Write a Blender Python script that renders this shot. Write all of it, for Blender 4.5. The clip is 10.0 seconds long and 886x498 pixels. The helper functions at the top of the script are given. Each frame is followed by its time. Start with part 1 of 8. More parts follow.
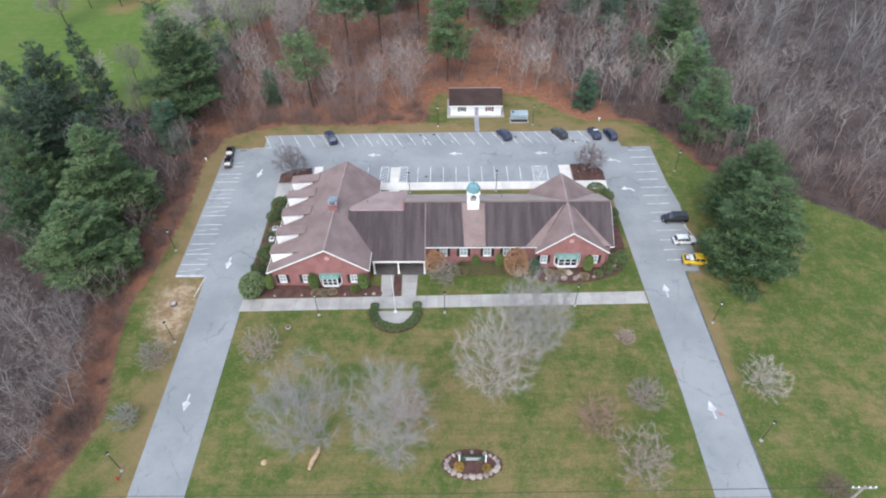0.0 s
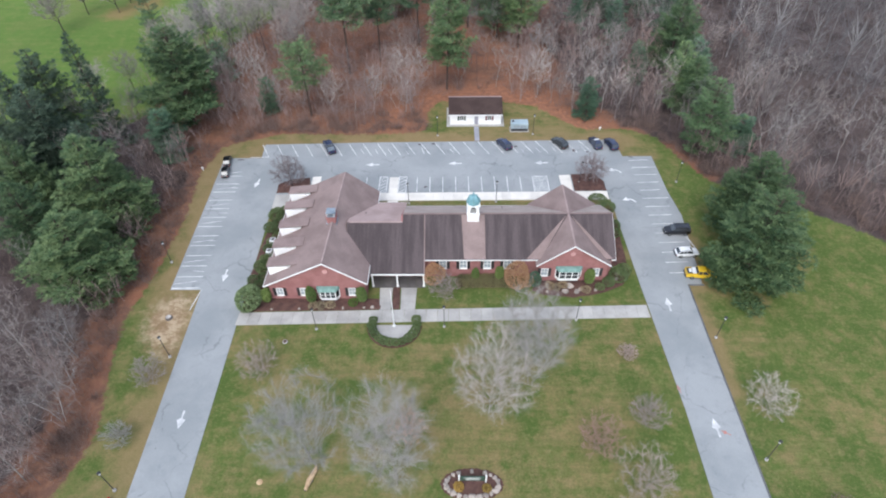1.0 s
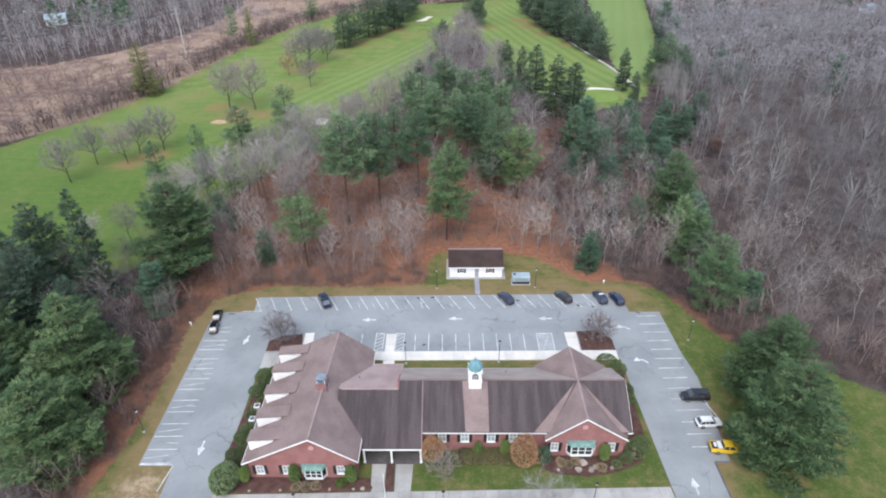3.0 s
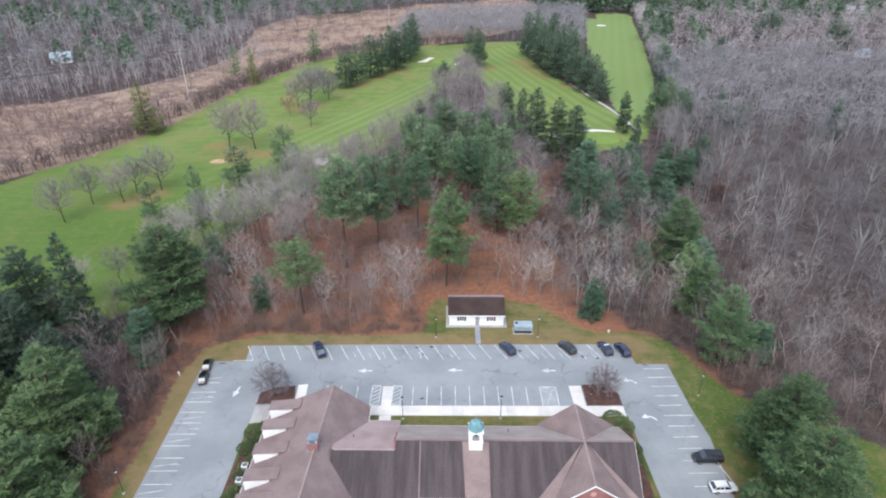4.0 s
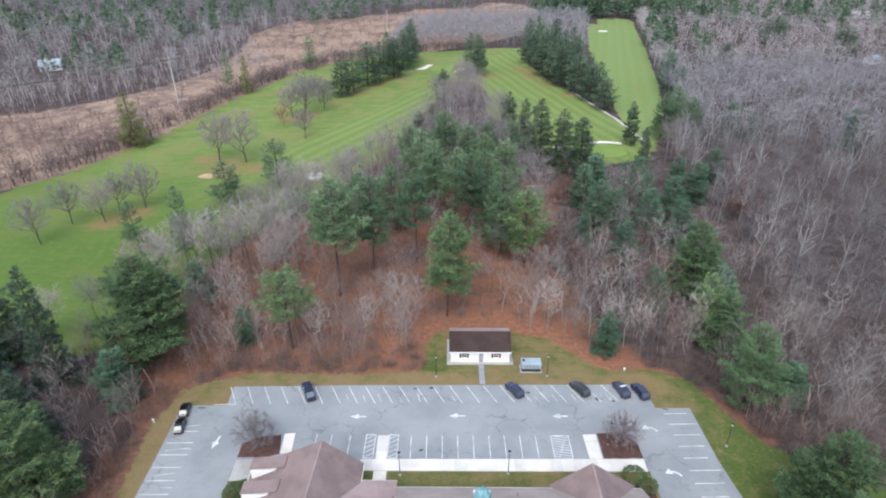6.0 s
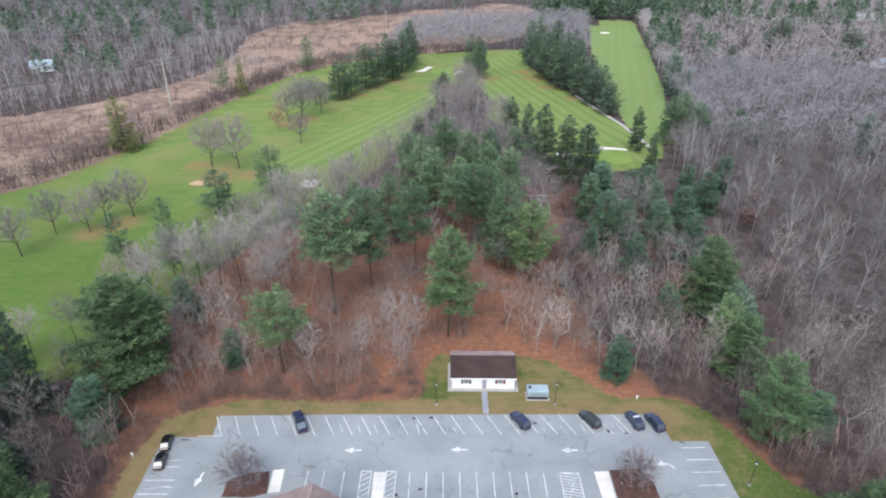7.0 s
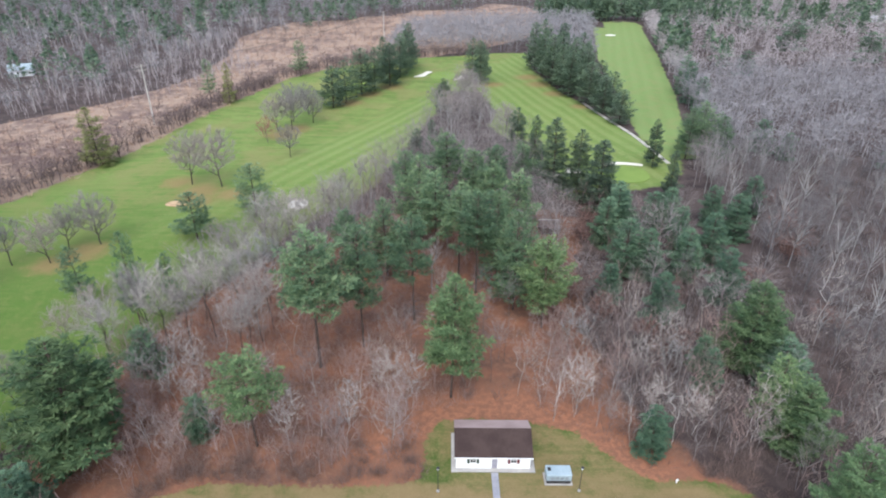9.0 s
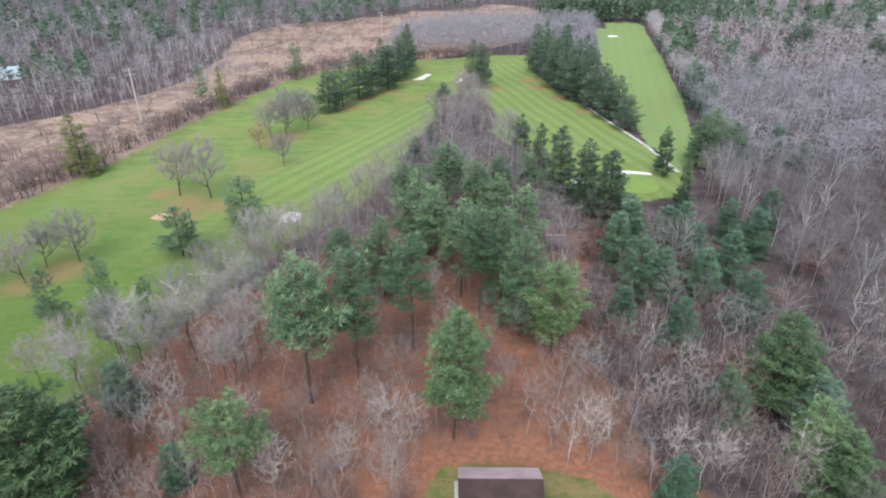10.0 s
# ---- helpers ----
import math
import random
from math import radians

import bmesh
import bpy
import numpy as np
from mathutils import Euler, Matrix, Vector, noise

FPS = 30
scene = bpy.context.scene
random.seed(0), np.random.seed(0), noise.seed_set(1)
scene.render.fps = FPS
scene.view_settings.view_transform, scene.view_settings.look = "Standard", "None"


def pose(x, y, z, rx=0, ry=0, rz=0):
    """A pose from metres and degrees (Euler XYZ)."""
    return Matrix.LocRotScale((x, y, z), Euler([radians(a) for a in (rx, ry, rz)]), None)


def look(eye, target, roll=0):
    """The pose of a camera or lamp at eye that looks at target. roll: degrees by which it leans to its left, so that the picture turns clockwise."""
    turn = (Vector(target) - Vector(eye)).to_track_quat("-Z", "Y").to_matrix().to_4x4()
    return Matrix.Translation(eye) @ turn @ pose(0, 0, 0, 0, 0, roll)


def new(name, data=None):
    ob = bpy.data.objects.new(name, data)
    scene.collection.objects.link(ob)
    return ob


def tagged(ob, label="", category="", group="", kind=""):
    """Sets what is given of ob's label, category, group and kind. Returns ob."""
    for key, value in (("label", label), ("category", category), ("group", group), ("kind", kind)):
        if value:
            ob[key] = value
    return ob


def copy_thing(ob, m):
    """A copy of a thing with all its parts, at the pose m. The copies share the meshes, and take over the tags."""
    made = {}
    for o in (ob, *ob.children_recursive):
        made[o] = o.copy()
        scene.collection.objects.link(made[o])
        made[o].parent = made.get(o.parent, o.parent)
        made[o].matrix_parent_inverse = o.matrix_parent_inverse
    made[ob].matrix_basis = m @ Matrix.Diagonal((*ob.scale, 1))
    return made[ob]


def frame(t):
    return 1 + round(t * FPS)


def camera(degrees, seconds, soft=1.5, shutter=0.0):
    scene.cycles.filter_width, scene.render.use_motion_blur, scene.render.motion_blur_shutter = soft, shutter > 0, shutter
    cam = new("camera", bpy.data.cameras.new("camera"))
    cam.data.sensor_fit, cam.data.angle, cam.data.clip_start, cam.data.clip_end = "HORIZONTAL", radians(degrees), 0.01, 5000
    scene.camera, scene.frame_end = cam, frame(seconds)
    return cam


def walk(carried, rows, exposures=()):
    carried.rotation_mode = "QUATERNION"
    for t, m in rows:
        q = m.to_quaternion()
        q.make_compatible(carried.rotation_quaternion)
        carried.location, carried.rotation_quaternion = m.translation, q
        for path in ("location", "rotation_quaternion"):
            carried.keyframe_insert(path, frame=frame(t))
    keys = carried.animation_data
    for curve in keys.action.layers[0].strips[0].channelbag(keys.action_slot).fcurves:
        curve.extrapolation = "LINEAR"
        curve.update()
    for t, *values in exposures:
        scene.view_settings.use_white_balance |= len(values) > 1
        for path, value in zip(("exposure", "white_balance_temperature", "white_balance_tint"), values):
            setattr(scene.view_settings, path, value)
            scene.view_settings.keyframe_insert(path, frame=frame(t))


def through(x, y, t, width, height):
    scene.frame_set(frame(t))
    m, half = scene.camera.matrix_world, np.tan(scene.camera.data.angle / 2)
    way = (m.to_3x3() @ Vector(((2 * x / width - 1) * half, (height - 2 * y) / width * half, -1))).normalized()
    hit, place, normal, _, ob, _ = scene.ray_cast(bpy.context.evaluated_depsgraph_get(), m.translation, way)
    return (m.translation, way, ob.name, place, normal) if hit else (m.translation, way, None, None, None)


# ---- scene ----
cam = camera(73.8, 10.0, soft=2.0)
PATH = [
    (0, (-0.223, 1.828, 75.568), (-0.261, 3.246, 74.157), -1.3),
    (0.5, (-0.315, 2.541, 75.619), (-0.35, 3.96, 74.209), -1.1),
    (1, (-0.354, 3.946, 75.751), (-0.388, 5.371, 74.348), -1.1),
    (1.5, (-0.313, 5.653, 75.848), (-0.347, 7.179, 74.556), -1.0),
    (2, (-0.328, 7.304, 75.893), (-0.361, 8.852, 74.627), -0.9),
    (2.5, (-0.4, 9.646, 76.159), (-0.432, 11.254, 74.97), -0.8),
    (2.7, (-0.481, 10.516, 76.206), (-0.511, 12.165, 75.075), -0.8),
    (4, (-0.711, 16.244, 76.621), (-0.738, 18.001, 75.665), -0.2),
    (4.5, (-0.816, 18.571, 76.627), (-0.842, 20.333, 75.681), -0.3),
    (5, (-0.956, 21.035, 76.647), (-0.982, 22.797, 75.7), -0.3),
    (5.5, (-1.027, 24.234, 76.56), (-1.052, 25.996, 75.614), -0.3),
    (7, (-1.746, 35.962, 76.125), (-1.765, 37.725, 75.18), -0.0),
    (7.5, (-1.937, 40.465, 75.908), (-1.954, 42.227, 74.963), 0.0),
    (8, (-2.173, 45.384, 75.711), (-2.189, 47.147, 74.766), 0.0),
    (8.5, (-2.267, 50.285, 75.491), (-2.283, 52.048, 74.546), 0.0),
    (9, (-2.567, 55.595, 75.37), (-2.582, 57.357, 74.424), 0.1),
    (9.5, (-2.881, 60.727, 75.274), (-2.893, 62.488, 74.327), 0.1),
    (10, (-3.173, 65.917, 75.127), (-3.184, 67.678, 74.18), 0.1),
]
# the exposure creeps up as the view lifts off the pale car park
walk(cam, [(t, look(eye, target, roll)) for t, eye, target, roll in PATH],
     exposures=((0.0, 0.36), (2.5, 0.35), (4.0, 0.39), (7.0, 0.43), (8.5, 0.53), (10.0, 0.58)))

# ---- world ----
# Overcast November sky: pale dome, weak and very wide sun.
world = bpy.data.worlds.new("overcast_sky")
scene.world = world
world.use_nodes = True
wn, wl = world.node_tree.nodes, world.node_tree.links
wn.clear()
sky = wn.new("ShaderNodeTexSky")
sky.sky_type = 'NISHITA'
sky.sun_disc = False
sky.sun_elevation, sky.sun_rotation = radians(42), radians(200)
sky.dust_density = 1.0
pale = wn.new("ShaderNodeHueSaturation")
pale.inputs["Saturation"].default_value = 0.62
back = wn.new("ShaderNodeBackground")
back.inputs["Strength"].default_value = 0.30
wout = wn.new("ShaderNodeOutputWorld")
wl.new(sky.outputs[0], pale.inputs["Color"])
wl.new(pale.outputs[0], back.inputs[0])
wl.new(back.outputs[0], wout.inputs[0])
sun_lamp = bpy.data.lights.new("sun", 'SUN')
sun_lamp.energy, sun_lamp.angle, sun_lamp.color = 1.5, radians(30), (1.0, 0.985, 0.96)
sun = new("sun", sun_lamp)
sun.matrix_world = look((0, 0, 200), (20, 130, 0))


# ---- materials ----
def node_material(name):
    m = bpy.data.materials.new(name)
    m.use_nodes = True
    n, l = m.node_tree.nodes, m.node_tree.links
    return m, n, l, n["Principled BSDF"]


def noise_node(n, l, coords, scale, detail=4.0, rough=0.6):
    t = n.new("ShaderNodeTexNoise")
    t.inputs["Scale"].default_value = scale
    t.inputs["Detail"].default_value = detail
    t.inputs["Roughness"].default_value = rough
    l.new(coords, t.inputs["Vector"])
    return t.outputs["Fac"]


def ramp_node(n, l, fac, lo, hi):
    r = n.new("ShaderNodeMapRange")
    r.interpolation_type = 'SMOOTHSTEP'
    l.new(fac, r.inputs["Value"])
    r.inputs["From Min"].default_value, r.inputs["From Max"].default_value = lo, hi
    return r.outputs["Result"]


def math_node(n, l, op, a, b, clamp=False):
    k = n.new("ShaderNodeMath")
    k.operation, k.use_clamp = op, clamp
    for i, v in enumerate((a, b)):
        if isinstance(v, (int, float)):
            k.inputs[i].default_value = v
        else:
            l.new(v, k.inputs[i])
    return k.outputs[0]


def mix_node(n, l, fac, a, b, blend='MIX'):
    k = n.new("ShaderNodeMix")
    k.data_type, k.blend_type = 'RGBA', blend
    for sock, v in ((k.inputs[0], fac), (k.inputs[6], a), (k.inputs[7], b)):
        if isinstance(v, (int, float)):
            sock.default_value = v
        elif isinstance(v, tuple):
            sock.default_value = (*v, 1.0)
        else:
            l.new(v, sock)
    return k.outputs[2]


def bump_node(n, l, height, strength, distance, shader):
    b = n.new("ShaderNodeBump")
    b.inputs["Strength"].default_value, b.inputs["Distance"].default_value = strength, distance
    l.new(height, b.inputs["Height"])
    l.new(b.outputs[0], shader.inputs["Normal"])


def surface(name, base, other, big=0.15, small=3.0, rough=0.85, grain=0.25, bump=0.02, metal=0.0, vary=0.0, spread=(0.35, 0.65), stretch=None):
    """Two colours in patches of 1/big metres, grain of 1/small metres, fine relief; vary: brightness steps from object to object."""
    m, n, l, p = node_material(name)
    pos = n.new("ShaderNodeNewGeometry").outputs["Position"]
    where = pos
    if stretch:
        squeeze = n.new("ShaderNodeMapping")
        squeeze.inputs["Scale"].default_value = stretch
        l.new(pos, squeeze.inputs["Vector"])
        where = squeeze.outputs[0]
    patches = ramp_node(n, l, noise_node(n, l, where, big, 5.0), *spread)
    col = mix_node(n, l, patches, base, other)
    fine = noise_node(n, l, pos, small, 3.0, 0.7)
    col = mix_node(n, l, grain, col, mix_node(n, l, fine, (0.0, 0.0, 0.0), (1.0, 1.0, 1.0)), 'OVERLAY')
    if vary:
        info = n.new("ShaderNodeObjectInfo").outputs["Random"]
        col = mix_node(n, l, 1.0, col, mix_node(n, l, info, (1 - vary,) * 3, (1 + vary,) * 3), 'MULTIPLY')
    l.new(col, p.inputs["Base Color"])
    p.inputs["Roughness"].default_value, p.inputs["Metallic"].default_value = rough, metal
    if rough >= 0.85:
        p.inputs["Specular IOR Level"].default_value = 0.12
    if bump:
        bump_node(n, l, fine, 0.6, bump, p)
    return m


def leafy(name, dark, light, rough=0.75, through=0.0):
    """Foliage and twigs: steps from piece to piece and from plant to plant."""
    m, n, l, p = node_material(name)
    island = n.new("ShaderNodeNewGeometry").outputs["Random Per Island"]
    info = n.new("ShaderNodeObjectInfo").outputs["Random"]
    col = mix_node(n, l, island, dark, light)
    col = mix_node(n, l, 1.0, col, mix_node(n, l, info, (0.72, 0.76, 0.78), (1.28, 1.2, 1.15)), 'MULTIPLY')
    l.new(col, p.inputs["Base Color"])
    p.inputs["Roughness"].default_value = rough
    p.inputs["Specular IOR Level"].default_value = 0.2
    if through:
        glow = n.new("ShaderNodeBsdfTranslucent")
        l.new(col, glow.inputs["Color"])
        both = n.new("ShaderNodeMixShader")
        both.inputs[0].default_value = through
        l.new(p.outputs[0], both.inputs[1])
        l.new(glow.outputs[0], both.inputs[2])
        l.new(both.outputs[0], n["Material Output"].inputs["Surface"])
    return m




def asphalt_surface():
    """Old bluish-grey asphalt: patches, cracks that wander, dark drips and worn grain."""
    m, n, l, p = node_material("weathered_asphalt")
    pos = n.new("ShaderNodeNewGeometry").outputs["Position"]
    big = noise_node(n, l, pos, 0.09, 5.0)
    mid = noise_node(n, l, pos, 0.55, 5.0, 0.65)
    fine = noise_node(n, l, pos, 9.0, 3.0, 0.7)
    col = mix_node(n, l, ramp_node(n, l, big, 0.35, 0.65), (0.238, 0.255, 0.264), (0.300, 0.314, 0.322))
    col = mix_node(n, l, math_node(n, l, 'MULTIPLY', ramp_node(n, l, mid, 0.55, 0.75), 0.45), col, (0.165, 0.185, 0.195))
    bent = n.new("ShaderNodeVectorMath")
    bent.operation = 'MULTIPLY_ADD'
    wob = n.new("ShaderNodeTexNoise")
    wob.inputs["Scale"].default_value, wob.inputs["Detail"].default_value = 0.5, 4.0
    l.new(pos, wob.inputs["Vector"])
    l.new(wob.outputs["Color"], bent.inputs[0])
    bent.inputs[1].default_value = (3.0, 3.0, 0.0)
    l.new(pos, bent.inputs[2])
    cells = n.new("ShaderNodeTexVoronoi")
    cells.feature = 'DISTANCE_TO_EDGE'
    cells.inputs["Scale"].default_value = 0.16
    l.new(bent.outputs[0], cells.inputs["Vector"])
    crack = math_node(n, l, 'SUBTRACT', 1.0, ramp_node(n, l, cells.outputs["Distance"], 0.004, 0.018))
    crack = math_node(n, l, 'MULTIPLY', crack, ramp_node(n, l, noise_node(n, l, pos, 0.11, 3.0), 0.46, 0.60))
    col = mix_node(n, l, math_node(n, l, 'MULTIPLY', crack, 0.38), col, (0.085, 0.092, 0.098))
    drip = ramp_node(n, l, noise_node(n, l, pos, 1.3, 2.0), 0.70, 0.78)
    col = mix_node(n, l, math_node(n, l, 'MULTIPLY', drip, 0.5), col, (0.09, 0.095, 0.10))
    col = mix_node(n, l, 0.22, col, mix_node(n, l, fine, (0.0, 0.0, 0.0), (1.0, 1.0, 1.0)), 'OVERLAY')
    l.new(col, p.inputs["Base Color"])
    p.inputs["Roughness"].default_value = 0.9
    p.inputs["Specular IOR Level"].default_value = 0.15
    bump_node(n, l, fine, 0.6, 0.01, p)
    return m


asphalt = asphalt_surface()
concrete = surface("pale_concrete", (0.70, 0.665, 0.615), (0.60, 0.572, 0.53), 0.3, 6.0, 0.9, 0.2, 0.005, vary=0.07)
old_concrete = surface("worn_concrete", (0.41, 0.395, 0.375), (0.32, 0.31, 0.295), 0.3, 6.0, 0.9, 0.2, 0.005, vary=0.08)
road_paint = surface("worn_white_road_paint", (0.72, 0.72, 0.72), (0.42, 0.43, 0.44), 0.5, 5.0, 0.7, 0.2, 0.0)
red_paint = surface("faded_red_road_paint", (0.42, 0.17, 0.14), (0.28, 0.2, 0.19), 0.8, 5.0, 0.8, 0.2, 0.0)
brick = surface("red_brick_masonry", (0.315, 0.152, 0.148), (0.255, 0.118, 0.112), 0.5, 7.0, 0.9, 0.3, 0.01)
shingle = surface("brown_asphalt_shingle", (0.252, 0.190, 0.180), (0.198, 0.148, 0.140), 0.25, 5.0, 0.95, 0.28, 0.015)
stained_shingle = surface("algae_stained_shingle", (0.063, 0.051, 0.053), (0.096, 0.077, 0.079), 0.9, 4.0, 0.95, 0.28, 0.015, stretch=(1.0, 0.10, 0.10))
worn_shingle = surface("worn_ridge_shingle", (0.33, 0.255, 0.245), (0.26, 0.20, 0.19), 0.6, 5.0, 0.95, 0.25, 0.0)
# beige lifted to imitate sheen on the back slope at a grazing angle
sheen_shingle = surface("grazing_sheen_shingle", (0.39, 0.325, 0.295), (0.32, 0.265, 0.24), 0.3, 5.0, 0.95, 0.25, 0.015)
pink_shingle = surface("pale_pink_brown_shingle", (0.41, 0.31, 0.295), (0.33, 0.245, 0.232), 0.3, 5.0, 0.95, 0.25, 0.015)
white_paint = surface("white_painted_wood", (0.80, 0.80, 0.79), (0.74, 0.74, 0.73), 0.8, 6.0, 0.55, 0.08, 0.0)
black_paint = surface("black_painted_wood", (0.02, 0.02, 0.022), (0.03, 0.03, 0.032), 1.0, 6.0, 0.5, 0.1, 0.0)
copper = surface("green_copper_patina", (0.20, 0.33, 0.30), (0.13, 0.235, 0.21), 1.5, 8.0, 0.7, 0.25, 0.0, metal=0.2)
blue_copper = surface("blue_copper_patina", (0.20, 0.38, 0.42), (0.12, 0.25, 0.28), 1.5, 8.0, 0.7, 0.25, 0.0, metal=0.2)
mulch = surface("red_brown_bark_mulch", (0.118, 0.066, 0.055), (0.080, 0.046, 0.040), 1.0, 8.0, 1.0, 0.45, 0.05)
stone = surface("field_stone", (0.36, 0.31, 0.27), (0.25, 0.22, 0.2), 1.2, 9.0, 0.9, 0.3, 0.03, vary=0.2)
bark = surface("grey_brown_bark", (0.16, 0.135, 0.12), (0.10, 0.085, 0.078), 0.8, 9.0, 0.95, 0.35, 0.03, vary=0.2)
pale_bark = surface("lichen_grey_bark", (0.34, 0.325, 0.305), (0.20, 0.185, 0.172), 0.6, 9.0, 0.9, 0.3, 0.02, vary=0.1)
dark_bark = surface("dark_wet_bark", (0.075, 0.064, 0.058), (0.05, 0.043, 0.04), 0.8, 9.0, 0.9, 0.35, 0.02, vary=0.15)
grey_bark = surface("pale_grey_bark", (0.27, 0.25, 0.235), (0.15, 0.135, 0.125), 0.6, 9.0, 0.9, 0.3, 0.02, vary=0.1)
pine_bark = surface("dark_pine_bark", (0.085, 0.062, 0.052), (0.055, 0.042, 0.038), 0.8, 9.0, 0.95, 0.35, 0.03)
birch_bark = surface("pale_birch_bark", (0.44, 0.415, 0.39), (0.29, 0.27, 0.25), 1.2, 9.0, 0.8, 0.3, 0.01, vary=0.1)
twig = leafy("grey_twigs", (0.155, 0.137, 0.132), (0.33, 0.30, 0.288))
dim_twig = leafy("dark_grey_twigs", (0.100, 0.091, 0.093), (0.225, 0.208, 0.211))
pale_twig = leafy("pale_twigs", (0.24, 0.222, 0.212), (0.43, 0.405, 0.388))
red_twig = leafy("reddish_twigs", (0.30, 0.165, 0.13), (0.50, 0.32, 0.265))
needles = leafy("pine_needles", (0.064, 0.128, 0.074), (0.195, 0.280, 0.150), 0.7, 0.22)
edge_needles = leafy("deep_green_needles", (0.052, 0.104, 0.052), (0.160, 0.236, 0.112), 0.7, 0.2)
dark_pine = leafy("dark_pine_needles", (0.040, 0.084, 0.040), (0.138, 0.200, 0.090), 0.7, 0.15)
dark_needles = leafy("spruce_needles", (0.040, 0.070, 0.049), (0.112, 0.160, 0.104), 0.7, 0.12)
blue_needles = leafy("blue_green_needles", (0.060, 0.124, 0.080), (0.160, 0.255, 0.155), 0.7, 0.22)
fresh_needles = leafy("fresh_pine_needles", (0.080, 0.145, 0.066), (0.215, 0.310, 0.140), 0.7, 0.2)
course_needles = leafy("grey_green_pine_needles", (0.062, 0.108, 0.076), (0.165, 0.232, 0.146), 0.7, 0.2)
lime_needles = leafy("yellow_green_needles", (0.120, 0.145, 0.050), (0.26, 0.285, 0.115), 0.7, 0.28)
hedge_leaf = leafy("boxwood_leaves", (0.075, 0.120, 0.050), (0.185, 0.245, 0.110), 0.6, 0.25)
lime_leaf = leafy("bright_shrub_leaves", (0.06, 0.12, 0.02), (0.14, 0.22, 0.05))
cedar_leaf = leafy("bright_cedar_leaves", (0.115, 0.190, 0.055), (0.26, 0.34, 0.12), 0.6, 0.3)
laurel_leaf = leafy("glossy_laurel_leaves", (0.14, 0.20, 0.09), (0.34, 0.42, 0.21), 0.5, 0.3)
olive_leaf = leafy("olive_ground_cover", (0.115, 0.112, 0.058), (0.25, 0.235, 0.125), 0.7, 0.2)
rust_leaf = leafy("rust_orange_leaves", (0.36, 0.20, 0.11), (0.60, 0.38, 0.235), 0.7, 0.2)
brush_twig = leafy("dead_brush", (0.085, 0.063, 0.057), (0.205, 0.155, 0.14))
thicket_twig = leafy("pinkish_thicket", (0.172, 0.124, 0.114), (0.305, 0.230, 0.215))
# distance haze put into the twig colour: paler and more lilac, little contrast
far_twig = leafy("hazed_lilac_grey_twigs", (0.250, 0.234, 0.245), (0.318, 0.300, 0.312))
rose_twig = leafy("rose_grey_twigs", (0.185, 0.158, 0.152), (0.33, 0.285, 0.275))
pink_twig = leafy("pinkish_grey_twigs", (0.25, 0.205, 0.192), (0.41, 0.345, 0.325))
wine_twig = leafy("wine_brown_scrub", (0.095, 0.066, 0.064), (0.205, 0.155, 0.148))
steel = surface("dark_lamp_steel", (0.03, 0.032, 0.034), (0.05, 0.05, 0.052), 1.0, 9.0, 0.5, 0.15, 0.0, metal=0.5)
white_steel = surface("white_enamelled_steel", (0.72, 0.73, 0.74), (0.62, 0.63, 0.64), 1.0, 9.0, 0.4, 0.1, 0.0)
zinc = surface("zinc_sheet", (0.33, 0.38, 0.42), (0.25, 0.29, 0.33), 1.2, 7.0, 0.45, 0.15, 0.0, metal=0.6)
tarp = surface("pale_blue_grey_sheet", (0.34, 0.42, 0.46), (0.28, 0.355, 0.39), 0.6, 5.0, 0.6, 0.15, 0.0)
sand = surface("white_bunker_sand", (0.72, 0.69, 0.62), (0.60, 0.56, 0.49), 0.3, 6.0, 1.0, 0.15, 0.02)
sawdust = surface("pale_sawdust", (0.50, 0.36, 0.22), (0.36, 0.24, 0.14), 0.7, 8.0, 1.0, 0.3, 0.03)
cut_wood = surface("fresh_cut_wood", (0.50, 0.36, 0.23), (0.36, 0.25, 0.155), 2.0, 12.0, 0.9, 0.3, 0.01)
pole_wood = surface("weathered_pole_wood", (0.34, 0.31, 0.28), (0.25, 0.22, 0.2), 0.8, 9.0, 0.95, 0.3, 0.01)
rubber = surface("tyre_rubber", (0.018, 0.018, 0.018), (0.03, 0.03, 0.03), 2.0, 12.0, 0.9, 0.2, 0.0)
alloy = surface("alloy_rim", (0.45, 0.46, 0.47), (0.35, 0.36, 0.37), 2.0, 12.0, 0.35, 0.1, 0.0, metal=0.9)


def gloss(name, colour, rough=0.25, coat=0.6, metal=0.0):
    m, n, l, p = node_material(name)
    pos = n.new("ShaderNodeNewGeometry").outputs["Position"]
    dirt = noise_node(n, l, pos, 2.0, 4.0)
    l.new(mix_node(n, l, dirt, tuple(c * 0.85 for c in colour), tuple(min(1, c * 1.15) for c in colour)), p.inputs["Base Color"])
    p.inputs["Roughness"].default_value, p.inputs["Metallic"].default_value = rough, metal
    p.inputs["Coat Weight"].default_value = coat
    return m


pale_pane_glass = gloss("pale_blue_grey_glass", (0.30, 0.345, 0.37), 0.08, 0.3)
glass = gloss("dark_window_glass", (0.03, 0.035, 0.04), 0.06, 0.0)
car_glass = gloss("tinted_car_glass", (0.03, 0.035, 0.042), 0.05, 0.9)
lamp_glass = gloss("clear_lamp_lens", (0.65, 0.66, 0.66), 0.15, 0.4)
red_glass = gloss("red_lamp_lens", (0.35, 0.02, 0.02), 0.2, 0.4)


# ---- mesh helpers ----
def link_mesh(name, bm, material, parent=None, label=""):
    me = bpy.data.meshes.new(name)
    bm.to_mesh(me)
    bm.free()
    me.materials.append(material)
    ob = new(name, me)
    if parent is not None:
        ob.parent = parent
    return tagged(ob, label)


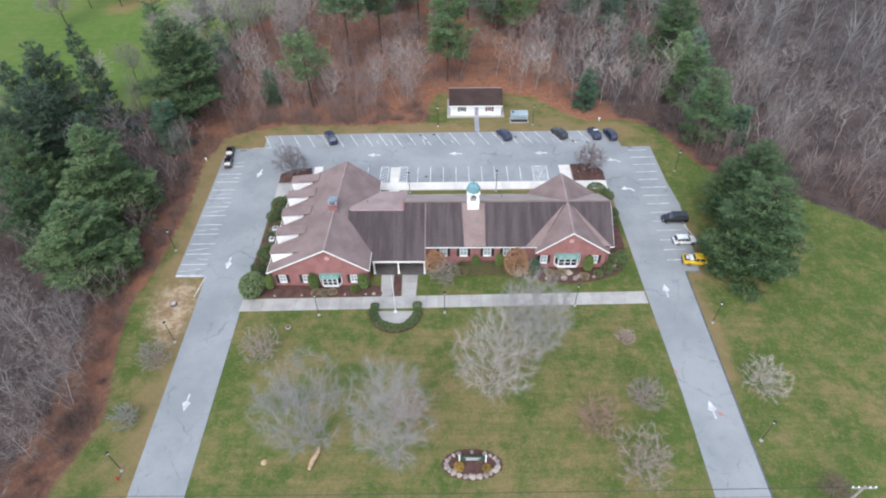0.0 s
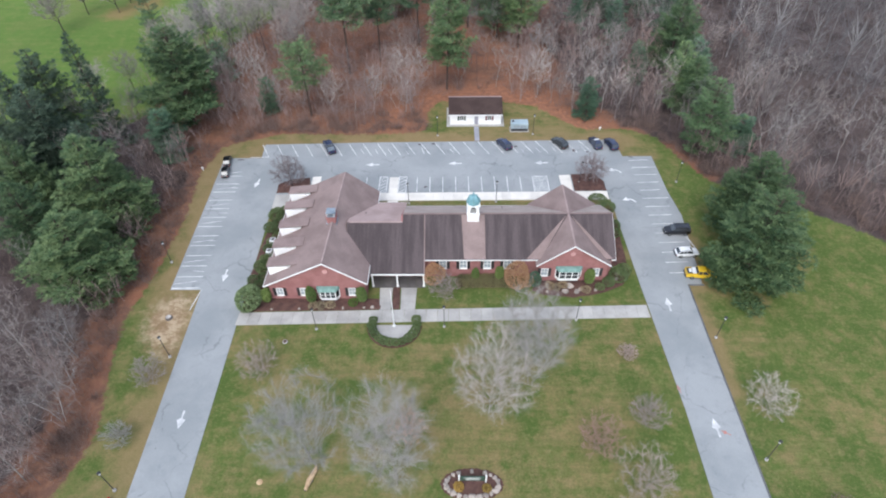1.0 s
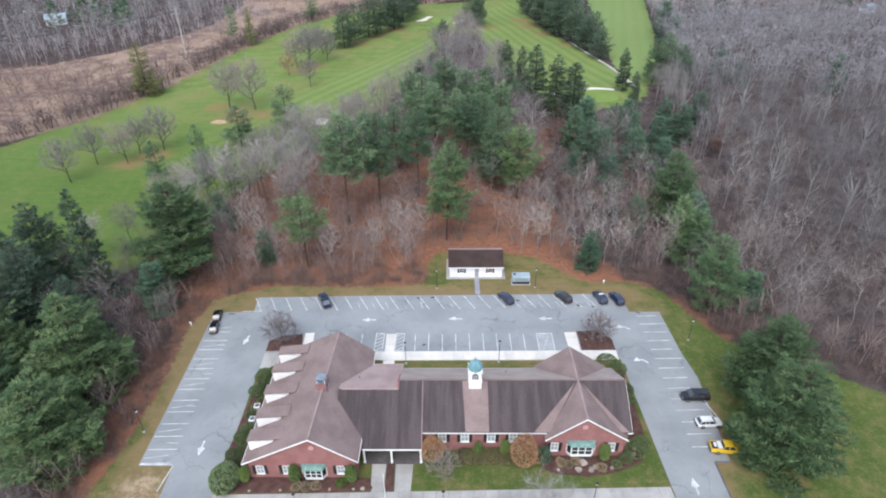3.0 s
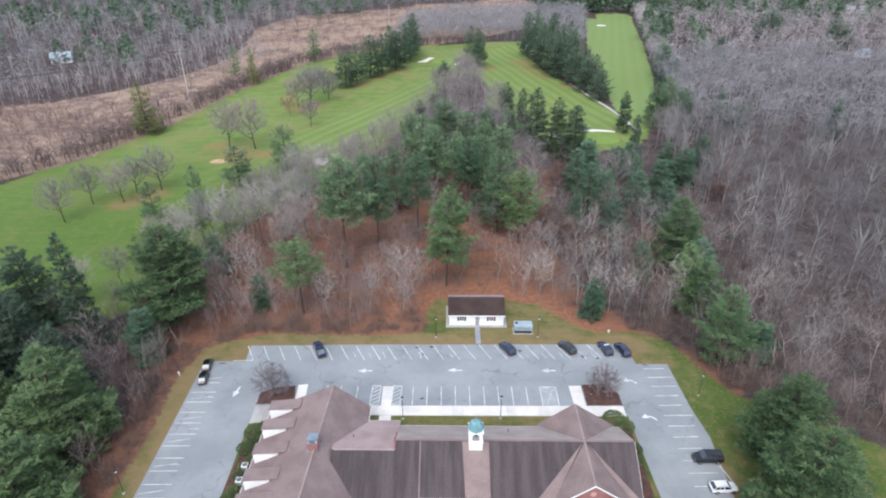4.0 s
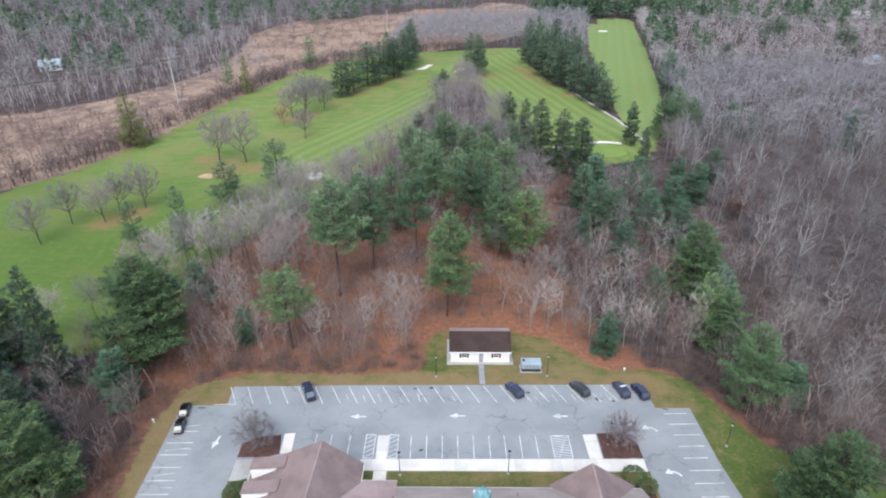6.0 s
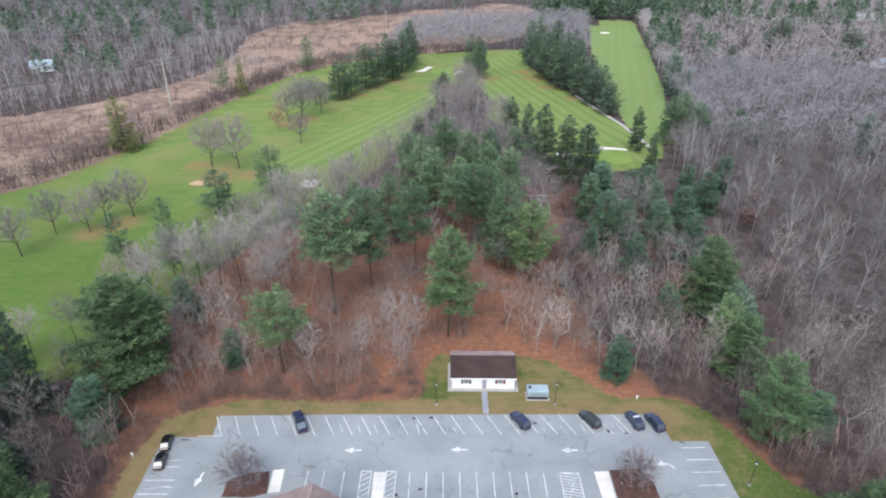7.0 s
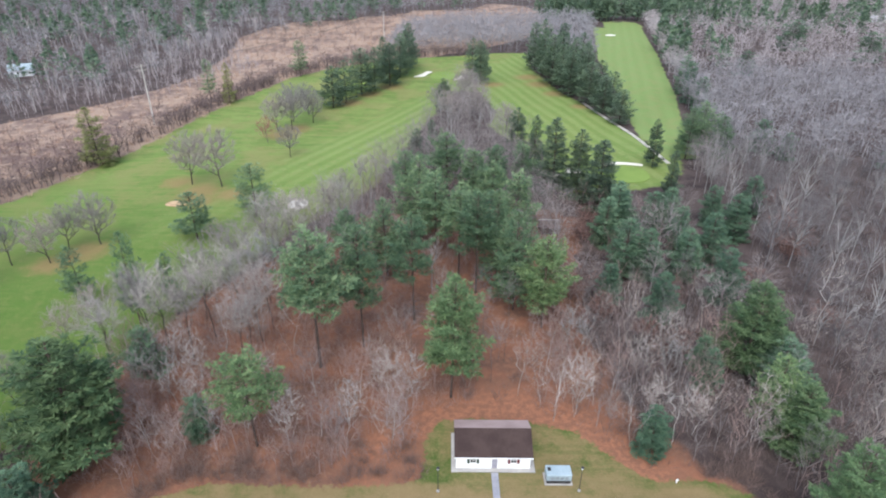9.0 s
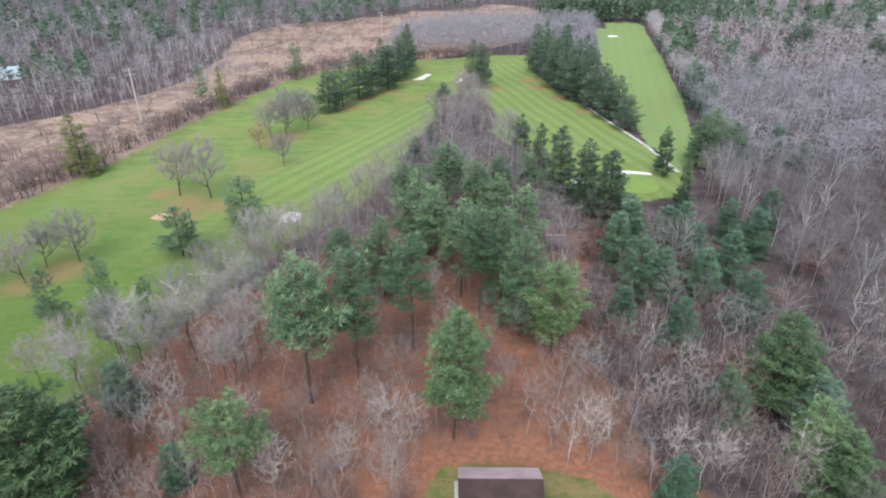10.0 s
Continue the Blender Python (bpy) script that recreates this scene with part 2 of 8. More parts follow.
def part(name, bm, material, parent, label=""):
    return link_mesh(name, bm, material, parent, label)


def thing(name, label, category, m=None, group="", kind=""):
    ob = new(name)
    ob.empty_display_size = 0.3
    if m is not None:
        ob.matrix_basis = m
    return tagged(ob, label, category, group, kind)


def box(bm, x0, y0, z0, x1, y1, z1):
    v = [bm.verts.new((x, y, z)) for z in (z0, z1) for x, y in ((x0, y0), (x1, y0), (x1, y1), (x0, y1))]
    for f in ((3, 2, 1, 0), (4, 5, 6, 7), (0, 1, 5, 4), (1, 2, 6, 5), (2, 3, 7, 6), (3, 0, 4, 7)):
        bm.faces.new([v[i] for i in f])
    return v


def boxes(*dims):
    bm = bmesh.new()
    for d in dims:
        box(bm, *d)
    return bm


def slab(bm, poly, down):
    """A flat polygon in space, given thickness along -z."""
    top = [bm.verts.new(p) for p in poly]
    low = [bm.verts.new((p[0], p[1], p[2] - down)) for p in poly]
    k = len(poly)
    bm.faces.new(top)
    bm.faces.new(low[::-1])
    for i in range(k):
        bm.faces.new((top[i], low[i], low[(i + 1) % k], top[(i + 1) % k]))


def prism_y(bm, poly, y0, y1):
    """A polygon in x and z, from y0 to y1."""
    a = [bm.verts.new((x, y0, z)) for x, z in poly]
    b = [bm.verts.new((x, y1, z)) for x, z in poly]
    k = len(poly)
    bm.faces.new(a)
    bm.faces.new(b[::-1])
    for i in range(k):
        bm.faces.new((a[i], b[i], b[(i + 1) % k], a[(i + 1) % k]))


def tube(bm, p0, p1, r0, r1, sides=8, cap=True):
    p0, p1 = Vector(p0), Vector(p1)
    q = (p1 - p0).to_track_quat('Z', 'Y')
    rings = []
    for p, r in ((p0, r0), (p1, r1)):
        rings.append([bm.verts.new(p + q @ Vector((r * math.cos(a), r * math.sin(a), 0))) for a in [2 * math.pi * i / sides for i in range(sides)]])
    for i in range(sides):
        j = (i + 1) % sides
        bm.faces.new((rings[0][i], rings[0][j], rings[1][j], rings[1][i]))
    if cap:
        bm.faces.new(rings[1])
        bm.faces.new(rings[0][::-1])


def lathe(bm, profile, centre, sides=16):
    """profile: (radius, z) from low to high."""
    rings = [[bm.verts.new((centre[0] + r * math.cos(2 * math.pi * i / sides), centre[1] + r * math.sin(2 * math.pi * i / sides), centre[2] + z)) for i in range(sides)] for r, z in profile]
    for a, b in zip(rings, rings[1:]):
        for i in range(sides):
            j = (i + 1) % sides
            bm.faces.new((a[i], a[j], b[j], b[i]))
    bm.faces.new(rings[-1])
    bm.faces.new(rings[0][::-1])


def rounded(bm, width=0.02, segments=1):
    bmesh.ops.bevel(bm, geom=bm.edges[:], offset=width, segments=segments, affect='EDGES', profile=0.6)
    return bm


# ---- ground ----
LAWN = [(-56, -60), (-54, 20), (-53, 33), (-50, 44), (-53, 55), (-54.5, 64), (-53, 75), (-52.5, 90), (-54, 104), (-51.5, 114), (-40, 118.5), (-20, 118.2),
        (-6, 119.2), (-6.2, 128), (-4, 132.3), (4, 133), (12.5, 132), (19.5, 130.2), (25, 124), (29.5, 119.8), (38, 120.2), (45, 117), (48.5, 108), (52.5, 100.5), (58, 96.5),
        (68.3, 90.9), (79.3, 82), (100, 70), (140, 50), (150, -60)]
GOLF = [(-260, 90), (-185, 150), (-154, 204), (-141, 228), (-124, 285), (-111, 345), (-96, 405), (-78, 430), (-45, 462), (30, 487), (52, 489), (49, 430), (56, 385), (68, 335), (76, 300),
        (84, 262), (74, 243), (62, 238), (44, 229), (35, 234), (30, 262), (23, 290), (16, 310), (20, 335), (14, 372), (2, 378), (-7, 340), (-15, 301), (-22, 268), (-27, 242), (-33, 228), (-41, 215), (-46.9, 206.7), (-52, 190), (-59.2, 175.6), (-63.5, 161.4), (-67.8, 152), (-70.9, 143.5),
        (-74, 125.5), (-86, 122), (-110, 118), (-150, 88), (-230, 40)]
FAIRWAY = [(80, 268), (78, 300), (88, 380), (99, 472), (127, 615), (150, 650), (178, 650), (170, 615), (140, 470), (118, 372), (106, 330), (97, 290), (92, 268)]
MARSH = [(-240, 240), (-190, 205), (-155, 206), (-133, 236), (-116, 288), (-102, 348), (-88, 402), (-58, 444), (-20, 464), (40, 530), (105, 640), (140, 740), (60, 790), (0, 760),
         (-70, 700), (-118, 655), (-158, 632), (-172, 560), (-154, 472), (-152, 425), (-156, 392), (-162, 362), (-178, 338), (-202, 312), (-240, 296)]
FRONT_STRAW = [(-14, 114), (-4, 127), (14, 128), (28, 114), (36, 114), (37, 121), (22, 140), (4, 143), (-10, 139), (-22, 124)]
BACK_LAWN = [(-56, 96), (-54, 114), (-44, 121), (-8, 121), (-6, 131), (14, 133), (34, 120), (42, 117), (43, 113), (-43, 112), (-44, 70), (-52, 66)]
PINE_STRAW = [(-50, 92), (-48, 110), (-8, 115), (-2, 128), (12, 128), (27, 115), (43, 112), (50, 96), (55, 102), (50, 112), (38, 124), (29, 138), (27, 165), (36, 215), (20, 230), (-30, 215), (-62, 170), (-75, 130)]
WEST_STRAW = [(-51, -60), (-49, 20), (-47, 33), (-44, 44), (-47, 55), (-49, 64), (-48, 80), (-48, 100), (-61, 100), (-62, 66), (-60, 44), (-63, 30), (-67, -60)]
SAND_PATCH = [(-49.5, 59.5), (-45.5, 56.5), (-43.4, 58), (-44.0, 63.5), (-44.4, 69.5), (-48.5, 69.8), (-51, 66)]


LOT = [(-40.2, -40), (-33.6, -40), (-35.8, 71), (-36.3, 95), (31.0, 95), (31.7, 72.1), (32.0, 65), (32.7, 48), (33.0, -40), (39.8, -40), (39.8, 72.1), (42.3, 72.1), (43.7, 90), (42.9, 97),
       (42.5, 109.3), (36.3, 109.3), (35.6, 115.6), (-20, 115.0), (-42.4, 114.4), (-42.1, 109.3), (-50.3, 109.3), (-49.8, 97), (-49.1, 71), (-43.7, 71)]


def inside(px, py, poly):
    """Metres inside (+) or outside (-) a polygon, for arrays of points."""
    d = np.full(px.shape, 1e9)
    odd = np.zeros(px.shape, bool)
    for (ax, ay), (bx, by) in zip(poly, poly[1:] + poly[:1]):
        ex, ey = bx - ax, by - ay
        t = np.clip(((px - ax) * ex + (py - ay) * ey) / (ex * ex + ey * ey), 0, 1)
        d = np.minimum(d, np.hypot(px - ax - t * ex, py - ay - t * ey))
        if ay != by:
            odd ^= ((ay > py) != (by > py)) & (px < (bx - ax) * (py - ay) / (by - ay) + ax)
    return np.where(odd, d, -d)


def spread_lines(lo, hi, step, far_lo, far_hi):
    """Grid lines: even between lo and hi, wider and wider beyond."""
    mid = list(np.arange(lo, hi + 0.01, step))
    s, out = step, []
    x = hi
    while x < far_hi:
        s *= 1.22
        x += s
        out.append(x)
    s, x, low = step, lo, []
    while x > far_lo:
        s *= 1.22
        x -= s
        low.append(x)
    return np.array(low[::-1] + mid + out)


gx = spread_lines(-190, 190, 2.3, -4000, 4000)
gy = spread_lines(-20, 480, 2.3, -3000, 4500)
mx, my = np.meshgrid(gx, gy)
vx, vy = mx.ravel(), my.ravel()


def rise(x, y):
    """Gentle unevenness in the woods and on the course; the site itself is level."""
    away = np.clip((np.maximum(np.abs(x) - 62, y - 135)) / 60, 0, 1)
    hill = np.clip((np.hypot(x, y - 100) - 700) / 1500, 0, 1)
    return away * (0.5 * np.sin(x * 0.043 + 1.2) * np.cos(y * 0.037) + 0.3 * np.sin(x * 0.11 - y * 0.07)) + hill * 25 - 0.02


vz = rise(vx, vy)
nx, ny = len(gx), len(gy)
base = (np.arange(ny - 1)[:, None] * nx + np.arange(nx - 1)[None, :]).ravel()
quads = np.stack([base, base + 1, base + nx + 1, base + nx], 1)
ground_mesh = bpy.data.meshes.new("ground")
ground_mesh.from_pydata(np.stack([vx, vy, vz], 1).tolist(), [], quads.tolist())
for key, poly, soft in (("lawn", LAWN, 1.6), ("golf", GOLF, 5.0), ("fairway", FAIRWAY, 2.5), ("marsh", MARSH, 8.0), ("bare", SAND_PATCH, 3.2)):
    a = ground_mesh.attributes.new(key, 'FLOAT', 'POINT')
    a.data.foreach_set("value", np.clip(0.5 + inside(vx, vy, poly) / (2 * soft), 0, 1).astype(np.float32))
a = ground_mesh.attributes.new("straw", 'FLOAT', 'POINT')
a.data.foreach_set("value", np.clip(0.5 + np.maximum(inside(vx, vy, PINE_STRAW) / 14, inside(vx, vy, WEST_STRAW) / 12 - 0.12), 0, 1).astype(np.float32))
a = ground_mesh.attributes.new("front", 'FLOAT', 'POINT')
a.data.foreach_set("value", np.clip(0.5 + inside(vx, vy, FRONT_STRAW) / 12, 0, 1).astype(np.float32))
edge_d = inside(vx, vy, LOT)
west = np.where(vx < -40, 0.85, np.where(vy > 108, 0.9, np.where((vx > 38) & (vy > 50) & (vy < 84), 1.0, 0.45)))
rust = np.zeros(vx.shape)
for rx_, ry_, rad_ in ((-52, 350, 9), (-44, 368, 9), (-34, 384, 9), (-73, 296, 8), (-69, 306, 8), (-99, 193, 8), (-82, 227, 8), (-84, 234, 10), (-95, 243, 7), (-73, 232, 7), (22, 392, 9), (44, 410, 10), (48, 392, 9), (54, 372, 8), (62, 345, 6), (-104, 186, 7)):
    rust = np.maximum(rust, np.clip(1.3 - np.hypot(vx - rx_, vy - ry_) / rad_, 0, 1))
thin = np.clip(0.5 + np.minimum(inside(vx, vy, [(-36, -40), (-37, 66), (32, 66), (32, -40)]), 14) / 16, 0, 1)
thin = np.maximum(thin, 1.45 * np.clip(0.5 + inside(vx, vy, BACK_LAWN) / 6, 0, 1))
thin = np.maximum(thin, np.where((np.abs(vx - 8) < 24) & (np.abs(vy - 91.5) < 4.5), 1.1, 0.0))
thin = np.maximum(thin, np.where((vx > 38) & (vy < 84), 0.5, np.where((vx < -38) & (vy < 112), 0.6, 0.0)))
a = ground_mesh.attributes.new("thin", 'FLOAT', 'POINT')
a.data.foreach_set("value", thin.astype(np.float32))
a = ground_mesh.attributes.new("rust", 'FLOAT', 'POINT')
a.data.foreach_set("value", rust.astype(np.float32))
a = ground_mesh.attributes.new("verge", 'FLOAT', 'POINT')
a.data.foreach_set("value", (np.clip(1 + edge_d / np.where(vy > 112, 9.0, np.where(vx < -40, 11.0, 4.5)), 0, 1) * west).astype(np.float32))
ground = tagged(new("ground", ground_mesh), "mown lawn, leaf-strewn wood floor and golf turf", "ground", kind="structure")

m, n, l, p = node_material("ground_cover")
pos = n.new("ShaderNodeNewGeometry").outputs["Position"]


def zone(key, wobble, lo=0.40, hi=0.60):
    a = n.new("ShaderNodeAttribute")
    a.attribute_name = key
    edge = math_node(n, l, 'ADD', a.outputs["Fac"], math_node(n, l, 'MULTIPLY', math_node(n, l, 'SUBTRACT', wobble, 0.5), 0.9))
    return ramp_node(n, l, edge, lo, hi)


n_big = noise_node(n, l, pos, 0.035, 5.0)
n_mid = noise_node(n, l, pos, 0.16, 5.0)
n_small = noise_node(n, l, pos, 0.9, 4.0, 0.7)
n_fine = noise_node(n, l, pos, 5.0, 3.0, 0.75)
n_tuft = noise_node(n, l, pos, 0.42, 5.0, 0.72)
# wood floor: grey-brown leaves, redder pine straw
floor_col = mix_node(n, l, ramp_node(n, l, n_mid, 0.35, 0.65), (0.054, 0.041, 0.039), (0.098, 0.075, 0.070))
straw_col = mix_node(n, l, ramp_node(n, l, n_mid, 0.35, 0.62), (0.225, 0.102, 0.064), (0.146, 0.080, 0.058))
straw_col = mix_node(n, l, math_node(n, l, 'MULTIPLY', ramp_node(n, l, n_small, 0.42, 0.75), 0.7), straw_col, (0.285, 0.146, 0.088))
col = mix_node(n, l, math_node(n, l, 'MULTIPLY', zone("straw", n_mid), ramp_node(n, l, n_big, 0.24, 0.46)), floor_col, straw_col)
needle_bed = mix_node(n, l, ramp_node(n, l, n_small, 0.35, 0.65), (0.315, 0.140, 0.082), (0.190, 0.094, 0.062))
col = mix_node(n, l, math_node(n, l, 'MULTIPLY', zone("front", n_tuft, 0.25, 1.0), 0.9), col, needle_bed)
# marsh: tan reeds and wine-brown scrub
marsh_col = mix_node(n, l, ramp_node(n, l, n_big, 0.42, 0.58), (0.30, 0.215, 0.165), (0.165, 0.115, 0.10))
marsh_col = mix_node(n, l, ramp_node(n, l, n_mid, 0.45, 0.7), marsh_col, (0.35, 0.26, 0.20))
col = mix_node(n, l, zone("marsh", n_big), col, marsh_col)
thin_turf = n.new("ShaderNodeAttribute")
thin_turf.attribute_name = "thin"
# lawn: green with straw-coloured thin patches, worn edges
green = mix_node(n, l, ramp_node(n, l, n_mid, 0.35, 0.65), (0.068, 0.102, 0.026), (0.092, 0.124, 0.034))
tan = mix_node(n, l, n_small, (0.190, 0.140, 0.066), (0.255, 0.178, 0.094))
lawn_col = mix_node(n, l, math_node(n, l, 'MULTIPLY', ramp_node(n, l, math_node(n, l, 'ADD', math_node(n, l, 'MULTIPLY', thin_turf.outputs["Fac"], 0.092), math_node(n, l, 'ADD', math_node(n, l, 'MULTIPLY', n_big, 0.25), math_node(n, l, 'ADD', math_node(n, l, 'MULTIPLY', n_mid, 0.35), math_node(n, l, 'MULTIPLY', noise_node(n, l, pos, 0.42, 5.0, 0.75), 0.4)))), 0.50, 0.67), 0.80), green, tan)
lawn_col = mix_node(n, l, math_node(n, l, 'MULTIPLY', ramp_node(n, l, n_tuft, 0.46, 0.72), 0.42), lawn_col, (0.185, 0.150, 0.072))
lawn_col = mix_node(n, l, math_node(n, l, 'MULTIPLY', ramp_node(n, l, n_small, 0.50, 0.78), 0.5), lawn_col, (0.235, 0.205, 0.095))
n_blade = noise_node(n, l, pos, 2.2, 4.0, 0.8)
lawn_col = mix_node(n, l, math_node(n, l, 'MULTIPLY', ramp_node(n, l, n_blade, 0.50, 0.68), 0.34), lawn_col, (0.050, 0.078, 0.018))
lawn_col = mix_node(n, l, math_node(n, l, 'MULTIPLY', math_node(n, l, 'SUBTRACT', 1.0, ramp_node(n, l, n_blade, 0.32, 0.48)), 0.40), lawn_col, (0.215, 0.200, 0.085))
stretch = n.new("ShaderNodeMapping")
stretch.inputs["Scale"].default_value = (0.06, 1.0, 1.0)
l.new(pos, stretch.inputs["Vector"])
n_mow = noise_node(n, l, stretch.outputs[0], 0.8, 3.0)
lawn_col = mix_node(n, l, math_node(n, l, 'MULTIPLY', ramp_node(n, l, n_mow, 0.46, 0.62), 0.30), lawn_col, (0.070, 0.108, 0.028))
verge = n.new("ShaderNodeAttribute")
verge.attribute_name = "verge"
worn = math_node(n, l, 'MULTIPLY', ramp_node(n, l, math_node(n, l, 'ADD', verge.outputs["Fac"], math_node(n, l, 'MULTIPLY', math_node(n, l, 'SUBTRACT', n_mid, 0.5), 1.2)), 0.25, 0.85), 0.75)
lawn_col = mix_node(n, l, worn, lawn_col, mix_node(n, l, n_tuft, (0.190, 0.134, 0.066), (0.262, 0.190, 0.102)))
col = mix_node(n, l, zone("lawn", n_small), col, lawn_col)
# golf turf, mown in bands
sep = n.new("ShaderNodeSeparateXYZ")
l.new(pos, sep.inputs[0])
across = math_node(n, l, 'ADD', math_node(n, l, 'MULTIPLY', sep.outputs[0], 0.90), math_node(n, l, 'MULTIPLY', sep.outputs[1], -0.435))
band = ramp_node(n, l, math_node(n, l, 'SINE', math_node(n, l, 'MULTIPLY', across, 1.05), 0), -0.5, 0.5)
striped = ramp_node(n, l, math_node(n, l, 'ADD', across, math_node(n, l, 'MULTIPLY', n_mid, 14.0)), -169.0, -160.0)
across3 = math_node(n, l, 'ADD', math_node(n, l, 'MULTIPLY', sep.outputs[0], 0.97), math_node(n, l, 'MULTIPLY', sep.outputs[1], 0.235))
east_side = ramp_node(n, l, across3, 88.0, 93.0)
band = mix_node(n, l, east_side, band, ramp_node(n, l, math_node(n, l, 'SINE', math_node(n, l, 'MULTIPLY', across3, 1.0), 0), -0.5, 0.5))
turf = mix_node(n, l, ramp_node(n, l, n_big, 0.38, 0.62), (0.120, 0.200, 0.048), (0.165, 0.240, 0.066))
mown = mix_node(n, l, band, (0.150, 0.218, 0.060), (0.196, 0.258, 0.086))
turf = mix_node(n, l, math_node(n, l, 'MULTIPLY', ramp_node(n, l, n_mid, 0.42, 0.60), 0.55), turf, (0.086, 0.150, 0.036))
turf = mix_node(n, l, math_node(n, l, 'MULTIPLY', ramp_node(n, l, n_mow, 0.42, 0.62), 0.5), turf, (0.225, 0.232, 0.088))
turf = mix_node(n, l, math_node(n, l, 'MULTIPLY', ramp_node(n, l, noise_node(n, l, pos, 0.05, 4.0, 0.65), 0.46, 0.62), 0.62), turf, (0.225, 0.215, 0.085))
turf = mix_node(n, l, math_node(n, l, 'MULTIPLY', ramp_node(n, l, n_mid, 0.60, 0.75), 0.6), turf, (0.29, 0.20, 0.10))
# distance haze worked into the turf: darker green near, paler far off
unhazed_turf = math_node(n, l, 'SUBTRACT', 1.0, ramp_node(n, l, math_node(n, l, 'ADD', sep.outputs[1], math_node(n, l, 'MULTIPLY', n_mid, 60.0)), 190.0, 310.0))
turf = mix_node(n, l, math_node(n, l, 'MULTIPLY', unhazed_turf, 0.7), turf, (0.072, 0.132, 0.026))
turf = mix_node(n, l, math_node(n, l, 'MULTIPLY', math_node(n, l, 'MULTIPLY', striped, math_node(n, l, 'SUBTRACT', 1.0, unhazed_turf)), ramp_node(n, l, n_tuft, 0.25, 0.62)), turf, mown)
turf = mix_node(n, l, math_node(n, l, 'MULTIPLY', ramp_node(n, l, n_tuft, 0.46, 0.70), 0.42), turf, (0.185, 0.185, 0.072))
turf = mix_node(n, l, math_node(n, l, 'MULTIPLY', ramp_node(n, l, n_blade, 0.50, 0.70), 0.35), turf, (0.085, 0.140, 0.036))
turf = mix_node(n, l, math_node(n, l, 'MULTIPLY', zone("rust", n_tuft, 0.18, 1.0), 0.72), turf, mix_node(n, l, n_small, (0.26, 0.15, 0.075), (0.23, 0.175, 0.085)))
col = mix_node(n, l, zone("golf", n_mid), col, turf)
across2 = math_node(n, l, 'ADD', math_node(n, l, 'MULTIPLY', sep.outputs[0], 0.97), math_node(n, l, 'MULTIPLY', sep.outputs[1], -0.23))
band2 = ramp_node(n, l, math_node(n, l, 'SINE', math_node(n, l, 'MULTIPLY', across2, 0.9), 0), -0.4, 0.4)
turf2 = mix_node(n, l, band2, (0.166, 0.244, 0.082), (0.177, 0.254, 0.088))
turf2 = mix_node(n, l, math_node(n, l, 'MULTIPLY', ramp_node(n, l, n_mid, 0.42, 0.64), 0.6), turf2, (0.215, 0.228, 0.092))
col = mix_node(n, l, zone("fairway", n_mid), col, turf2)
col = mix_node(n, l, math_node(n, l, 'MULTIPLY', zone("bare", n_small, 0.2, 0.8), 0.9), col, mix_node(n, l, ramp_node(n, l, n_tuft, 0.40, 0.62), (0.235, 0.155, 0.092), (0.42, 0.325, 0.22)))
col = mix_node(n, l, 0.42, col, mix_node(n, l, n_fine, (0.0, 0.0, 0.0), (1.0, 1.0, 1.0)), 'OVERLAY')
l.new(col, p.inputs["Base Color"])
p.inputs["Roughness"].default_value = 1.0
p.inputs["Specular IOR Level"].default_value = 0.1
bump_node(n, l, math_node(n, l, 'ADD', n_small, n_fine), 0.7, 0.08, p)
ground_mesh.materials.append(m)


def sheet(name, poly, top, material, label, category, depth=0.3):
    bm = bmesh.new()
    slab(bm, [(x, y, top) for x, y in poly], depth)
    return tagged(link_mesh(name, bm, material), label, category, kind="structure")


# driveways and the car park behind the hall
parking = sheet("parking_lot", LOT, 0.03, asphalt, "weathered grey asphalt car park with a driveway on each side", "parking lot")


# a low worn asphalt kerb along the east driveway
kerb_asphalt = surface("dark_kerb_asphalt", (0.095, 0.098, 0.10), (0.14, 0.142, 0.145), 0.6, 6.0, 0.9, 0.25, 0.01)
for name, line in (("kerb_east", [(39.93, 20), (39.93, 45), (39.90, 60), (39.88, 71.8)]), ("kerb_bay", [(39.9, 72.0), (40.6, 71.95), (42.5, 71.95)])):
    bm = bmesh.new()
    rings = []
    for x, y in line:
        across_x = name == "kerb_east"
        rings.append([bm.verts.new((x + (o if across_x else 0), y + (0 if across_x else o), z)) for o, z in ((-0.16, -0.1), (-0.13, 0.10), (-0.05, 0.15), (0.08, 0.14), (0.16, -0.1))])
    for p, q in zip(rings, rings[1:]):
        for i in range(4):
            bm.faces.new((p[i], p[i + 1], q[i + 1], q[i]))
    bmesh.ops.recalc_face_normals(bm, faces=bm.faces[:])
    tagged(link_mesh(name, bm, kerb_asphalt), "low dark asphalt kerb beside the driveway", "kerb", kind="structure")


# ---- the brick hall ----
hall = thing("brick_hall", "long single-storey red brick hall with brown shingle roofs", "building")
SLOPE = 0.58


def front_z(y):
    return 8.75 - SLOPE * (80.7 - y)


def roof(name, poly, material, label="", down=0.22):
    bm = bmesh.new()
    slab(bm, poly, down)
    return part(name, bm, material, hall, label)


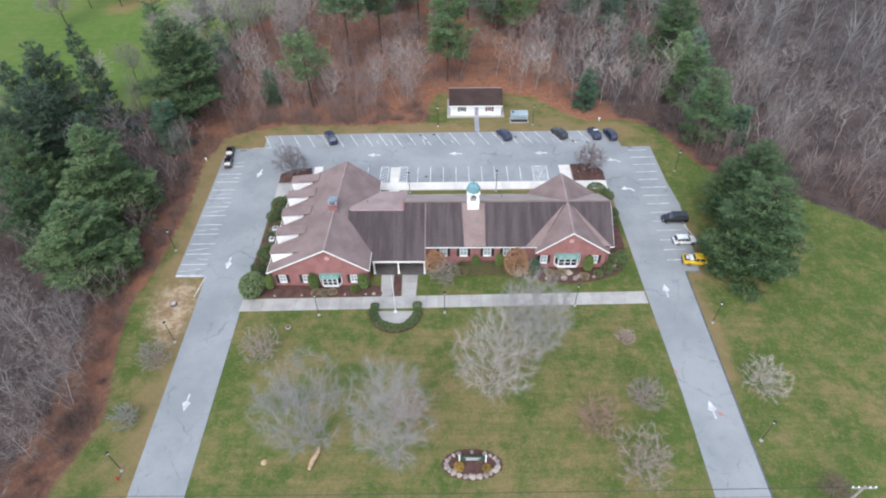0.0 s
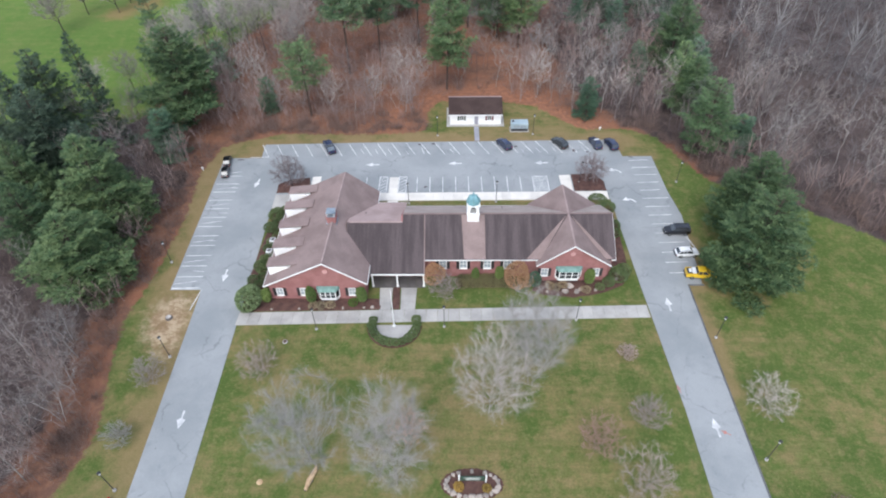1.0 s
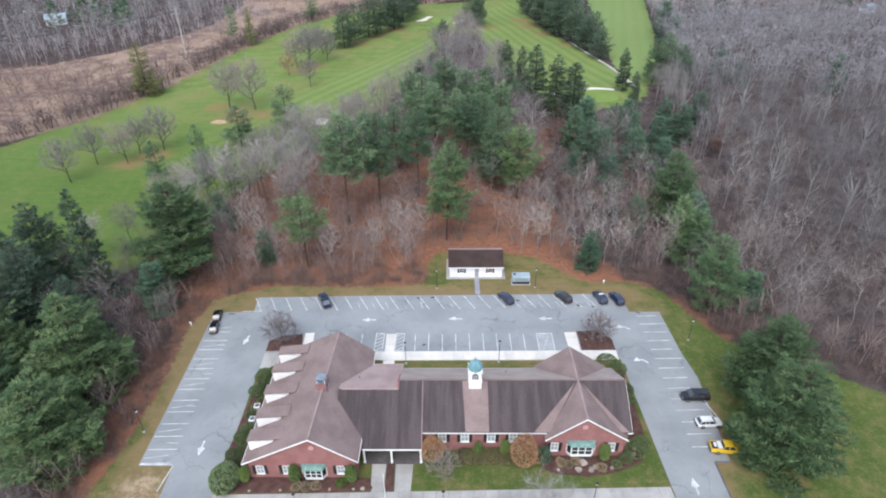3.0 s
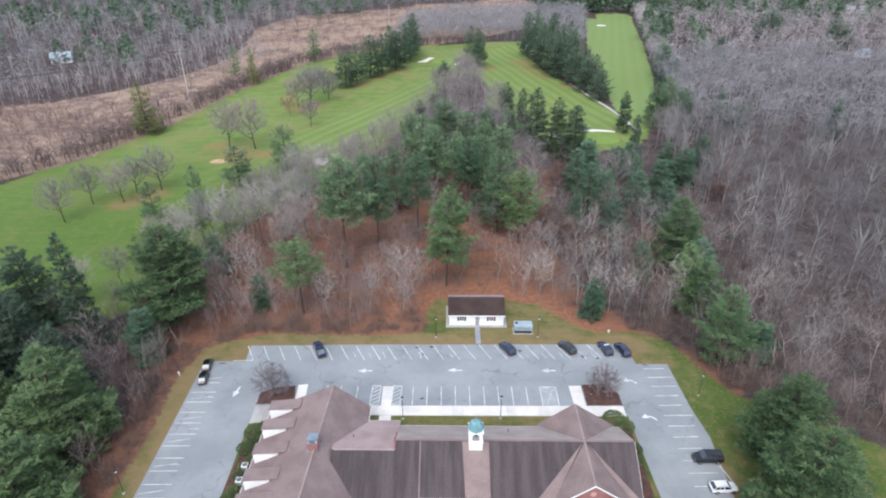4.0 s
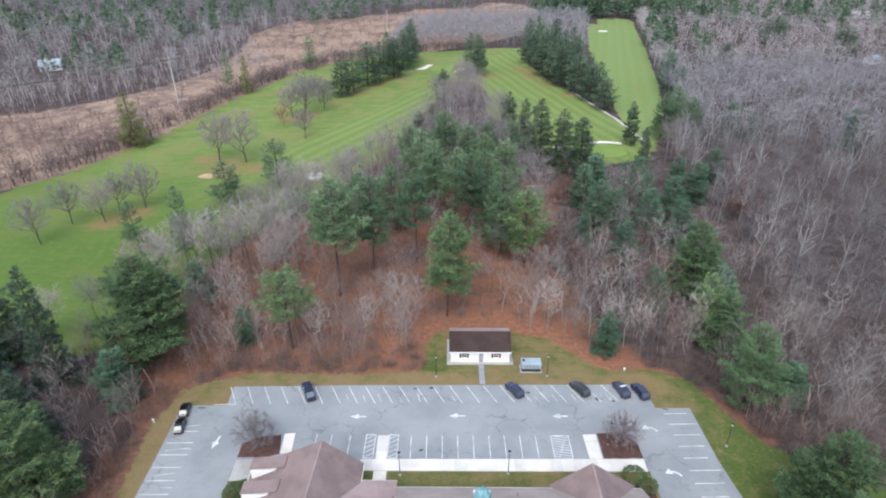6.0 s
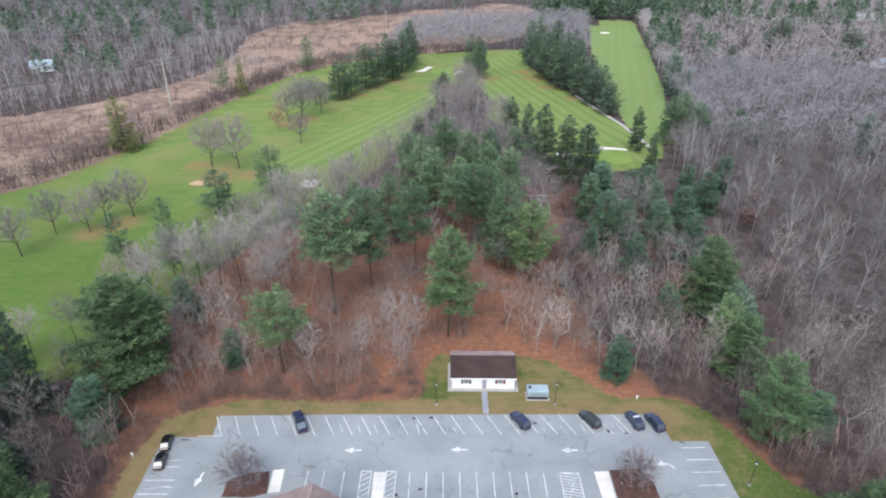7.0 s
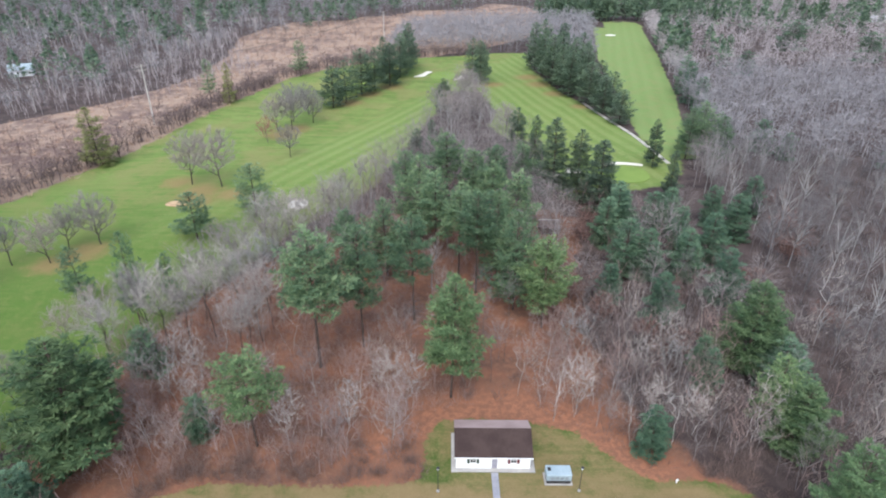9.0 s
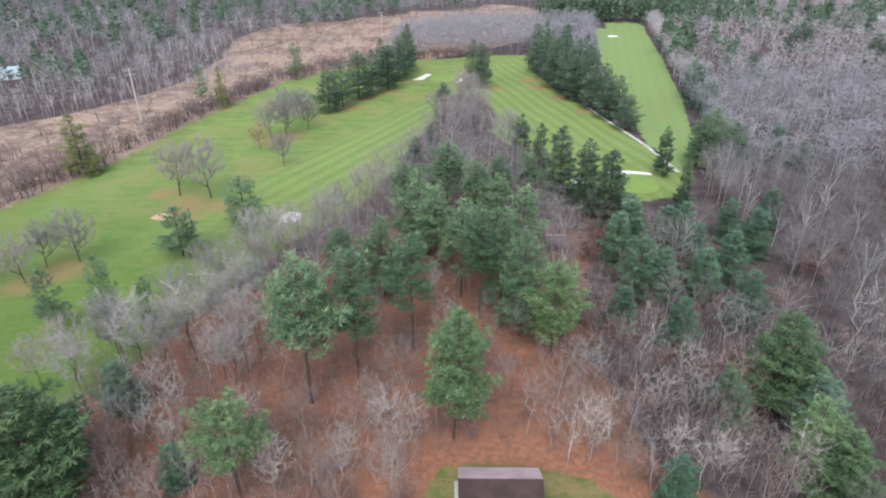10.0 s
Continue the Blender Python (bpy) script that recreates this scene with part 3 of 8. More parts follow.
LX0, LX1, LR, LRB, LY0, LY1 = -31.6, -14.4, -21.2, -20.4, 68.5, 92.4
roof("roof", [(LX0, LY0, 3.7), (LR, LY0, 9.0), (LRB, LY1, 9.0), (LX0, LY1, 3.7)], shingle, "brown shingle roof of the west wing")
roof("roof", [(LR, LY0, 9.0), (LX1, LY0, 4.25), (LX1, LY1, 4.25), (LRB, LY1, 9.0)], shingle, "brown shingle roof of the west wing")
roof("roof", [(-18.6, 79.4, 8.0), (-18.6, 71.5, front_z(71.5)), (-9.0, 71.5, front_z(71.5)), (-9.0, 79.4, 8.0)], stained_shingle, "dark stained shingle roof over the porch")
roof("roof", [(-18.6, 79.4, 8.0), (-9.0, 79.4, 8.0), (-9.0, 89.4, 4.0), (-18.6, 89.4, 4.0)], pink_shingle, "pale pink-brown shingle roof")
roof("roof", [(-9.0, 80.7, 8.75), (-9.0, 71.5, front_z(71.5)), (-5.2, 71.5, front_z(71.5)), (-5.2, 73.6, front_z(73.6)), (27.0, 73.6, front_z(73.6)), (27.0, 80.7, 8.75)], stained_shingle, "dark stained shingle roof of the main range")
roof("roof", [(-9.0, 80.7, 8.75), (27.0, 80.7, 8.75), (27.0, 87.9, 4.4), (-9.0, 87.9, 4.4)], sheen_shingle, "shingle roof of the main range, pale with painted grazing sheen")
RX0, RX1, RR, RY0, RY1 = 13.6, 26.2, 19.5, 72.6, 88.7
roof("roof", [(RX0, RY0, 4.1), (RR, RY0, 8.7), (RR, RY1, 8.7), (RX0, RY1, 4.1)], shingle, "brown shingle roof of the east wing")
roof("roof", [(RR, RY0, 8.7), (RX1, RY0, 4.1), (RX1, RY1, 4.1), (RR, RY1, 8.7)], shingle, "brown shingle roof of the east wing")


def wall_y(name, x0, x1, z1, y, holes, gable=None, thick=0.35, material=None):
    """A wall facing south at y, with rectangular openings (x0, z0, x1, z1) right through it; gable: (x, z) of the peak."""
    bm = bmesh.new()
    xs = sorted({x0, x1, *[h[0] for h in holes], *[h[2] for h in holes]})
    for a, b in zip(xs, xs[1:]):
        zs = [0.0]
        for h in sorted((h for h in holes if h[0] <= a and h[2] >= b), key=lambda h: h[1]):
            box(bm, a, y, zs[-1], b, y + thick, h[1])
            zs.append(h[3])
        box(bm, a, y, zs[-1], b, y + thick, z1)
    if gable:
        prism_y(bm, [(x0, z1), (x1, z1), gable], y, y + thick)
    return part(name, bm, material or brick, hall)


LW = [(-29.9, 0.9, -28.7, 2.7), (-25.9, 0.9, -24.7, 2.7), (-22.9, 0.7, -19.4, 2.5), (-17.8, 0.9, -16.6, 2.7)]
wall_y("wall", -31.0, -14.9, 3.95, 69.0, LW, (LR, 8.75))
wall_y("wall", -31.0, -14.9, 3.95, 91.6, [], (LRB, 8.75))
part("wall", boxes((-31.0, 69.35, 0, -30.65, 91.6, 3.7)), brick, hall)
part("wall", boxes((-15.25, 69.35, 0, -14.9, 91.6, 4.0)), brick, hall)
MW = [(-2.75, 2.0, -1.45, 4.1), (0.75, 2.0, 2.05, 4.1), (4.85, 2.0, 6.15, 4.1), (8.25, 2.0, 9.55, 4.1)]
wall_y("wall", -14.9, 14.2, 4.5, 74.1, MW)
wall_y("wall", -14.9, 26.6, 4.3, 87.1, [])
for x0 in (26.3, -9.3):
    bm = bmesh.new()
    a = [bm.verts.new((x0 + d, y, z)) for d in (0, 0.3) for y, z in ((74.1, 0), (87.4, 0), (87.4, 4.3), (80.7, 8.5), (74.1, 4.5))]
    bm.faces.new(a[:5])
    bm.faces.new(a[5:][::-1])
    for i in range(5):
        bm.faces.new((a[i], a[5 + i], a[5 + (i + 1) % 5], a[(i + 1) % 5]))
    bmesh.ops.recalc_face_normals(bm, faces=bm.faces[:])
    part("wall", bm, brick, hall)
RW = [(14.6, 1.3, 15.8, 3.1), (17.1, 1.1, 21.4, 3.0), (23.3, 1.3, 24.5, 3.1)]
wall_y("wall", 14.0, 25.8, 4.0, 73.0, RW, (RR, 8.4))
wall_y("wall", 14.0, 25.8, 4.0, 88.0, [], (RR, 8.4))
part("wall", boxes((25.45, 73.35, 0, 25.8, 88.0, 3.9)), brick, hall)
part("wall", boxes((14.0, 73.35, 0, 14.35, 74.1, 3.9)), brick, hall)

part("floor_slab", boxes((-30.6, 69.4, 0, -15.3, 91.5, 0.25)), old_concrete, hall)
part("floor_slab", boxes((-14.8, 74.5, 0, 26.2, 87.0, 0.25)), old_concrete, hall)


def beam(p0, p1, w, h, material, name="trim", parent=None, label=""):
    """A square-cut board from p0 to p1; its top runs through the two points."""
    p0, p1 = Vector(p0), Vector(p1)
    d = (p1 - p0).normalized()
    s = d.cross(Vector((0, 0, 1))).normalized() * (w / 2)
    low = Vector((0, 0, -h))
    bm = bmesh.new()
    v = [bm.verts.new(p + k + z) for p in (p0, p1) for k, z in ((-s, low), (s, low), (s, Vector()), (-s, Vector()))]
    for f in ((0, 1, 2, 3), (7, 6, 5, 4), (0, 4, 5, 1), (1, 5, 6, 2), (2, 6, 7, 3), (3, 7, 4, 0)):
        bm.faces.new([v[i] for i in f])
    bmesh.ops.recalc_face_normals(bm, faces=bm.faces[:])
    return part(name, bm, material, parent or hall, label)


# white rake boards, fascias and ridge caps
for (xa, za), (xb, zb), y in (((LX0, 3.7), (LR, 9.0), LY0), ((LR, 9.0), (LX1, 4.25), LY0), ((LX0, 3.7), (LRB, 9.0), LY1), ((LRB, 9.0), (LX1, 4.25), LY1),
                              ((RX0, 4.1), (RR, 8.7), RY0), ((RR, 8.7), (RX1, 4.1), RY0), ((RX0, 4.1), (RR, 8.7), RY1), ((RR, 8.7), (RX1, 4.1), RY1)):
    front = y < 80
    beam((xa, y - 0.04, za + (0.0 if front else -0.05)), (xb, y - 0.04, zb + (0.0 if front else -0.05)), 0.08, 0.22, white_paint, "rake_board", label="white painted rake board")
for a, b in (((-14.2, 71.44, front_z(71.5) - 0.02), (-5.2, 71.44, front_z(71.5) - 0.02)), ((-5.2, 73.54, front_z(73.6) - 0.02), (13.9, 73.54, front_z(73.6) - 0.02)),
             ((26.3, 73.54, front_z(73.6) - 0.02), (27.0, 73.54, front_z(73.6) - 0.02)), ((-9.0, 87.96, 4.38), (27.0, 87.96, 4.38)), ((-14.4, 89.46, 3.98), (-9.0, 89.46, 3.98))):
    beam((a[0], a[1], a[2] - 0.03), (b[0], b[1], b[2] - 0.03), 0.07, 0.17, white_paint, "fascia", label="white painted fascia board")
for x in (LX0 - 0.06, LX1 + 0.06):
    z = 3.68 if x < -20 else 4.23
    beam((x, LY0, z - 0.04), (x, LY1, z - 0.04), 0.08, 0.16, white_paint, "gutter", label="white eaves gutter")
beam((LR, LY0 + 0.1, 9.05), (LRB, LY1 - 0.1, 9.05), 0.26, 0.08, worn_shingle, "ridge_cap", label="pale ridge cap")
beam((RR, RY0 + 0.1, 8.76), (RR, RY1 - 0.1, 8.76), 0.26, 0.08, worn_shingle, "ridge_cap", label="pale ridge cap")
beam((-9.0, 80.7, 8.82), (27.0, 80.7, 8.82), 0.30, 0.08, shingle, "ridge_cap")
beam((-18.2, 79.4, 8.07), (-9.1, 79.4, 8.07), 0.30, 0.08, pink_shingle, "ridge_cap")
beam((-5.2, 71.5, front_z(71.5) + 0.05), (-5.2, 80.6, 8.78), 0.16, 0.05, shingle, "roof_seam")
# copper wash below the cupola keeps the shingles clean
roof("washed_roof_strip", [(1.1, 80.5, front_z(80.5) + 0.025), (1.5, 73.65, front_z(73.65) + 0.025), (5.15, 73.65, front_z(73.65) + 0.025), (5.1, 80.5, front_z(80.5) + 0.025)], shingle, "clean brown strip of shingle below the cupola", 0.04)
# cleaner shingle beside the two valleys of the east wing
for pts, say in (([(19.0, 80.3), (14.35, 73.65), (12.0, 73.65)], "clean brown shingle beside the west valley"), ([(20.0, 80.3), (26.5, 73.65), (25.0, 73.65)], "clean brown shingle beside the east valley")):
    roof("washed_roof_strip", [(x, y, front_z(y) + 0.025) for x, y in pts], shingle, say, 0.04)
# east gable end of the main range
beam((27.03, 73.6, front_z(73.6) - 0.06), (27.03, 80.7, 8.71), 0.05, 0.2, white_paint, "rake_board")
beam((27.03, 80.7, 8.71), (27.03, 87.9, 4.36), 0.05, 0.2, white_paint, "rake_board")


def window(x, z0, w, h, y, shutters=True, parent=None, cols=2, rows=2):
    """A white sash window set in its opening, with dark panes and black shutters."""
    bm = bmesh.new()
    t = 0.11
    for d in ((x - w / 2, z0, x - w / 2 + t, z0 + h), (x + w / 2 - t, z0, x + w / 2, z0 + h), (x - w / 2, z0, x + w / 2, z0 + t), (x - w / 2, z0 + h - t, x + w / 2, z0 + h)):
        box(bm, d[0], y - 0.05, d[1], d[2], y + 0.16, d[3])
    for c in range(1, cols):
        cx = x - w / 2 + w * c / cols
        box(bm, cx - 0.03, y + 0.02, z0 + t, cx + 0.03, y + 0.12, z0 + h - t)
    for r in range(1, rows):
        cz = z0 + h * r / rows
        box(bm, x - w / 2 + t, y + 0.02, cz - 0.03, x + w / 2 - t, y + 0.12, cz + 0.03)
    win = part("window", bm, white_paint, parent or hall, "white sash window with dark panes")
    for c in range(cols):
        for r in range(rows):
            pw, ph = w / cols, h / rows
            xa, za = x - w / 2 + c * pw, z0 + r * ph
            part("pane", boxes((xa + 0.02, y + 0.06, za + 0.02, xa + pw - 0.02, y + 0.08, za + ph - 0.02)), pale_pane_glass, win)
    part("sill", boxes((x - w / 2 - 0.08, y - 0.12, z0 - 0.10, x + w / 2 + 0.08, y - 0.002, z0 - 0.002)), white_paint, win)
    if shutters:
        for s in (-1, 1):
            bm = bmesh.new()
            a = x + s * (w / 2 + 0.28)
            box(bm, a - 0.24, y - 0.07, z0 - 0.03, a + 0.24, y - 0.003, z0 + h + 0.03)
            for k in range(7):
                z = z0 + 0.12 + k * (h - 0.2) / 7
                box(bm, a - 0.18, y - 0.10, z, a + 0.18, y - 0.07, z + 0.12)
            part("shutter", bm, black_paint, win, "black louvred shutter")
    return win


for a, b, c, d in (LW[0], LW[1], LW[3]):
    window((a + c) / 2, b, c - a, d - b, 69.0)
for a, b, c, d in MW:
    window((a + c) / 2, b, c - a, d - b, 74.1)
for a, b, c, d in (RW[0], RW[2]):
    window((a + c) / 2, b, c - a, d - b, 73.0)


def bay_window(x, z0, w, h, y):
    """A shallow white bay with three lights under a curved copper roof."""
    bm = bmesh.new()
    out = 0.75
    poly = [(x - w / 2, y), (x - w / 2 + 0.55, y - out), (x + w / 2 - 0.55, y - out), (x + w / 2, y)]
    for za, zb in ((z0 - 0.25, z0 + 0.30), (z0 + h - 0.15, z0 + h + 0.12)):
        slab(bm, [(px, py, zb) for px, py in poly], zb - za)
    for px, py in poly:
        box(bm, px - 0.08, py - 0.07, z0 + 0.25, px + 0.08, py + 0.07, z0 + h - 0.1)
    for k in (1, 2):
        px = poly[1][0] + (poly[2][0] - poly[1][0]) * k / 3
        box(bm, px - 0.06, y - out - 0.05, z0 + 0.25, px + 0.06, y - out + 0.07, z0 + h - 0.1)
    box(bm, poly[1][0], y - out - 0.03, z0 + 0.25 + (h - 0.3) * 0.5, poly[2][0], y - out + 0.05, z0 + 0.33 + (h - 0.3) * 0.5)
    bay = part("bay_window", bm, white_paint, hall, "white bay window with a green copper roof")
    for k in range(3):
        xa, xb = (poly[1][0] + (poly[2][0] - poly[1][0]) * (k + e) / 3 for e in (0, 1))
        part("pane", boxes((xa + 0.05, y - out + 0.01, z0 + 0.3, xb - 0.05, y - out + 0.03, z0 + h - 0.15)), glass, bay)
    for s in (-1, 1):
        bm = bmesh.new()
        px, qx = x + s * (w / 2 - 0.02), x + s * (w / 2 - 0.53)
        a = [bm.verts.new(v) for v in ((px, y - 0.02, z0 + 0.3), (qx, y - out + 0.02, z0 + 0.3), (qx, y - out + 0.02, z0 + h - 0.15), (px, y - 0.02, z0 + h - 0.15))]
        bm.faces.new(a)
        bmesh.ops.solidify(bm, geom=bm.faces[:], thickness=0.02)
        part("pane", bm, glass, bay)
    bm = bmesh.new()
    rows = []
    for k in range(5):
        f = k / 4
        grow = 0.18 * (1 - f)
        o = (out + 0.18) * (1 - f ** 1.8) + 0.02
        z = z0 + h + 0.12 + 0.52 * math.sin(f * math.pi / 2)
        rows.append([bm.verts.new(v) for v in ((x - w / 2 - grow, y - 0.004, z), (x - w / 2 + 0.55 - grow, y - o, z), (x + w / 2 - 0.55 + grow, y - o, z), (x + w / 2 + grow, y - 0.004, z))])
    for a, b in zip(rows, rows[1:]):
        for i in range(3):
            bm.faces.new((a[i], a[i + 1], b[i + 1], b[i]))
    bm.faces.new(rows[-1])
    bm.faces.new(rows[0][::-1])
    part("bay_roof", bm, copper, bay, "curved green copper roof of the bay")


bay_window((LW[2][0] + LW[2][2]) / 2, 0.7, 3.6, 1.8, 69.0)
bay_window((RW[1][0] + RW[1][2]) / 2, 1.1, 4.3, 1.9, 73.0)
for x, z, y in ((LR + 0.1, 6.6, 69.0), (RR, 6.5, 73.0)):
    bm = bmesh.new()
    tube(bm, (x, y - 0.003, z), (x, y - 0.08, z), 0.45, 0.42, 8)
    part("gable_vent", bm, gloss("pink_painted_vent", (0.50, 0.28, 0.27), 0.6, 0.0), hall, "pinkish eight-sided gable vent")

# porch: posts and a white beam under the low eave
for x in (-14.05, -9.85, -5.35):
    bm = boxes((x - 0.13, 71.62, 0.05, x + 0.13, 71.88, front_z(71.5) - 0.30), (x - 0.19, 71.56, 0.05, x + 0.19, 71.94, 0.35), (x - 0.18, 71.57, 2.95, x + 0.18, 71.93, 3.1))
    part("porch_post", bm, white_paint, hall, "square white porch post")
part("porch_beam", boxes((-14.2, 71.64, front_z(71.5) - 0.62, -5.2, 71.86, front_z(71.5) - 0.30)), white_paint, hall)
door = part("door_frame", boxes((-11.6, 73.98, 0.25, -11.45, 74.09, 2.6), (-8.35, 73.98, 0.25, -8.2, 74.09, 2.6), (-11.6, 73.98, 2.6, -8.2, 74.09, 2.75)), white_paint, hall, "white entrance door frame")
for x in (-11.4, -9.85):
    part("door_leaf", boxes((x, 74.0, 0.26, x + 1.45, 74.07, 2.58)), glass, door, "dark glazed entrance door leaf")

# five shed dormers on the west slope
for y in (70.7, 75.1, 80.1, 85.1, 89.5):
    x0, top, deep = -30.9, 6.0, 2.1
    zs = 3.7 + (x0 - LX0) * (9.0 - 3.7) / (LR - LX0)
    x1 = LX0 + (top - 3.7) * (LR - LX0) / (9.0 - 3.7)
    bm = bmesh.new()
    prism_y(bm, [(x0, zs - 0.1), (x1, top - 0.1), (x0, top - 0.03)], y, y + deep)
    dorm = part("dormer", bm, white_paint, hall, "white shed dormer with a brown shingle roof")
    bm = bmesh.new()
    slab(bm, [(x0 - 0.2, y - 0.05, top + 0.06), (x1 + 1.35, y - 0.05, top + 0.66), (x1 + 1.35, y + deep + 0.1, top + 0.66), (x0 - 0.2, y + deep + 0.1, top + 0.06)], 0.10)
    part("dormer_roof", bm, shingle, dorm, "brown shingle dormer roof")
    for k in (0, 1):
        ya = y + 0.25 + k * 0.85
        part("pane", boxes((x0 - 0.03, ya, zs + 0.45, x0 - 0.005, ya + 0.75, top - 0.3)), glass, dorm)

# chimney with a metal cap
bm = boxes((-21.75, 78.4, 8.2, -20.25, 79.9, 9.75), (-21.85, 78.3, 9.75, -20.15, 80.0, 9.93))
chim = part("chimney", bm, brick, hall, "low red brick chimney with a pale metal cap")
cap = part("chimney_cap", boxes((-21.7, 78.45, 9.93, -20.3, 79.85, 10.03), (-21.75, 78.4, 10.75, -20.25, 79.9, 10.83)), zinc, chim, "grey metal chimney cap on four legs")
for x in (-21.65, -20.43):
    for y in (78.5, 79.72):
        part("cap_leg", boxes((x, y, 10.03, x + 0.08, y + 0.08, 10.75)), white_steel, cap)
for x in (-21.35, -20.65):
    bm = bmesh.new()
    tube(bm, (x, 79.15, 10.03), (x, 79.15, 10.55), 0.19, 0.17, 12)
    part("flue", bm, pole_wood, cap, "pale clay flue")
part("flashing", boxes((-21.9, 78.25, 8.4, -20.1, 80.05, 8.66)), zinc, chim)
bm = bmesh.new()
tube(bm, (-15.9, 83.5, 5.8), (-15.9, 83.5, 6.7), 0.07, 0.07)
part("vent_pipe", bm, steel, hall, "black roof vent pipe")
bm = bmesh.new()
tube(bm, (8.5, 85.2, 5.9), (8.5, 85.2, 6.5), 0.06, 0.06)
part("vent_pipe", bm, steel, hall, "black roof vent pipe")

# cupola: white square base, louvred opening, octagonal patina dome
CX, CY = 3.1, 80.4
cup = part("cupola", boxes((CX - 1.0, CY - 1.0, 7.6, CX + 1.0, CY + 1.0, 9.5), (CX - 1.08, CY - 1.08, 9.5, CX + 1.08, CY + 1.08, 9.65), (CX - 0.9, CY - 0.9, 9.65, CX + 0.9, CY + 0.9, 11.4),
                           (CX - 1.12, CY - 1.12, 11.4, CX + 1.12, CY + 1.12, 11.58)), white_paint, hall, "white wooden cupola with a blue-green copper dome")
for sx, sy in ((0, -1), (0, 1), (-1, 0), (1, 0)):
    bm = bmesh.new()
    for a in (0, 1):
        pts = []
        for k in range(9):
            ang = math.pi * k / 8
            pts.append((0.5 * math.cos(ang), 10.65 + 0.45 * math.sin(ang)))
        pts += [(-0.5, 9.85), (0.5, 9.85)]
    o = 0.905
    v = [bm.verts.new((CX + sx * o + (q if sx == 0 else 0), CY + sy * o + (q if sy == 0 else 0), z)) for q, z in pts]
    f = bm.faces.new(v)
    bmesh.ops.solidify(bm, geom=[f], thickness=0.01)
    louv = part("louvre_opening", bm, black_paint, cup, "dark arched louvre")
    for k in range(4):
        z = 9.98 + k * 0.24
        w, d = 0.46, 0.03
        bx = (CX - w, CY + sy * o - d, z, CX + w, CY + sy * o + d, z + 0.05) if sx == 0 else (CX + sx * o - d, CY - w, z, CX + sx * o + d, CY + w, z + 0.05)
        part("slat", boxes(bx), white_paint, louv)
bm = bmesh.new()
lathe(bm, [(1.16, 0), (1.18, 0.25), (1.10, 0.62), (0.94, 0.95), (0.68, 1.22), (0.34, 1.40), (0.10, 1.46)], (CX, CY, 11.58), 8)
part("dome", bm, blue_copper, cup, "blue-green copper dome")
bm = bmesh.new()
lathe(bm, [(0.09, 0), (0.05, 0.3), (0.16, 0.42), (0.05, 0.56), (0.03, 0.8), (0.01, 0.85)], (CX, CY, 13.02), 8)
part("finial", bm, blue_copper, cup)
for k in range(8):
    a = 2 * math.pi * k / 8
    bm = bmesh.new()
    prev = None
    for r, z in ((1.16, 0), (1.18, 0.25), (1.10, 0.62), (0.94, 0.95), (0.68, 1.22), (0.34, 1.40)):
        q = (CX + (r + 0.02) * math.cos(a), CY + (r + 0.02) * math.sin(a), 11.58 + z)
        if prev:
            tube(bm, prev, q, 0.035, 0.035, 4)
        prev = q
    part("dome_rib", bm, copper, cup)


# ---- trees ----
class Shape:
    """Collects loose limbs and blades as plain vertex and face lists."""

    def __init__(self):
        self.v, self.f = [], []

    def limb(self, p0, p1, r0, r1, sides=4):
        d = (p1 - p0)
        if d.length < 1e-5:
            return
        q = d.to_track_quat('Z', 'Y')
        k = len(self.v)
        for p, r in ((p0, r0), (p1, r1)):
            for i in range(sides):
                a = 2 * math.pi * i / sides
                self.v.append(p + q @ Vector((r * math.cos(a), r * math.sin(a), 0)))
        for i in range(sides):
            j = (i + 1) % sides
            self.f.append((k + i, k + j, k + sides + j, k + sides + i))

    def blade(self, p0, p1, w, rng):
        d = (p1 - p0).normalized()
        s = d.cross(Vector((rng.uniform(-1, 1), rng.uniform(-1, 1), rng.uniform(-1, 1)))).normalized() * w
        k = len(self.v)
        self.v += [p0 - s, p0 + s, p1]
        self.f.append((k, k + 1, k + 2))

    def tuft(self, c, d, size, rng, blades=8):
        """A tuft of needle blades that fan out from one point, mostly level."""
        k0 = len(self.v)
        self.v.append(c)
        for _ in range(blades):
            e = (d * 0.7 + Vector((rng.gauss(0, 0.62), rng.gauss(0, 0.62), rng.gauss(0.14, 0.26)))).normalized() * size * rng.uniform(0.6, 1.1)
            s = e.cross(Vector((rng.uniform(-0.6, 0.6), rng.uniform(-0.6, 0.6), 1))).normalized() * size * 0.085
            m = c + e * 0.55
            k = len(self.v)
            self.v += [m - s, c + e, m + s]
            self.f.append((k0, k, k + 1, k + 2))

    def mesh(self, name, material):
        me = bpy.data.meshes.new(name)
        me.from_pydata([tuple(v) for v in self.v], [], self.f)
        me.materials.append(material)
        return me


def plant(name, label, category, trunk, crown, kind_of_crown="crown", group=""):
    root = thing(name, label, category, group=group)
    for nm, me in (("trunk", trunk), (kind_of_crown, crown)):
        if me is not None:
            o = new(nm, me)
            o.parent = root
    return root


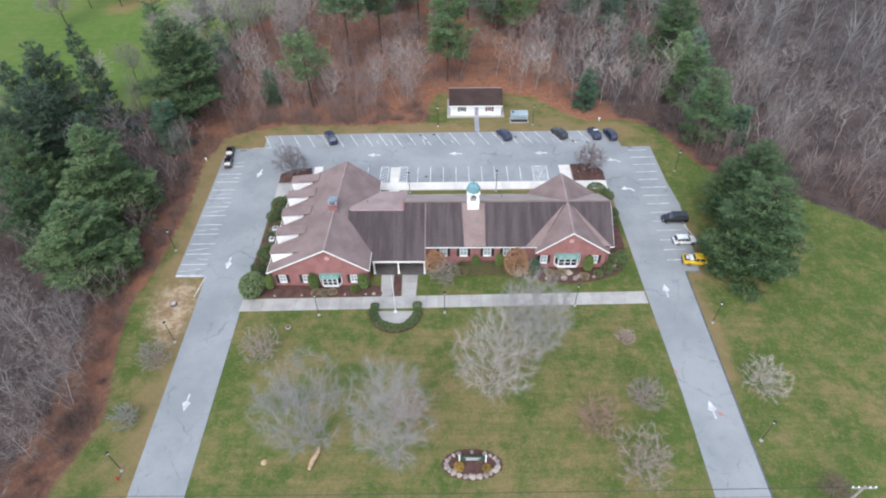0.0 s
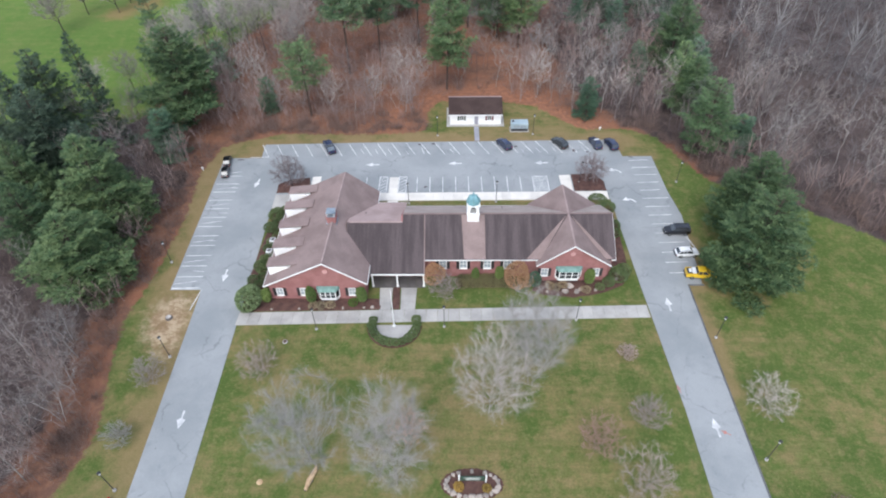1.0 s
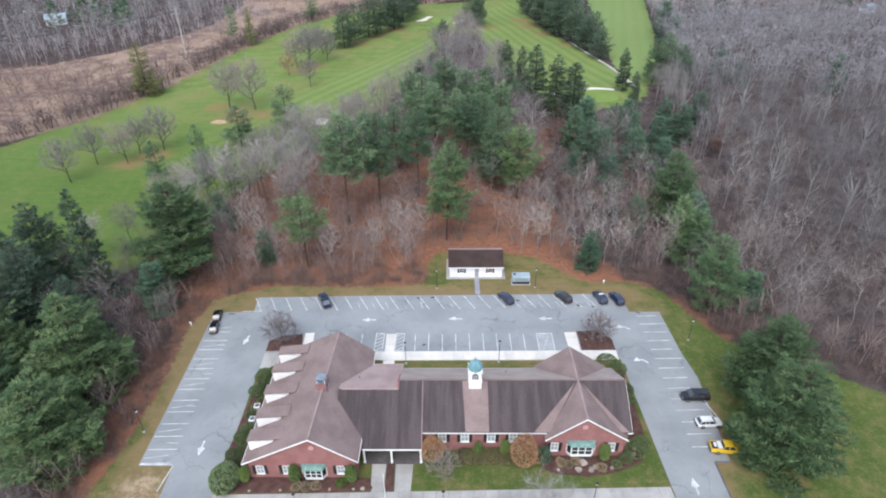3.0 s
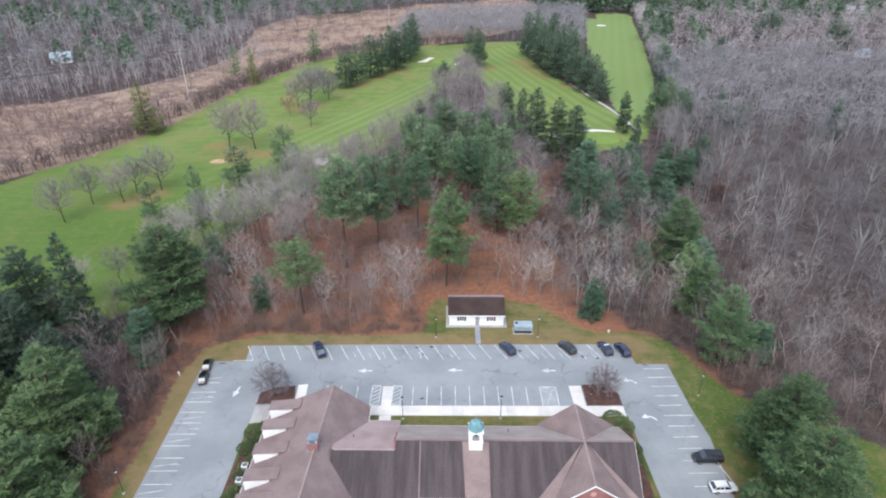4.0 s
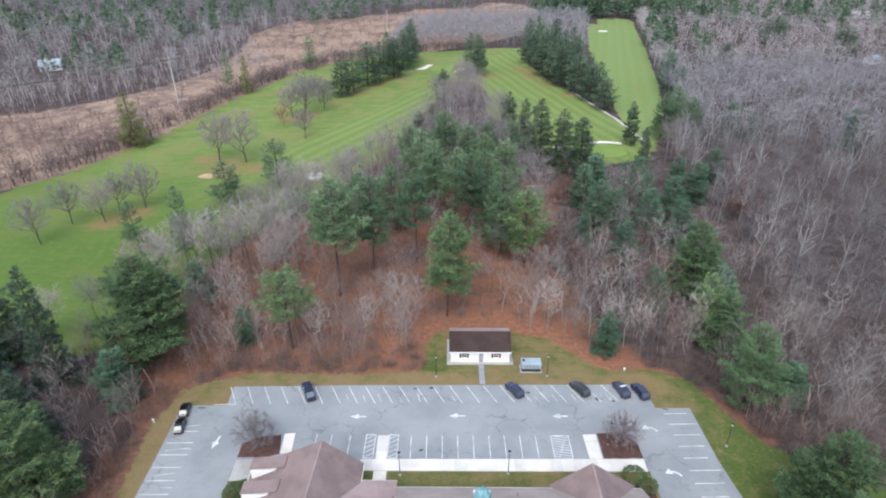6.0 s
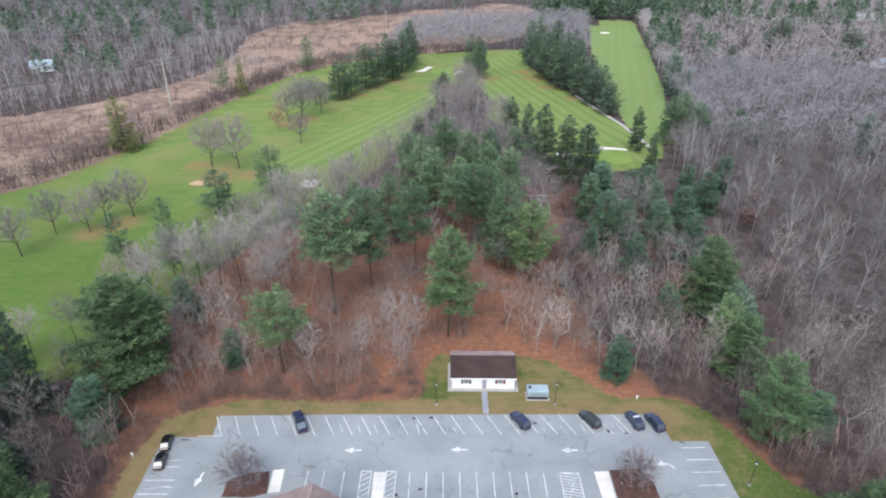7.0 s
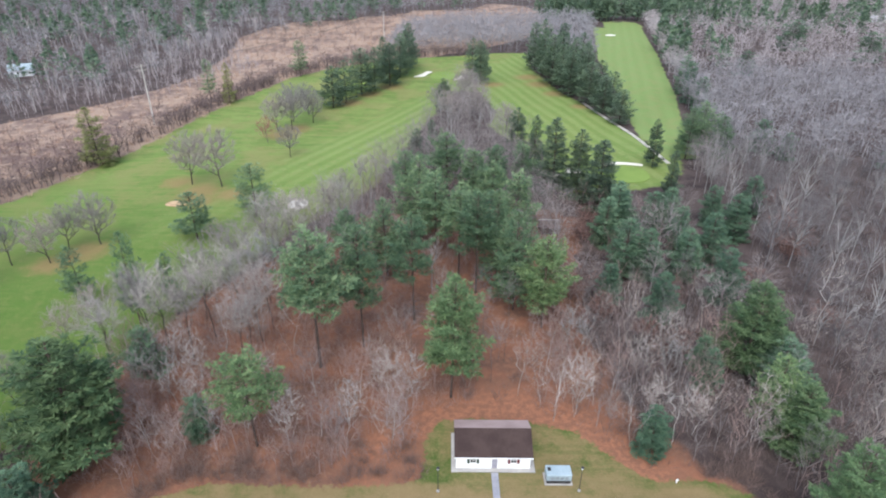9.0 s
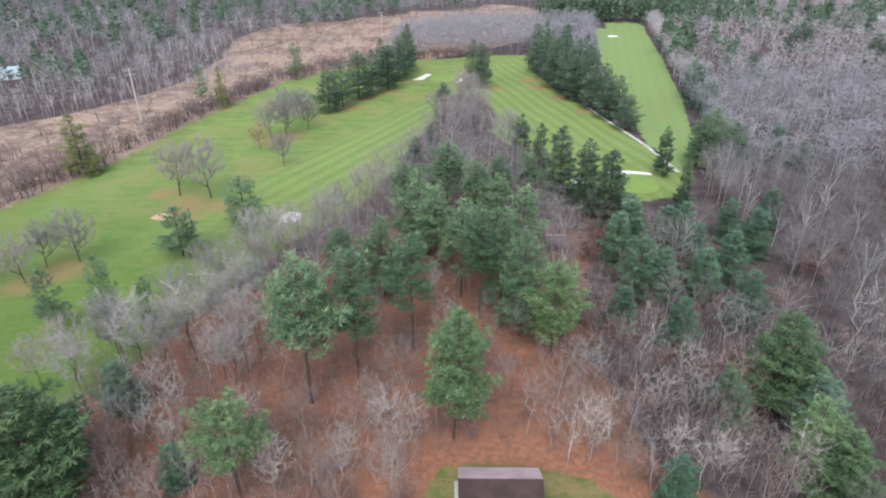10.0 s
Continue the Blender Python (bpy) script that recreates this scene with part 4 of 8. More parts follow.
def bare_tree_meshes(seed, h, width, clear=0.3, wood=None, twigs=None, stems=1, fine=1.0, lean=0.05, thick=1.0, limbs=10, thin=0.018, bushy=1.0):
    """A leafless broad-leaved tree: limbs grow from the leader towards points spread through the crown, each tipped with twigs."""
    rng = random.Random(seed)
    wood_shape, fine_shape = Shape(), Shape()
    node, above, load = [], [], []

    def grow(p, parent):
        node.append(p)
        above.append(parent)
        load.append(0)
        return len(node) - 1

    lean_to = rng.uniform(0, 6.283)
    for s in range(stems):
        turn = lean_to + s * 6.283 / stems + rng.uniform(-0.3, 0.3)
        tilt = lean + 0.17 * (stems > 1)
        foot = Vector((0.25 * (stems > 1) * math.cos(turn), 0.25 * (stems > 1) * math.sin(turn), -0.1))
        top = Vector((math.cos(turn) * tilt * h, math.sin(turn) * tilt * h, h * rng.uniform(0.66, 0.78)))
        last = grow(foot, -1)
        for k in range(1, 9):
            u = k / 8
            p = foot.lerp(top, u) - Vector((top.x, top.y, 0)) * 0.25 * u * (1 - u) + Vector((rng.gauss(0, 1), rng.gauss(0, 1), 0)) * 0.006 * h
            last = grow(p, last)
    lean_x, lean_y = (math.cos(lean_to) * lean * h * 0.7, math.sin(lean_to) * lean * h * 0.7) if stems == 1 else (0.0, 0.0)
    mid_z, half = h * (1 + clear) * 0.5, h * (1 - clear) * 0.5
    # main limbs rise from the leader in long easy curves
    trunk_nodes = len(node)
    main = max(4, int(limbs * 0.42))
    for b in range(main):
        f = (b + rng.random() * 0.6) / main
        j = 9 * rng.randrange(stems) + min(8, max(1, int(8 * (clear * 0.9 + (0.95 - clear * 0.9) * f) / 0.95)))
        az = lean_to + b * 2.4 + rng.uniform(-0.4, 0.4)
        el = 0.42 + 0.80 * f + rng.uniform(-0.12, 0.2)
        reach = Vector((math.cos(az) * math.cos(el) * width * 0.46, math.sin(az) * math.cos(el) * width * 0.46, half * (0.55 + 0.45 * math.sin(el)) * (1.1 - 0.6 * f)))
        p0, last = node[j], j
        for k in range(1, 6):
            u = k / 5
            last = grow(p0 + Vector((reach.x * u, reach.y * u, reach.z * (0.55 * u + 0.45 * u * u))) + Vector((rng.gauss(0, 1), rng.gauss(0, 1), rng.gauss(0, 1))) * 0.010 * reach.length * (k < 5), last)
    goals = []
    lobes = [(rng.uniform(0, 6.283), rng.uniform(-0.6, 0.9), rng.uniform(-0.28, 0.22)) for _ in range(6)]
    for _ in range(int(17 * limbs * bushy)):
        az, v, q = rng.uniform(0, 6.283), rng.uniform(-1, 1), rng.random() ** 0.42
        k = 1 + sum(lr * math.exp(-((math.sin((az - la) / 2) * 2) ** 2 + (v - lv) ** 2) * 1.6) for la, lv, lr in lobes)
        w = math.sqrt(1 - v * v) * q * min(k, 1.15)
        goals.append(Vector((math.cos(az) * w * width * 0.5 + lean_x, math.sin(az) * w * width * 0.5 + lean_y, mid_z + v * q * half * min(k, 1.08))))
    heart = Vector((lean_x * 0.4, lean_y * 0.4, h * clear * 0.8))
    goals.sort(key=lambda g: (g - heart).length)
    spots = np.zeros((len(node) + 2 * len(goals), 3))
    ways = np.zeros_like(spots)
    for i, p in enumerate(node):
        spots[i] = p
        ways[i] = (p - node[above[i]]).normalized() if above[i] >= 0 else (0, 0, 1)
    low = h * clear * 0.55
    for g in goals:
        cloud = spots[:len(node)]
        gap = cloud - np.array(g)
        far = np.sqrt((gap ** 2).sum(1)) + 1e-6
        cost = far * (1 + 1.3 * (1 + (gap * ways[:len(node)]).sum(1) / far)) + 1.1 * np.maximum(0, gap[:, 2] + 0.25 * np.hypot(gap[:, 0], gap[:, 1])) + 50 * (cloud[:, 2] < low)
        j = int(cost.argmin())
        p = node[j]
        bend = p.lerp(g, 0.5) + Vector((rng.gauss(0, 0.03), rng.gauss(0, 0.03), rng.uniform(-0.14, 0.0))) * (g - p).length
        m = grow(bend, j)
        spots[m], ways[m] = bend, (bend - p).normalized()
        e = grow(g, m)
        spots[e], ways[e] = g, (g - bend).normalized()
    # ease the kinks out of the limbs
    for _ in range(5):
        heir = {}
        for i in range(trunk_nodes, len(node)):
            heir.setdefault(above[i], i)
        eased = [p.copy() for p in node]
        for i in range(trunk_nodes, len(node)):
            if i in heir:
                eased[i] = node[i] * 0.4 + (node[above[i]] + node[heir[i]]) * 0.3
        node[:] = eased
    for i in range(len(node) - 1, -1, -1):
        load[i] = max(load[i], 1)
        if above[i] >= 0:
            load[above[i]] += load[i]
    tip_r = 0.0074 * thick
    for i, j in enumerate(above):
        if j < 0:
            continue
        r0, r1 = tip_r * load[j] ** 0.50, tip_r * load[i] ** 0.50
        if load[j] > 3 * load[i]:
            r0 = min(r0, r1 * 1.5)
        shape = wood_shape if load[i] > 3 else fine_shape
        shape.limb(node[j], node[i], r0, r1, 6 if load[i] > 60 else 4 if load[i] > 8 else 3)
        if load[i] > 14:
            continue
        d = (node[i] - node[j])
        if d.length < 0.05:
            continue
        d = (d.normalized() + (node[i] - heart).normalized() * 0.5).normalized()
        for _ in range(int(2.6 * fine + rng.random())):
            c = node[j].lerp(node[i], rng.uniform(0.2, 1.0))
            td = (d + Vector((rng.gauss(0, 0.5), rng.gauss(0, 0.5), rng.gauss(0.08, 0.45)))).normalized()
            tl = rng.uniform(0.05, 0.105) * (h + width) * 0.5
            f = c + td * tl
            fine_shape.blade(c, f, thin, rng)
            g = c.lerp(f, rng.uniform(0.25, 0.8))
            fine_shape.blade(g, g + (td + Vector((rng.gauss(0, 0.6), rng.gauss(0, 0.6), rng.gauss(0, 0.5)))).normalized() * tl * rng.uniform(0.4, 0.7), thin * 0.8, rng)
    return wood_shape.mesh("trunk", wood or bark), fine_shape.mesh("crown", twigs or twig)


def pine_meshes(seed, h, width, clear=0.3, leaf=None, density=1.0, layers=15, cone=0.0, tuft=1.0):
    """A conifer: whorls of boughs, each a flat plume of side twigs tipped with needle tufts, with gaps between the plumes."""
    rng = random.Random(seed)
    wood_shape, leaf_shape = Shape(), Shape()
    top = Vector((rng.uniform(-0.03, 0.03) * h, rng.uniform(-0.03, 0.03) * h, h))
    p = Vector((0, 0, -0.1))
    for s in range(5):
        e = Vector((0, 0, 0)).lerp(top, (s + 1) / 5)
        wood_shape.limb(p, e, 0.012 * h * (1 - 0.17 * s) + 0.03, 0.012 * h * (1 - 0.17 * (s + 1)) + 0.03, 7)
        p = e
    for k in range(layers):
        f = k / (layers - 1)
        z = h * (clear + (0.985 - clear) * f ** 0.92)
        if cone:
            reach = width * 0.5 * ((1 - f) ** cone * 0.92 + 0.08)
        else:
            reach = width * 0.5 * (((f + 0.12) / 1.12) ** 0.40 * (1 - f) ** 0.85 / 0.47 + 0.06)
        reach *= rng.uniform(0.72, 1.16)
        count = rng.randint(5, 7) if f < 0.85 else 4
        turn = rng.uniform(0, 6.28)
        root0 = top * (z / h)
        for b in range(count):
            if rng.random() < 0.14:
                continue
            az = turn + b * 6.283 / count + rng.uniform(-0.3, 0.3)
            r = reach * rng.uniform(0.50, 1.15)
            out = Vector((math.cos(az), math.sin(az), 0))
            side = Vector((-math.sin(az), math.cos(az), 0))
            root = root0 + Vector((0, 0, rng.uniform(-0.35, 0.35)))
            slope = (-0.10 if cone else 0.02) + (0.75 if not cone else 0.45) * f ** 1.4 + rng.uniform(-0.12, 0.12)
            mid = root + out * r * 0.55 + Vector((0, 0, r * slope * 0.5))
            tip = root + out * r + Vector((0, 0, r * (slope + 0.10)))
            wood_shape.limb(root, mid, 0.06, 0.04, 3)
            wood_shape.limb(mid, tip, 0.04, 0.015, 3)
            n_side = int(r * 1.45 * density) + 2
            for t in range(n_side):
                u = 0.22 + 0.78 * (t + rng.random() * 0.7) / n_side
                c0 = root.lerp(mid, u * 1.82) if u < 0.55 else mid.lerp(tip, (u - 0.55) / 0.45)
                sgn = 1 if t % 2 else -1
                length = (0.62 * r * (1.12 - u) + 0.35) * rng.uniform(0.7, 1.2)
                d = (out * rng.uniform(0.55, 0.95) + side * sgn * rng.uniform(0.5, 1.0) + Vector((0, 0, rng.uniform(-0.05, 0.22)))).normalized()
                steps = max(1, int(length / (0.62 * tuft)))
                for q in range(steps):
                    c = c0 + d * length * (q + 0.5) / steps + Vector((rng.gauss(0, 0.07), rng.gauss(0, 0.07), rng.gauss(0, 0.09)))
                    leaf_shape.tuft(c, (d + out * 0.4).normalized(), tuft, rng)
            leaf_shape.tuft(tip, (out + Vector((0, 0, 0.3))).normalized(), tuft, rng)
    leaf_shape.tuft(top, Vector((0, 0, 1)), tuft, rng)
    return wood_shape.mesh("trunk", pine_bark), leaf_shape.mesh("crown", leaf or needles)


def bush_mesh(seed, rx, rz, leaf, count=600, size=0.16, squash=1.0):
    """A dense shrub: small leaves on and just under a lumpy rounded outline, standing on the ground."""
    rng = random.Random(seed)
    s = Shape()
    lumps = [(rng.uniform(0, 6.28), rng.uniform(-0.3, 0.9), rng.uniform(0.05, 0.22)) for _ in range(7)]
    for _ in range(count):
        a, z = rng.uniform(0, 6.283), rng.uniform(-0.55, 1.0)
        k = 1.0
        for la, lz, lr in lumps:
            k += lr * math.exp(-((math.sin((a - la) / 2) * 2) ** 2 + (z - lz) ** 2) * 3)
        r = k * rng.uniform(0.72, 1.0) ** 0.5
        w = math.sqrt(max(0, 1 - z * z))
        c = Vector((rx * r * w * math.cos(a), rx * squash * r * w * math.sin(a), rz * (0.55 + 0.55 * z * r) * 0.9))
        c.z = max(c.z, 0.03)
        out = Vector((math.cos(a) * w, math.sin(a) * w, z * 0.8 + 0.3))
        d = (out * 0.25 + Vector((rng.uniform(-1, 1), rng.uniform(-1, 1), rng.uniform(-1, 1)))).normalized()
        s.blade(c - d * size * 0.5, c + d * size, size * 0.45, rng)
    return s.mesh("foliage", leaf)


def ground_at(x, y):
    return float(rise(np.array([x], float), np.array([y], float))[0])


def spot(x, y, turn=0.0, size=1.0, tall=1.0):
    return pose(x, y, ground_at(x, y), 0, 0, turn) @ Matrix.Diagonal((size, size, size * tall, 1))


def copies(root, places, group=""):
    """The first place moves the thing itself; copies stand on the others. places: x, y, turn, size, tall."""
    for k, pl in enumerate(places):
        m = spot(*pl)
        ob = root if k == 0 else copy_thing(root, m)
        ob.matrix_basis = m
        if group:
            tagged(ob, group=group)


# ---- paving, paint and beds ----
def slabs(name, pts_low, pts_high, count, top, material, label, joint=0.03):
    """A path of separate concrete slabs between two edges, each an object under the path."""
    path = thing(name, label, "pavement", kind="structure")
    a0, a1 = Vector((*pts_low[0], 0)), Vector((*pts_low[1], 0))
    b0, b1 = Vector((*pts_high[0], 0)), Vector((*pts_high[1], 0))
    gap = joint / max((a1 - a0).length / count, 0.1) / 2
    for k in range(count):
        u, w = (k + gap) / count, (k + 1 - gap) / count
        quad = [a0.lerp(a1, u), a0.lerp(a1, w), b0.lerp(b1, w), b0.lerp(b1, u)]
        bm = bmesh.new()
        slab(bm, [(q.x, q.y, top) for q in quad], 0.25)
        part("slab", bm, material, path)
    return path


slabs("pavement_front", [(-35.9, 63.3), (31.8, 64.9)], [(-35.75, 65.9), (31.7, 67.5)], 37, 0.05, old_concrete, "grey concrete path across the front lawn")
slabs("pavement_entry_west", [(-12.6, 66.5), (-12.9, 71.4)], [(-10.7, 66.55), (-10.7, 71.4)], 3, 0.054, old_concrete, "stained concrete walk to the porch")
slabs("pavement_entry_east", [(-9.1, 66.55), (-9.25, 71.4)], [(-6.7, 66.6), (-6.55, 71.4)], 3, 0.054, old_concrete, "stained concrete walk to the porch")
# the shade below the porch roof is put into this floor's dark colour
slabs("pavement_porch", [(-14.2, 71.45), (-5.2, 71.45)], [(-14.2, 74.05), (-5.2, 74.05)], 6, 0.06, surface("porch_shade_paving", (0.085, 0.08, 0.08), (0.12, 0.11, 0.108), 0.6, 6.0, 0.85, 0.2, 0.0, vary=0.1), "porch floor, coloured dark for the shade under the roof")
slabs("pavement_rear", [(-15.8, 94.6), (30.7, 94.8)], [(-15.8, 96.95), (30.7, 97.3)], 24, 0.15, concrete, "pale concrete walk behind the hall", 0.012)
slabs("pavement_ramp", [(-13.4, 96.97), (-13.5, 102.2)], [(-11.6, 96.97), (-11.6, 102.2)], 3, 0.09, concrete, "pale concrete ramp to the car park")
slabs("pavement_island_walk", [(21.9, 97.3), (21.7, 102.6)], [(24.0, 97.3), (24.0, 102.7)], 3, 0.15, concrete, "pale concrete walk beside the planted island")
slabs("pavement_rear_door", [(-13.4, 89.6), (-13.4, 94.58)], [(-11.3, 89.6), (-11.3, 94.58)], 3, 0.10, concrete, "pale concrete walk to the rear door")
slabs("pavement_west", [(-36.2, 92.4), (-32.6, 92.8)], [(-36.3, 96.6), (-31.2, 96.8)], 2, 0.10, old_concrete, "worn concrete walk at the west corner")
slabs("pavement_island_west", [(-29.4, 98.0), (-29.7, 102.4)], [(-27.6, 98.2), (-27.9, 102.6)], 2, 0.12, concrete, "pale concrete walk beside the planted island")

# round flagpole plaza
bm = bmesh.new()
slab(bm, [(-9.85 + 3.35 * math.cos(a), 63.3 + 3.2 * math.sin(a), 0.056) for a in [math.pi + k * math.pi / 20 for k in range(21)]], 0.25)
tagged(link_mesh("pavement_plaza", bm, old_concrete), "half-round concrete plaza round the flagpole", "pavement", kind="structure")


def bed(name, pts, label, top=0.07, material=None):
    """A planting bed: a low mound of mulch with an uneven rim."""
    c = Vector((sum(x for x, y in pts) / len(pts), sum(y for x, y in pts) / len(pts)))
    bm = bmesh.new()
    rings = []
    rng = random.Random(len(pts) + int(c.x * 10))
    fine = []
    for (ax, ay), (bx, by) in zip(pts, pts[1:] + pts[:1]):
        for k in range(4):
            fine.append((ax + (bx - ax) * k / 4 + rng.uniform(-0.1, 0.1), ay + (by - ay) * k / 4 + rng.uniform(-0.1, 0.1)))
    for s, z in ((1.0, -0.1), (1.0, top * 0.5), (0.9, top), (0.5, top + 0.05)):
        rings.append([bm.verts.new((c.x + (x - c.x) * s, c.y + (y - c.y) * s, z + rng.uniform(0, 0.02))) for x, y in fine])
    for a, b in zip(rings, rings[1:]):
        for i in range(len(fine)):
            j = (i + 1) % len(fine)
            bm.faces.new((a[i], a[j], b[j], b[i]))
    bm.faces.new(rings[-1])
    bmesh.ops.recalc_face_normals(bm, faces=bm.faces[:])
    return tagged(link_mesh(name, bm, material or mulch), label, "planting bed", kind="structure")


bed("bed_west_front", [(-35.2, 66.1), (-24, 66.3), (-12.4, 66.6), (-12.4, 68.9), (-24, 68.95), (-33.5, 68.95), (-35.3, 68)], "red-brown mulch bed before the west wing")
bed("bed_west_side", [(-36.2, 68.6), (-33.5, 69.05), (-31.15, 69.05), (-31.15, 80), (-31.2, 92), (-35.4, 92.2), (-35.8, 80)], "mulch bed along the west wall", 0.05)
bed("bed_entry", [(-10.6, 66.7), (-9.2, 66.7), (-9.4, 71.5), (-10.6, 71.5)], "narrow mulch bed between the entrance walks")
bed("bed_east_front", [(13.0, 70.8), (15.1, 69.7), (20, 69.2), (25, 70.2), (28.6, 71.9), (30.3, 74.2), (30.7, 80), (30.7, 92), (27.3, 92), (26.9, 84), (26.7, 72.9), (14, 72.9)], "red-brown mulch bed round the east wing")
bed("bed_island_west", [(-36.4, 97.2), (-36.3, 100.2), (-33.5, 101.8), (-30.2, 102.2), (-29.6, 98.0), (-32, 97.2)], "kerbed mulch island in the car park", 0.16)
bed("bed_island_east", [(24.25, 97.5), (24.2, 103.0), (29.2, 103.3), (30.6, 100.5), (30.8, 97.6)], "kerbed mulch island in the car park", 0.2)
bm = bmesh.new()
arc = [math.pi + k * math.pi / 24 for k in range(25)]
ring = [(-9.85 + 4.45 * math.cos(a), 63.2 + 4.4 * math.sin(a), 0.04) for a in arc] + [(-9.85 + 2.95 * math.cos(a), 63.2 + 2.9 * math.sin(a), 0.04) for a in arc[::-1]]
slab(bm, ring, 0.2)
tagged(link_mesh("bed_hedge", bm, mulch), "mulch ring below the boxwood hedge", "planting bed", kind="structure")
OVAL = [(2.05 + 4.1 * math.cos(a), 37.2 + 2.15 * math.sin(a)) for a in [2 * math.pi * k / 20 for k in range(20)]]
bed("bed_sign", OVAL, "oval mulch bed ringed with boulders", 0.06)

# ground cover between the front shrubs
cover = bmesh.new()
box(cover, 0.4, 71.6, 0.0, 10.3, 73.9, 0.06)
tagged(link_mesh("bed_main_front", cover, mulch), "mulch below the evergreen ground cover", "planting bed", kind="structure")


def stripe_mesh(length, width):
    me = bpy.data.meshes.new("line")
    bm = bmesh.new()
    box(bm, 0, -width / 2, 0.0, length, width / 2, 0.004)
    bm.to_mesh(me)
    bm.free()
    me.materials.append(road_paint)
    return me


STRIPES = {}


def stripe(x0, y0, x1, y1, width=0.13):
    d = math.hypot(x1 - x0, y1 - y0)
    key = (round(d, 1), width)
    if key not in STRIPES:
        STRIPES[key] = stripe_mesh(key[0], width)
    o = new("line", STRIPES[key])
    o.parent = parking
    o.matrix_basis = pose(x0, y0, 0.031, 0, 0, math.degrees(math.atan2(y1 - y0, x1 - x0)))
    return o


rng = random.Random(5)
for k in range(23):
    xb = -40.6 + 3.21 * k
    yb = 109.7 + 0.017 * (xb + 40)
    stripe(xb, yb, xb - 2.3, yb + 4.5)
    if rng.random() < 0.55:
        g = xb + rng.uniform(0.9, 2.0)
        stripe(g, yb + rng.uniform(0.2, 0.8), g - rng.uniform(0.5, 0.9), yb + rng.uniform(1.6, 2.6), 0.09)
stripe(-44.6, 109.5, -40.6, 109.65)
for x in (-24.0, -21.4, -18.2, -7.7, -5.05, -2.4, 0.25, 2.9, 5.6, 8.25, 10.9, 13.6):
    stripe(x, 97.25, x - 0.05, 102.3)
for x0, x1 in ((-15.5, -13.9), (-11.5, -9.95), (16.2, 19.2)):
    y0, y1 = 97.3, 102.4
    for a in ((x0, y0, x0, y1), (x1, y0, x1, y1), (x0, y0, x1, y0), (x0, y1, x1, y1)):
        stripe(*a)
    w = x1 - x0
    n_hatch = 5 if w < 2 else 9
    for k in range(n_hatch):
        y = y0 + (y1 - y0) * k / n_hatch
        if w < 2:
            stripe(x0 + 0.1, y + 0.1, x1 - 0.1, min(y + 1.0, y1 - 0.05), 0.1)
        else:
            stripe(x0 + 0.1, y + 0.55, x1 - 0.1, y + 0.05, 0.1)
            if k % 2:
                stripe(x0 + 0.5 + 0.2 * k, y - 0.4, x0 + 1.0 + 0.2 * k, y + 0.5, 0.1)
for k in range(14):
    y = 107.8 - 2.54 * k
    stripe(37.4, y, 41.4 + 1.1 * ((k * 3) % 4) / 3, y + 0.15)
for k in range(13):
    y = 71.4 + 2.62 * k
    stripe(-48.9 - 0.05 * k, y, -44.3 - 0.05 * k, y + 0.1)
    if k % 2 == 0:
        stripe(-48.8, y + 0.9, -45.2, y + 1.6, 0.09)
    if k % 3 == 1:
        stripe(-46.5, y + 1.4, -44.6, y + 1.3, 0.09)
stripe(-43.7, 71.0, -44.3, 66.4, 0.15)
stripe(-49.0, 71.2, -43.8, 71.2, 0.15)
stripe(42.9, 84.0, 44.0, 79.6, 0.18)


def arrow(x, y, turn, curved=False, material=None, size=1.0):
    """A painted lane arrow that points along +y before it is turned."""
    bm = bmesh.new()
    if not curved:
        shapes = [[(-0.14, -1.5), (0.14, -1.5), (0.14, -0.3), (-0.14, -0.3)], [(-0.62, 0.0), (-0.14, -0.3), (0.14, -0.3), (0.62, 0.0), (0.0, 1.4)]]
    else:
        arc = [(1.5 * math.cos(a) - 1.5, 1.7 * math.sin(a)) for a in [k * math.pi / 12 for k in range(6)]]
        inner = [(1.22 * math.cos(a) - 1.5, 1.42 * math.sin(a)) for a in [k * math.pi / 12 for k in range(6)]]
        shapes = [[arc[i], arc[i + 1], inner[i + 1], inner[i]] for i in range(5)] + [[(-1.0, 2.15), (-2.2, 1.6), (-1.05, 0.9)]]
    for s in shapes:
        vs = [bm.verts.new((size * px, size * py, 0.0)) for px, py in s]
        f = bm.faces.new(vs)
        if f.normal.z < 0:
            f.normal_flip()
    bmesh.ops.remove_doubles(bm, verts=bm.verts[:], dist=0.001)
    o = part("arrow", bm, material or road_paint, parking, "white painted lane arrow" if material is None else "faded red paint mark")
    o.matrix_basis = pose(x, y, 0.034, 0, 0, turn)


for x, y, turn in ((-39.1, 46.3, 180), (-40.5, 74.3, 180), (-41.0, 100.4, 170), (35.4, 67.7, 0), (36.2, 45.4, 3), (-17.6, 106.7, 90), (0.1, 107.0, 90), (18.5, 107.1, 90)):
    arrow(x, y, turn)
arrow(35.0, 103.6, 25, True)
arrow(36.0, 94.0, 25, True)
arrow(37.2, 44.6, 60, False, red_paint, 0.5)
arrow(32.7, 51.5, 10, False, red_paint, 0.5)

